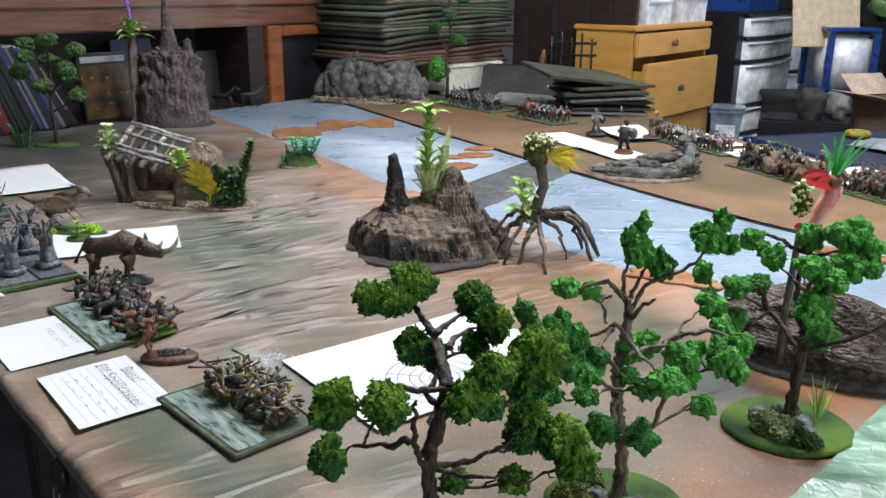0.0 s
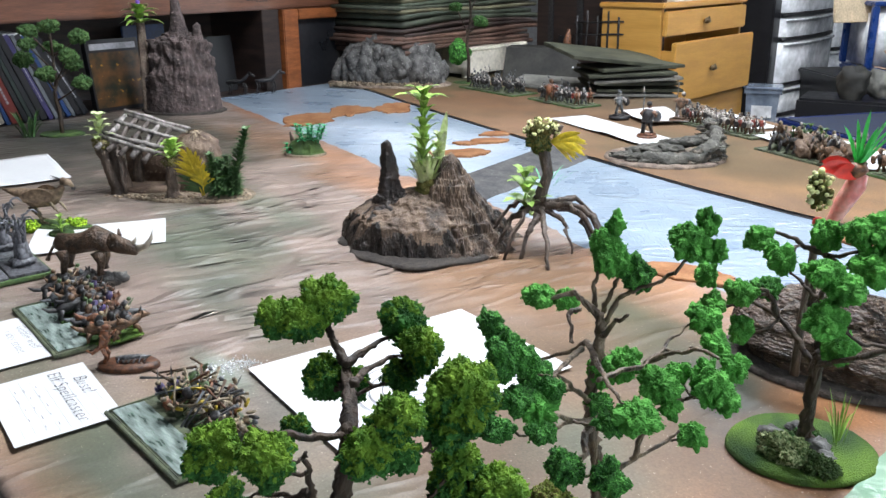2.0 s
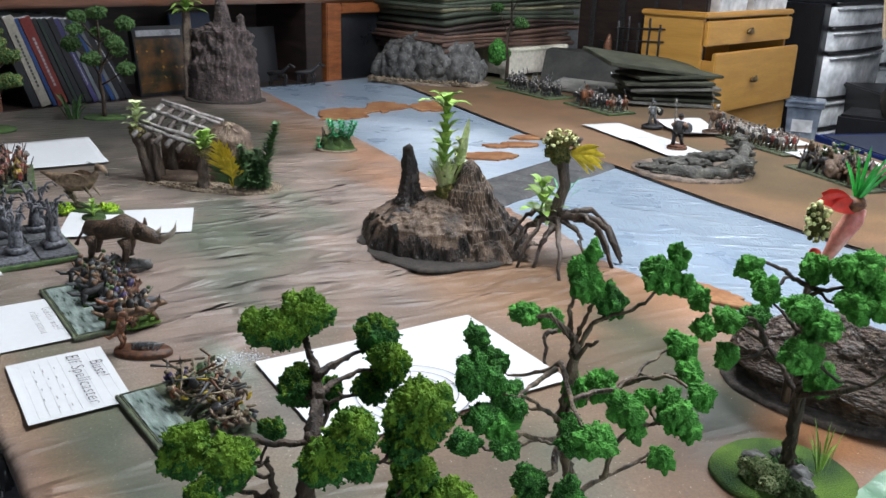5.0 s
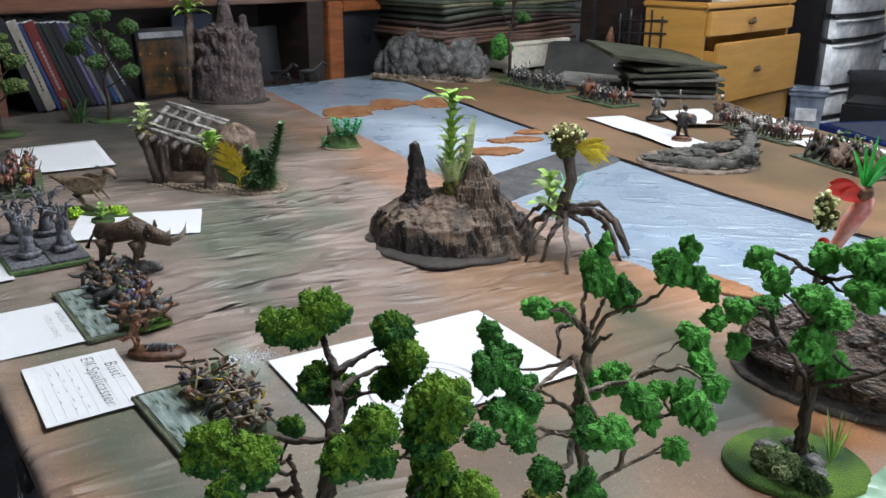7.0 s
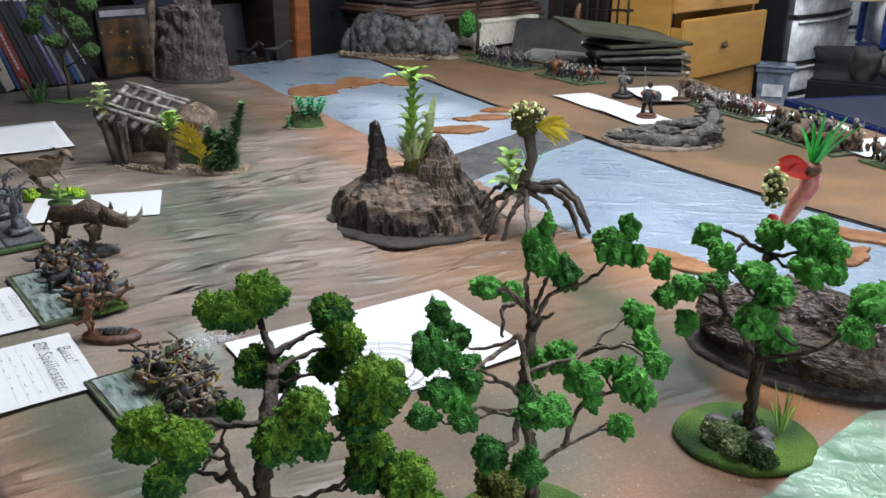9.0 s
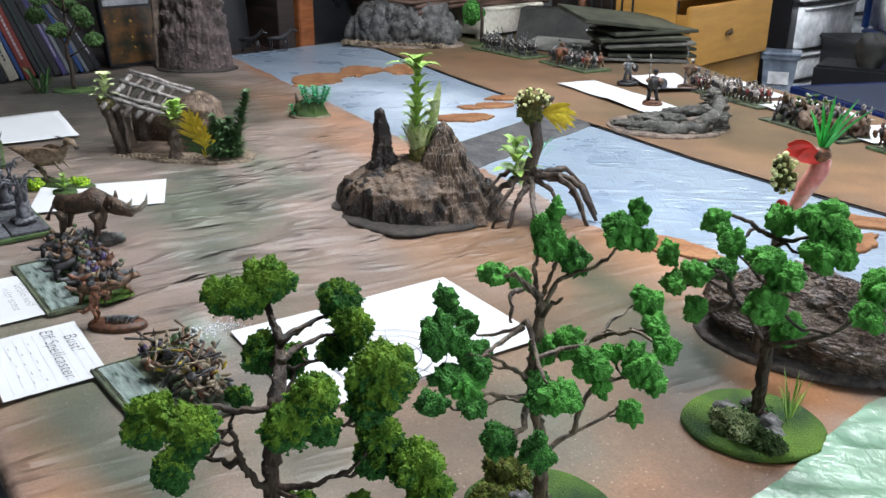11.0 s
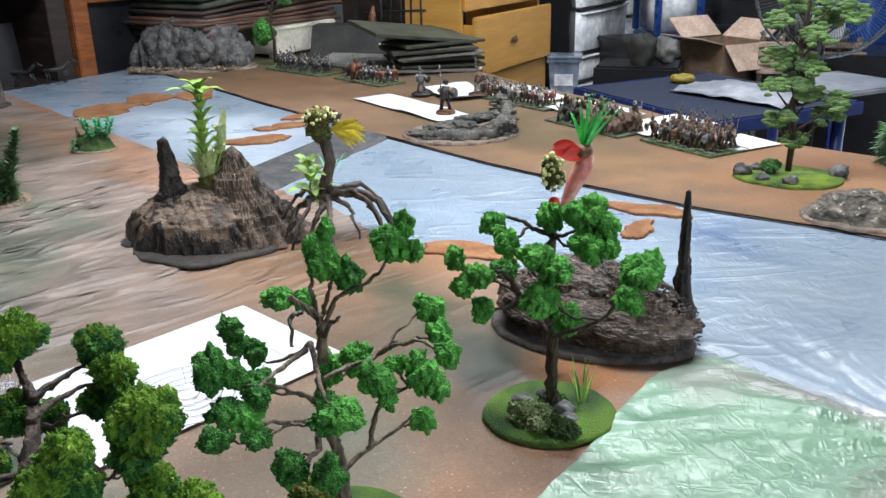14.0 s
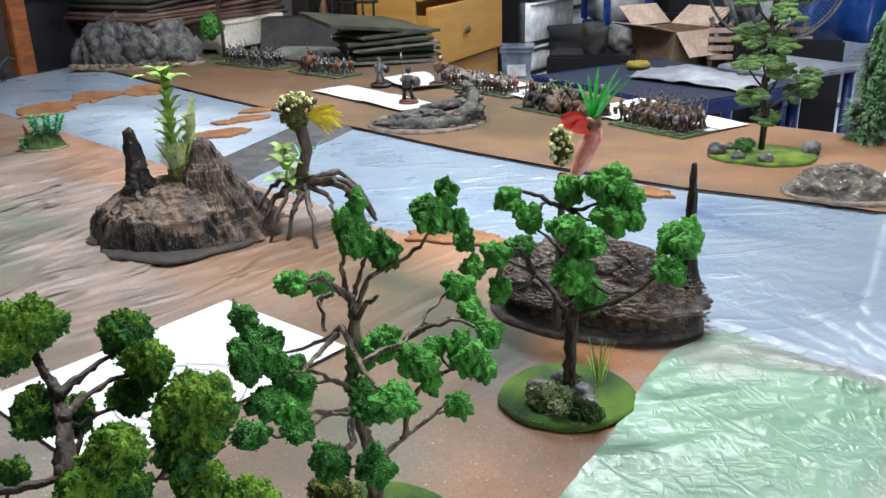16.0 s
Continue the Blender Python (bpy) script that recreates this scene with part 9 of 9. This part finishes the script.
spoke = Build().tube([(0.04, -0.045, 0), (0.17, -0.033, 0), (0.25, -0.01, 0)], 0.0009, 4).mesh("spoke", ["fig_steel"])
for k in range(120):
    ob = new("guard_wire", spoke)
    ob.parent = fan
    ob.matrix_local = Matrix.Translation((0, 0, 0.98)) @ pose(0, 0, 0, 0, 3 * k, 0)
for k in range(3):
    bl = Build()
    a = 2.0944 * k + 0.4
    bl.blade((0.03 * math.cos(a), 0.005, 0.98 + 0.03 * math.sin(a)), (0.21 * math.cos(a + 0.3), 0.008, 0.98 + 0.21 * math.sin(a + 0.3)), 0.07, 0, 0, Vector((-math.sin(a), 0.35, math.cos(a))), 6)
    part("fan_blade", bl, "clear", fan)
single("black_cabinet", Build().box(-0.2, 0.2, -0.18, 0.18, 0, 0.74, 0, 0.01), "blackpl", "low black cabinet beneath the fan", "cabinet", pose(-1.04, 4.14, -0.75, 0, 0, 20), smooth=False)
tp = Build()
nxx, nyy = 26, 20
tp.add([(-0.44 + 0.88 * i / nxx, 0.05 * math.sin(i * 0.9) + 0.06 * noise.noise((i * 0.3, j * 0.25, 1)), 0.65 + 1.15 * j / nyy) for j in range(nyy + 1) for i in range(nxx + 1)],
       [(j * (nxx + 1) + i, j * (nxx + 1) + i + 1, (j + 1) * (nxx + 1) + i + 1, (j + 1) * (nxx + 1) + i) for j in range(nyy) for i in range(nxx)])
ob = single("blue_tarp", tp, "tarp", "shiny dark blue tarpaulin hanging above the floor", "tarpaulin", pose(-0.83, 4.75, -0.75, 0, 0, 12))
ob.modifiers.new("thickness", "SOLIDIFY").thickness = 0.003
for k in range(11):
    single("floor_plank", Build().box(-1.3, 2.0, -0.13, 0.13, 0, 0.03, 0, 0.003), "plank", "pale weathered plank on the floor", "plank", pose(-0.35, 6.62 + k * 0.27, -0.75, 0, 0, -3), "planks on the floor", smooth=False)
# added backdrop: its near-black colour stands for the room's unlit depth
single("dark_curtain", Build().box(-3.85, -1.2, 5.3, 5.36, -0.75, 1.85), "darkpane", "added dark sheet standing in for the unlit back of the room", "curtain", smooth=False)

random.seed(67)
gs = thing("garden_shrub", pose(-0.30, 6.6, -0.72), "leafy green shrub outside the doorway", "shrub")
part("stem", Build().tube(bend((0, 0, 0), (0.05, 0, 0.8), 0, 0.05, 8, 1), taper(0.02, 0.01, 8), 8, 0, 0.3), "twig", gs)
for i in range(9):
    whorl_plant("leafy_shoot", (random.uniform(-0.15, 0.2), random.uniform(-0.1, 0.1), 0.35), random.uniform(0.4, 0.7), 0.16, 0.03, 7, gs, "leaf" if i % 2 else "leafdark", 400 + i, (random.uniform(-0.2, 0.2), 0), 6, 0.5)
